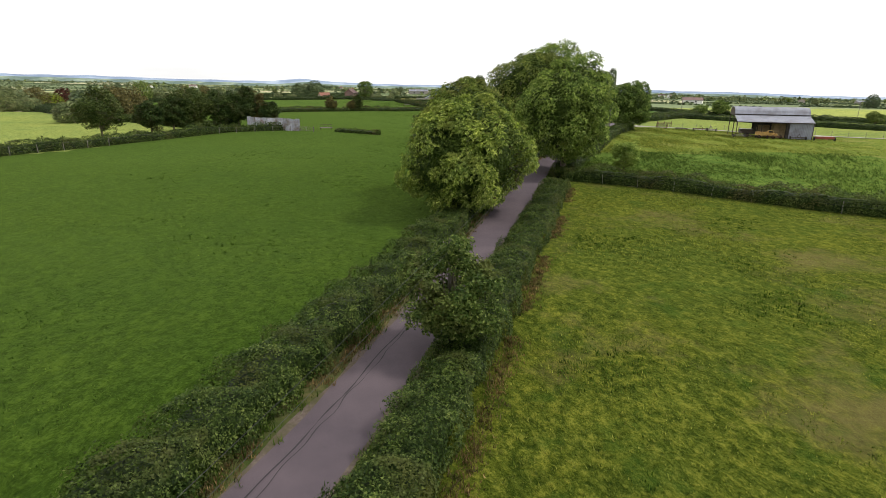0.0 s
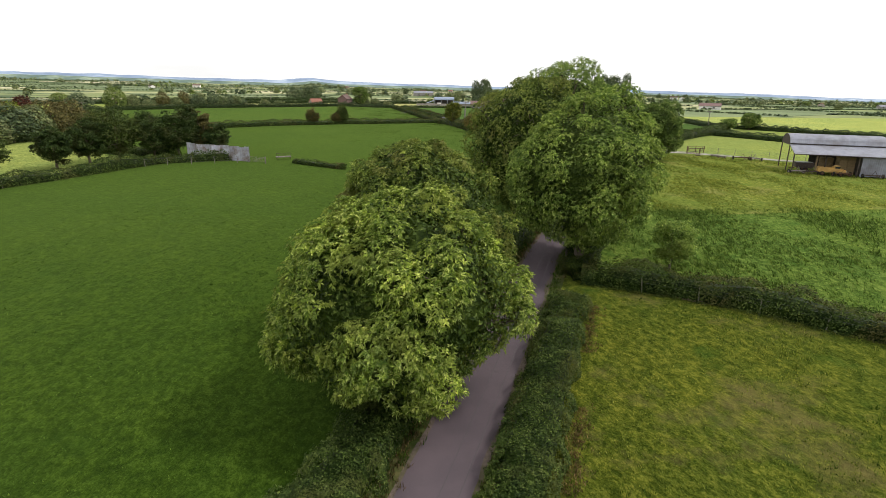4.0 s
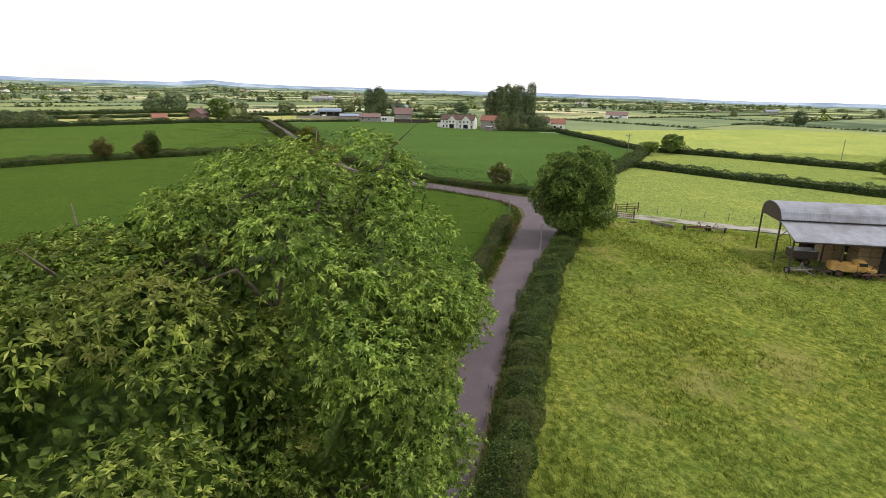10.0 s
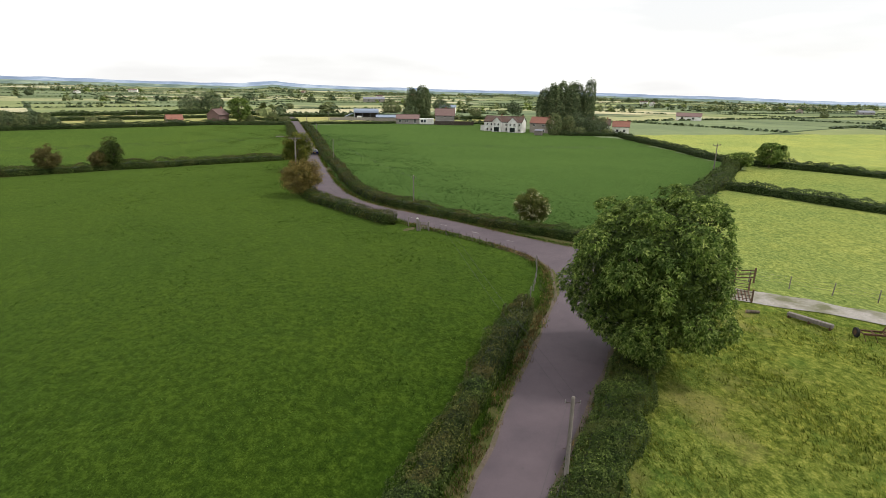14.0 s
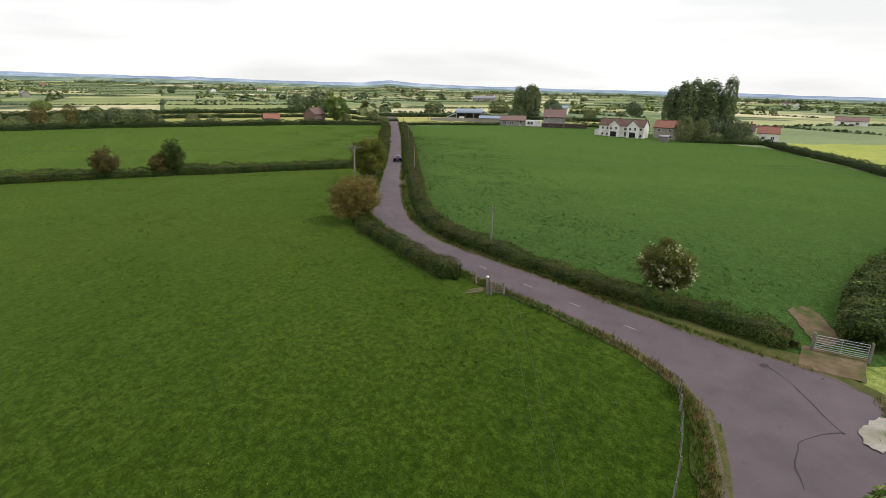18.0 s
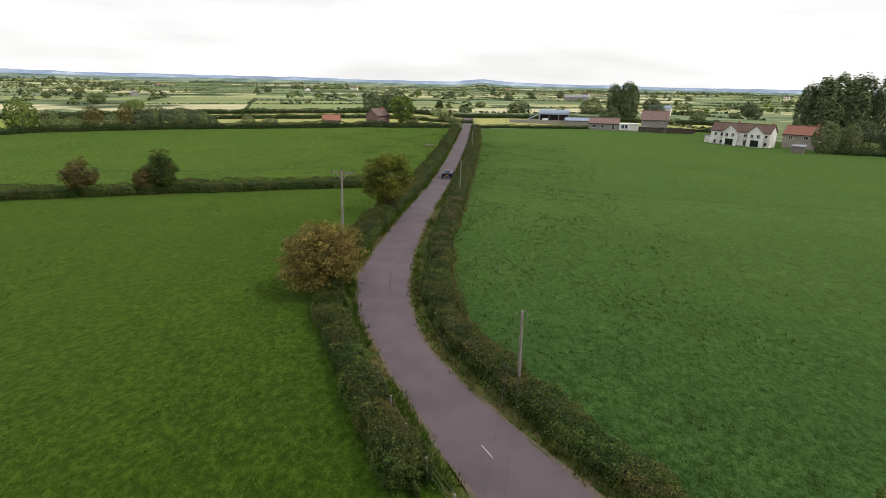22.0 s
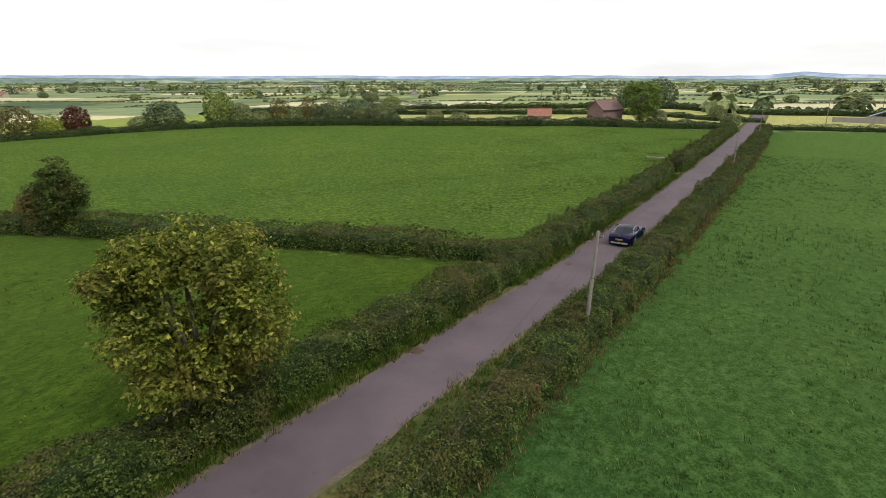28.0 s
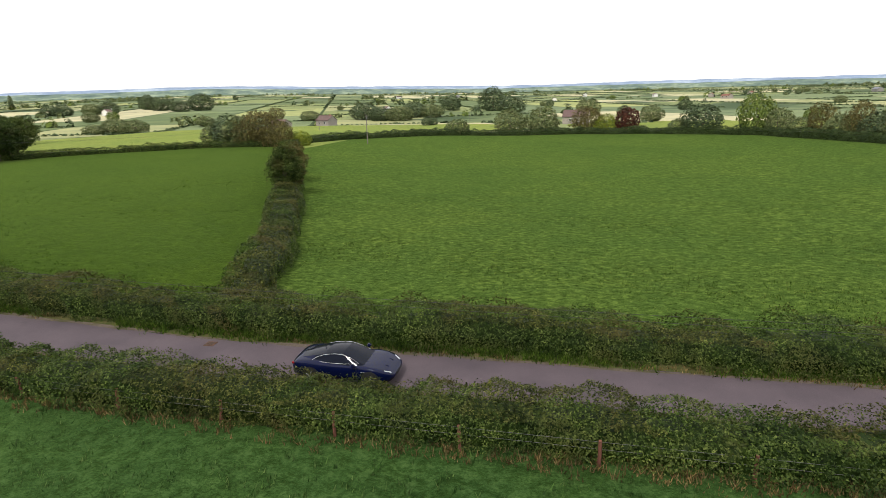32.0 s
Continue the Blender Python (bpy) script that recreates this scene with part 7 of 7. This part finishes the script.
for i in range(26):
    az, d = rr.uniform(-140, 58), rr.uniform(520, 1500)
    x, y = azimuth_place(az, d)
    wall, roof = ((M_WHITE, M_TILE_PINK), (M_STONE, M_TILE_RED), (M_WHITE, M_TILE_BR), (M_CONCRETE, M_TIN))[i % 4]
    root = thing("far_house", x, y, None, rr.uniform(-60, 60), ("pale far house among trees", "stone far house with a red roof", "white far house with a brown roof", "long grey far farm shed")[i % 4], "house", "far houses")
    w, d2, e = rr.uniform(9, 16) * (1.8 if i % 4 == 3 else 1), rr.uniform(6, 9), rr.uniform(3, 5)
    part("house_wall", gable_walls(w, d2, e, e + 2.2), wall, root)
    for bm in gable_roof(w, d2, e, e + 2.2):
        part("roof_slope", bm, roof, root)
    for k in (-0.25, 0.25):
        part("window", box(w * k, -d2 / 2 - 0.03, e * 0.6, 1.4, 0.1, 1.3), M_GLASS, root)


# ---- the car ----
def sports_car(x, y, rz):
    root = thing("sports_car", x, y, h(x, y) + 0.12, rz, "glossy dark blue two-door sports coupe on the lane", "car")
    st = [(-2.22, .68, .42, .70, .80), (-2.12, .82, .30, .82, .91), (-1.9, .90, .24, .89, .97), (-1.6, .95, .21, .92, 1.0), (-1.2, .965, .19, .92, 1.01), (-.8, .94, .18, .88, .98), (-.3, .91, .18, .85, .94), (.3, .90, .18, .84, .92),
          (.8, .92, .18, .85, .91), (1.2, .95, .18, .85, .89), (1.55, .945, .19, .80, .84), (1.85, .90, .21, .72, .76), (2.08, .80, .26, .62, .66), (2.2, .66, .33, .54, .56), (2.25, .5, .38, .50, .52)]
    ring = []
    for sx, w, zb, zs, zt in st:
        half = [(0, zb), (w * .6, zb), (w * .93, zb + .03), (w * .985, zb + (zs - zb) * .35), (w, zb + (zs - zb) * .62), (w * .985, zs - .03), (w * .94, zs + .02), (w * .80, zs + (zt - zs) * .55 + .01), (w * .45, zt - .005), (0, zt)]
        ring.append([(sx, py, pz) for py, pz in half] + [(sx, -py, pz) for py, pz in half[-2:0:-1]])
    V = np.array(ring)
    n, k = V.shape[:2]
    F = np.array([[i * k + j, i * k + (j + 1) % k, (i + 1) * k + (j + 1) % k, (i + 1) * k + j] for i in range(n - 1) for j in range(k)])
    body = part("car_body", mesh_np("car_body", V.reshape(-1, 3), F, M_CARPAINT, None, True), None, root)
    for end in (0, n - 1):
        bm = bmesh.new()
        bm.faces.new([bm.verts.new(p) for p in (ring[end] if end else ring[end][::-1])])
        part("end_panel", bm, M_CARPAINT, body)
    # cabin
    cab = [(-1.95, .52, .46, .955), (-1.6, .66, .54, 1.04), (-1.2, .735, .57, 1.14), (-.75, .765, .58, 1.245), (-.3, .78, .585, 1.30), (.05, .785, .58, 1.295), (.4, .78, .60, 1.17), (.75, .76, .64, 1.01), (1.0, .72, .66, .895)]
    rows = []
    for sx, wb, wt, zt in cab:
        zb = .86
        half = [(wb + .03, zb), (wb * .5 + wt * .5 + .02, zb + (zt - zb) * .55), (wt, zt - .05 * (zt - zb) / .44), (wt * .6, zt - .004), (0, zt + .012)]
        rows.append([(sx, py, pz) for py, pz in half] + [(sx, -py, pz) for py, pz in half[-2::-1]])
    V = np.array(rows)
    n, k = V.shape[:2]
    groups = {}
    for i in range(n - 1):
        for j in range(k - 1):
            side = j < 2 or j > k - 4
            if side:
                key = "side_glass_l" if j < 2 else "side_glass_r"
                if i < 2:
                    key = "rear_quarter_l" if j < 2 else "rear_quarter_r"
            else:
                key = "rear_window" if i < 3 else ("roof_panel" if i < 5 else "windscreen")
            groups.setdefault(key, []).append([i * k + j, i * k + j + 1, (i + 1) * k + j + 1, (i + 1) * k + j])
    for key, faces in groups.items():
        mat = M_CARPAINT if key.startswith("rear_quarter") else M_CARGLASS
        keep = sorted({i for q in faces for i in q})
        back = {i: j for j, i in enumerate(keep)}
        faces = [[back[i] for i in q] for q in faces]
        Vk = V.reshape(-1, 3)[keep]
        part({"side_glass_l": "side_window", "side_glass_r": "side_window", "rear_quarter_l": "rear_quarter", "rear_quarter_r": "rear_quarter"}.get(key, key), mesh_np(key, Vk, np.array(faces), mat, None, True), None, root, {"roof_panel": "dark glass roof"}.get(key, ""))
    # bright line round each side window
    for sg in (-1, 1):
        pts = [(-1.3, sg * .76, .95), (-1.1, sg * .70, 1.08), (-.75, sg * .645, 1.20), (-.3, sg * .62, 1.265), (.05, sg * .62, 1.255), (.45, sg * .65, 1.13), (.8, sg * .715, .955), (.2, sg * .79, .925), (-.6, sg * .80, .925), (-1.3, sg * .76, .95)]
        Vt, Ft = tubes([(pts, np.full(len(pts), .010))], 6)
        part("window_trim", mesh_np("window_trim", Vt, Ft, M_CHROME, None, True), None, root, "bright chrome window trim")
        m = part("door_mirror", box(.62, sg * 1.0, .98, .2, .2, .14, 0, .05), M_CARPAINT, root)
        part("side_vent", box(1.02, sg * .945, .68, .22, .03, .035, 0, .005), M_CHROME, root, "bright side vent")
        part("sill_strip", box(.0, sg * .915, .24, 2.0, .04, .1, 0, .01), M_BLACK, root)
        part("door_seam", box(.72, sg * .915, .6, .012, .03, .5, 0), M_BLACK, root)
        part("door_handle", box(-.5, sg * .935, .76, .2, .03, .03, 0, .008), M_CARPAINT, root)
        part("tail_lamp", box(-2.06, sg * .60, .80, .16, .46, .08, sg * 16, .02), M_TAIL, root)
        part("headlamp", box(1.98, sg * .66, .66, .34, .14, .07, sg * -26, .02, None, (0, 20)), M_LAMP, root)
        for wx, rad in ((-1.31, .35), (1.31, .34)):
            arch = part("wheel_arch", rod((wx, sg * .80, .35), (wx, sg * .962, .35), rad + .055, None, 24), M_BLACK, root)
            tyre = part("wheel", rod((wx, sg * .74, rad), (wx, sg * .975, rad), rad, None, 26), M_RUBBER, root)
            part("rim", rod((wx, sg * .96, rad), (wx, sg * .985, rad), rad * .74, None, 22), M_ALLOY, tyre)
            for q in range(5):
                a = q / 5 * 2 * math.pi
                part("spoke", rod((wx, sg * .99, rad), (wx + .24 * math.cos(a), sg * .99, rad + .24 * math.sin(a)), .025, .018, 6), M_GALV, tyre)
        part("exhaust_tip", rod((-2.26, sg * .16, .30), (-2.1, sg * .16, .30), .05, None, 12), M_CHROME, root)
    part("rear_diffuser", box(-2.1, 0, .30, .2, 1.3, .14, 0, .03), M_GALV, root, "silver rear valance")
    plate = part("number_plate", box(-2.235, 0, .58, .02, .52, .12, 0, .004, None, (0, -6)), M_PLATE_Y, root, "yellow rear plate with dark bars")
    for q in range(7):
        if q != 4:
            part("plate_bar", box(-2.247, -.2 + q * .066, .58, .01, .045, .075, 0, 0, None, (0, -6)), M_BLACK, plate)
    part("front_grille", box(2.235, 0, .45, .06, .8, .16, 0, .03), M_BLACK, root)
    part("badge", rod((-2.12, 0, .84), (-2.15, 0, .83), .05, None, 12), M_CHROME, root)
    for sg in (-1, 1):
        part("bonnet_crease", rod((.95, sg * .34, .905), (1.95, sg * .3, .745), .012, None, 6), M_CARPAINT, root)
    part("antenna", rod((-.9, 0, 1.21), (-1.0, 0, 1.28), .02, .008, 6), M_BLACK, root)
    return root


sports_car(51.05, 238.7, 91.5)


# ---- small things on the lane ----
def lane_marks():
    for i, (x, y, rz) in enumerate(((71.0, 147.6, -35), (68.2, 151.6, -36), (65.3, 155.6, -37), (62.0, 160.2, -33))):
        ob = part("lane_marking", box(0, 0, 0, 0.06, 1.0, 0.012), M_MARK)
        ob.matrix_basis = pose(x, y, h(x, y) + 0.133, 0, 0, -rz)
        tagged(ob, "short worn white centre line dash", "road marking", "lane markings", "structure")
    for x, y in ((49.5, 230.7), (49.45, 213.6), (53.0, 108.3)):
        g = thing("drain_cover", x, y, h(x, y) + 0.09, 4, "small rusty iron drain cover at the lane edge", "drain cover", "drain covers")
        part("cover_frame", box(0, 0, 0.01, 0.5, 0.5, 0.05, 0, 0.01), M_RUST, g)
        for k in range(5):
            part("cover_slot", box(-0.16 + k * 0.08, 0, 0.037, 0.03, 0.36, 0.008), M_BLACK, g)


lane_marks()


def patch_of(name, cx, cy, rx, ry, mat, lift, label, rot=0.0, seed=1):
    th = np.linspace(0, 2 * np.pi, 37)[:-1]
    k = 0.9 + 0.22 * wavy(np.cos(th) * 3, np.sin(th) * 3, 1.0, seed) + 0.14 * wavy(np.cos(th) * 11, np.sin(th) * 11, 1.0, seed + 9)
    u, v = rx * k * np.cos(th), ry * k * np.sin(th)
    c, s = math.cos(radians(rot)), math.sin(radians(rot))
    rings = [(f, cx + f * (u * c - v * s), cy + f * (u * s + v * c)) for f in (0.02, 0.35, 0.7, 1.0)]
    V = np.concatenate([np.stack([x, y, land(x, y) + lift], 1) for f, x, y in rings])
    F = np.array([[i * 36 + j, i * 36 + (j + 1) % 36, (i + 1) * 36 + (j + 1) % 36, (i + 1) * 36 + j] for i in range(3) for j in range(36)])[:, ::-1]
    tagged(new(name, mesh_np(name, V, F, mat, None, True)), label, "ground patch", kind="structure")


patch_of("pale_patch", 79.2, 135.5, 1.7, 1.0, M_GRAVEL, 0.16, "pale broken concrete patch at the track mouth", 40, 3)
patch_of("tar_patch", 77.5, 142.3, 0.35, 0.22, M_CRACK, 0.135, "small dark tar patch on the asphalt", 20, 9)
patch_of("worn_earth", 33.0, 56.5, 3.0, 1.2, M_MUD, 0.06, "bare worn earth beside the hedge", -35, 4)
patch_of("hedge_gap_earth", 12.0, 214.0, 4.5, 1.3, M_MUD, 0.06, "bare reddish earth along the hedge", 27, 5)
patch_of("dry_bank", 69.6, 133.6, 1.0, 4.2, M_VERGE, 0.08, "dry brown grass bank at the field corner", -24, 6)
patch_of("gateway_earth", 85.0, 148.4, 1.3, 3.8, M_MUD, 0.05, "bare trodden earth in the field gateway", -20, 7)
patch_of("gap_earth", 60.8, 154.7, 1.3, 0.5, M_MUD, 0.02, "bare trodden earth by the field gate", 30, 8)


def tar_seam(pts, width=0.05, seed=1):
    """A thin dark crack filled with tar, lying on the asphalt."""
    p, nrm, d = polyline(pts, 0.25)
    p = p + nrm * (0.07 * wavy(p[:, 0], p[:, 1], 0.5, seed))[:, None]
    w = width * (1 + 0.5 * wavy(p[:, 0], p[:, 1], 0.4, seed + 1))[:, None]
    tagged(new("tar_seam", ribbon("tar_seam", p + nrm * w / 2, p - nrm * w / 2, 0.126, M_CRACK, 1)), "thin dark crack across the asphalt", "road marking", "cracks in the lane", "structure")


tar_seam([(52.6, 183.1), (53.0, 181.1), (53.5, 178.6)], 0.06, 2)
tar_seam([(77.6, 142.2), (77.8, 140.0), (77.3, 137.2), (77.3, 135.4)], 0.07, 3)
tar_seam([(72.6, 131.6), (73.1, 132.9), (74.4, 134.7), (76.0, 135.5), (77.4, 135.5)], 0.07, 4)
tar_seam(offset_line(RL, -0.85)[(RL[:, 1] > -12) & (RL[:, 1] < 40)][::6], 0.05, 6)
tar_seam(offset_line(RL, -1.05)[(RL[:, 1] > -12) & (RL[:, 1] < 30)][::6], 0.035, 7)


# ---- grass, stalks and weeds ----
LANE_MID = (RL + RR) / 2


def from_lane(x, y):
    best = np.full(len(x), 1e9)
    for a in LANE_MID[::6]:
        best = np.minimum(best, np.hypot(x - a[0], y - a[1]))
    return best


def grass_tufts(name, bounds, n, tall, width, mat, seed, label, keep, blades=5, clump=0.5, lean=0.35, reach=50.0):
    r = rng_of(seed)
    x, y = r.uniform(bounds[0], bounds[1], n), r.uniform(bounds[2], bounds[3], n)
    d = from_lane(x, y)
    k = keep(x, y, d) & (r.uniform(size=n) < (0.55 + clump * (wavy(x, y, 2.4, seed + 1) + 0.5 * wavy(x, y, 0.8, seed + 2))) * np.clip((reach - d) / (reach - 8), 0, 1) ** 0.8)
    x, y = x[k], y[k]
    m = len(x)
    size = tall * (1 + 0.3 * wavy(x, y, 3.5, seed + 3)) * r.uniform(0.7, 1.3, m)
    B = np.stack([x, y, land(x, y) - 0.02], 1)
    B = np.repeat(B, blades, 0) + np.concatenate([r.normal(0, 0.11, (m * blades, 2)), np.zeros((m * blades, 1))], 1)
    size = np.repeat(size, blades) * r.uniform(0.6, 1.25, m * blades)
    a = r.uniform(0, 2 * np.pi, m * blades)
    t = np.stack([np.cos(a), np.sin(a), 0 * a], 1)
    bend = np.stack([-0.7 + r.normal(0, 0.6, m * blades), 0.35 + r.normal(0, 0.6, m * blades)], 1) * lean
    tip = B + np.stack([bend[:, 0] * size, bend[:, 1] * size, size], 1)
    w = (width * r.uniform(0.6, 1.4, m * blades))[:, None]
    V = np.stack([B - t * w, B + t * w, tip], 1).reshape(-1, 3)
    tagged(new(name, mesh_np(name, V, np.arange(3 * m * blades).reshape(-1, 3), mat)), label, "grass", kind="stuff")
    return m


def zone(poly, lo, hi):
    return lambda x, y, d: inside(x, y, poly) & (d > lo) & (d < hi)


W_POLY = [(-70, -30), (-24, -30), (-6, 8), (2, 22), (10, 38), (22, 60), (40, 90), (50, 104), (68, 131), (70.6, 140), (61, 155), (50, 180), (47, 226), (40, 224), (8, 207), (-40, 182), (-60, 100)]
SE_POLY = [(-20, -30), (4, 13), (13, 30), (29, 57), (37, 51.5), (60, 28), (110, -30)]
E_POLY = [(30, 60), (38, 55), (60, 36), (110, -10), (130, 60), (100, 112), (84, 126), (76, 127), (66, 115), (50, 93), (38, 76)]
TALL_POLY = [(30, 60), (38, 55), (60, 36), (110, -10), (140, 40), (80, 72), (63, 76), (56, 76.8), (49, 77.8), (41, 78), (37, 76)]
CROP_POLY = [(80, 150), (68, 161), (57, 182), (55, 230), (52, 300), (95, 300), (120, 200), (104, 166)]
N_POLY = [(46, 231), (40, 228), (8, 213), (-30, 194), (-60, 230), (-10, 320), (44, 330)]
grass_tufts("pasture_tufts", (-40, 72, -25, 226), 90000, 0.10, 0.03, M_BLADE, 401, "lush green pasture grass tufts", zone(W_POLY, 3.6, 50), 5, 0.5)
grass_tufts("grazed_tufts", (-20, 75, -28, 58), 70000, 0.12, 0.03, M_BLADE_Y, 402, "thin grazed yellowish grass tufts", zone(SE_POLY, 4.6, 48), 5, 0.5)
grass_tufts("dark_tufts", (-20, 75, -28, 58), 34000, 0.14, 0.03, M_BLADE_D, 403, "dark green clumps in the grazed grass", lambda x, y, d: zone(SE_POLY, 4.6, 48)(x, y, d) & (wavy(x, y, 1.5, 77) > 0.45), 7, 0.6)
grass_tufts("tall_grass", (28, 110, -10, 88), 100000, 0.34, 0.03, M_BLADE_T, 404, "tall wind-blown green grass", zone(TALL_POLY, 4.2, 62), 5, 0.5, 0.7, 62)
grass_tufts("hay_grass", (36, 110, 60, 128), 80000, 0.20, 0.026, M_BLADE_Y, 405, "pale yellowish meadow grass", lambda x, y, d: zone(E_POLY, 4.2, 50)(x, y, d) & ~inside(x, y, TALL_POLY), 5, 0.5, 0.6)
grass_tufts("crop_rows", (52, 108, 150, 300), 40000, 0.19, 0.03, M_BLADE_C, 406, "young green cereal crop", zone(CROP_POLY, 4.6, 34), 5, 0.45, 0.5, 34)
grass_tufts("north_tufts", (-20, 46, 205, 320), 60000, 0.10, 0.026, M_BLADE_T, 407, "green pasture grass tufts", zone(N_POLY, 4.0, 50), 5, 0.5)


def edge_growth(name, line, d, spread, n, tall, mat, seed, label, lo, hi, blades=6, width=0.022):
    """Stalks and weeds along a line."""
    r = rng_of(seed)
    sel = line[(line[:, 1] > lo) & (line[:, 1] < hi)]
    p, nrm, s = polyline(sel[::3], 0.4)
    i = r.integers(0, len(p), n)
    off = d + r.normal(0, spread, n)
    x, y = p[i, 0] + nrm[i, 0] * off + r.uniform(-0.2, 0.2, n), p[i, 1] + nrm[i, 1] * off + r.uniform(-0.2, 0.2, n)
    k = wavy(x, y, 1.8, seed + 4) > -0.5
    x, y = x[k], y[k]
    m = len(x)
    size = np.repeat(tall * r.uniform(0.5, 1.3, m), blades) * r.uniform(0.6, 1.2, m * blades)
    B = np.repeat(np.stack([x, y, land(x, y) + 0.04], 1), blades, 0) + np.concatenate([r.normal(0, 0.09, (m * blades, 2)), np.zeros((m * blades, 1))], 1)
    a = r.uniform(0, 2 * np.pi, m * blades)
    t = np.stack([np.cos(a), np.sin(a), 0 * a], 1)
    tip = B + np.stack([r.normal(0, 0.35, m * blades) * size, r.normal(0, 0.35, m * blades) * size, size], 1)
    w = (width * r.uniform(0.6, 1.4, m * blades))[:, None]
    V = np.stack([B - t * w, B + t * w, tip], 1).reshape(-1, 3)
    tagged(new(name, mesh_np(name, V, np.arange(3 * m * blades).reshape(-1, 3), mat)), label, "grass", kind="stuff")


edge_growth("verge_stalks", RL, 0.45, 0.22, 5200, 0.28, M_STRAW, 421, "dry reddish-brown stalks on the verge", -30, 158)
edge_growth("verge_grass", RL, 0.7, 0.3, 5200, 0.34, M_BLADE, 422, "green grass on the verge", -30, 158)
edge_growth("bank_grass", RL, 0.55, 0.28, 9000, 0.42, M_BLADE, 423, "long green grass on the hedge bank", 158, 345)
edge_growth("bank_stalks", RL, 0.3, 0.15, 2200, 0.22, M_STRAW, 424, "dry stalks at the lane edge", 158, 345)
edge_growth("east_verge_grass", RR, -0.35, 0.2, 6500, 0.3, M_BLADE, 425, "green grass at the lane edge", -30, 345)
edge_growth("east_verge_stalks", RR, -0.3, 0.2, 2600, 0.26, M_STRAW, 426, "dry stalks at the lane edge", 60, 345)
edge_growth("hedge_foot_stalks", RR, -3.4, 0.3, 3000, 0.24, M_STRAW, 427, "dry brown stalks along the hedge foot", 165, 330)
edge_growth("hedge_foot_path", RR, -3.3, 0.25, 3000, 0.16, M_STRAW, 428, "dry worn grass along the hedge foot", -30, 57)
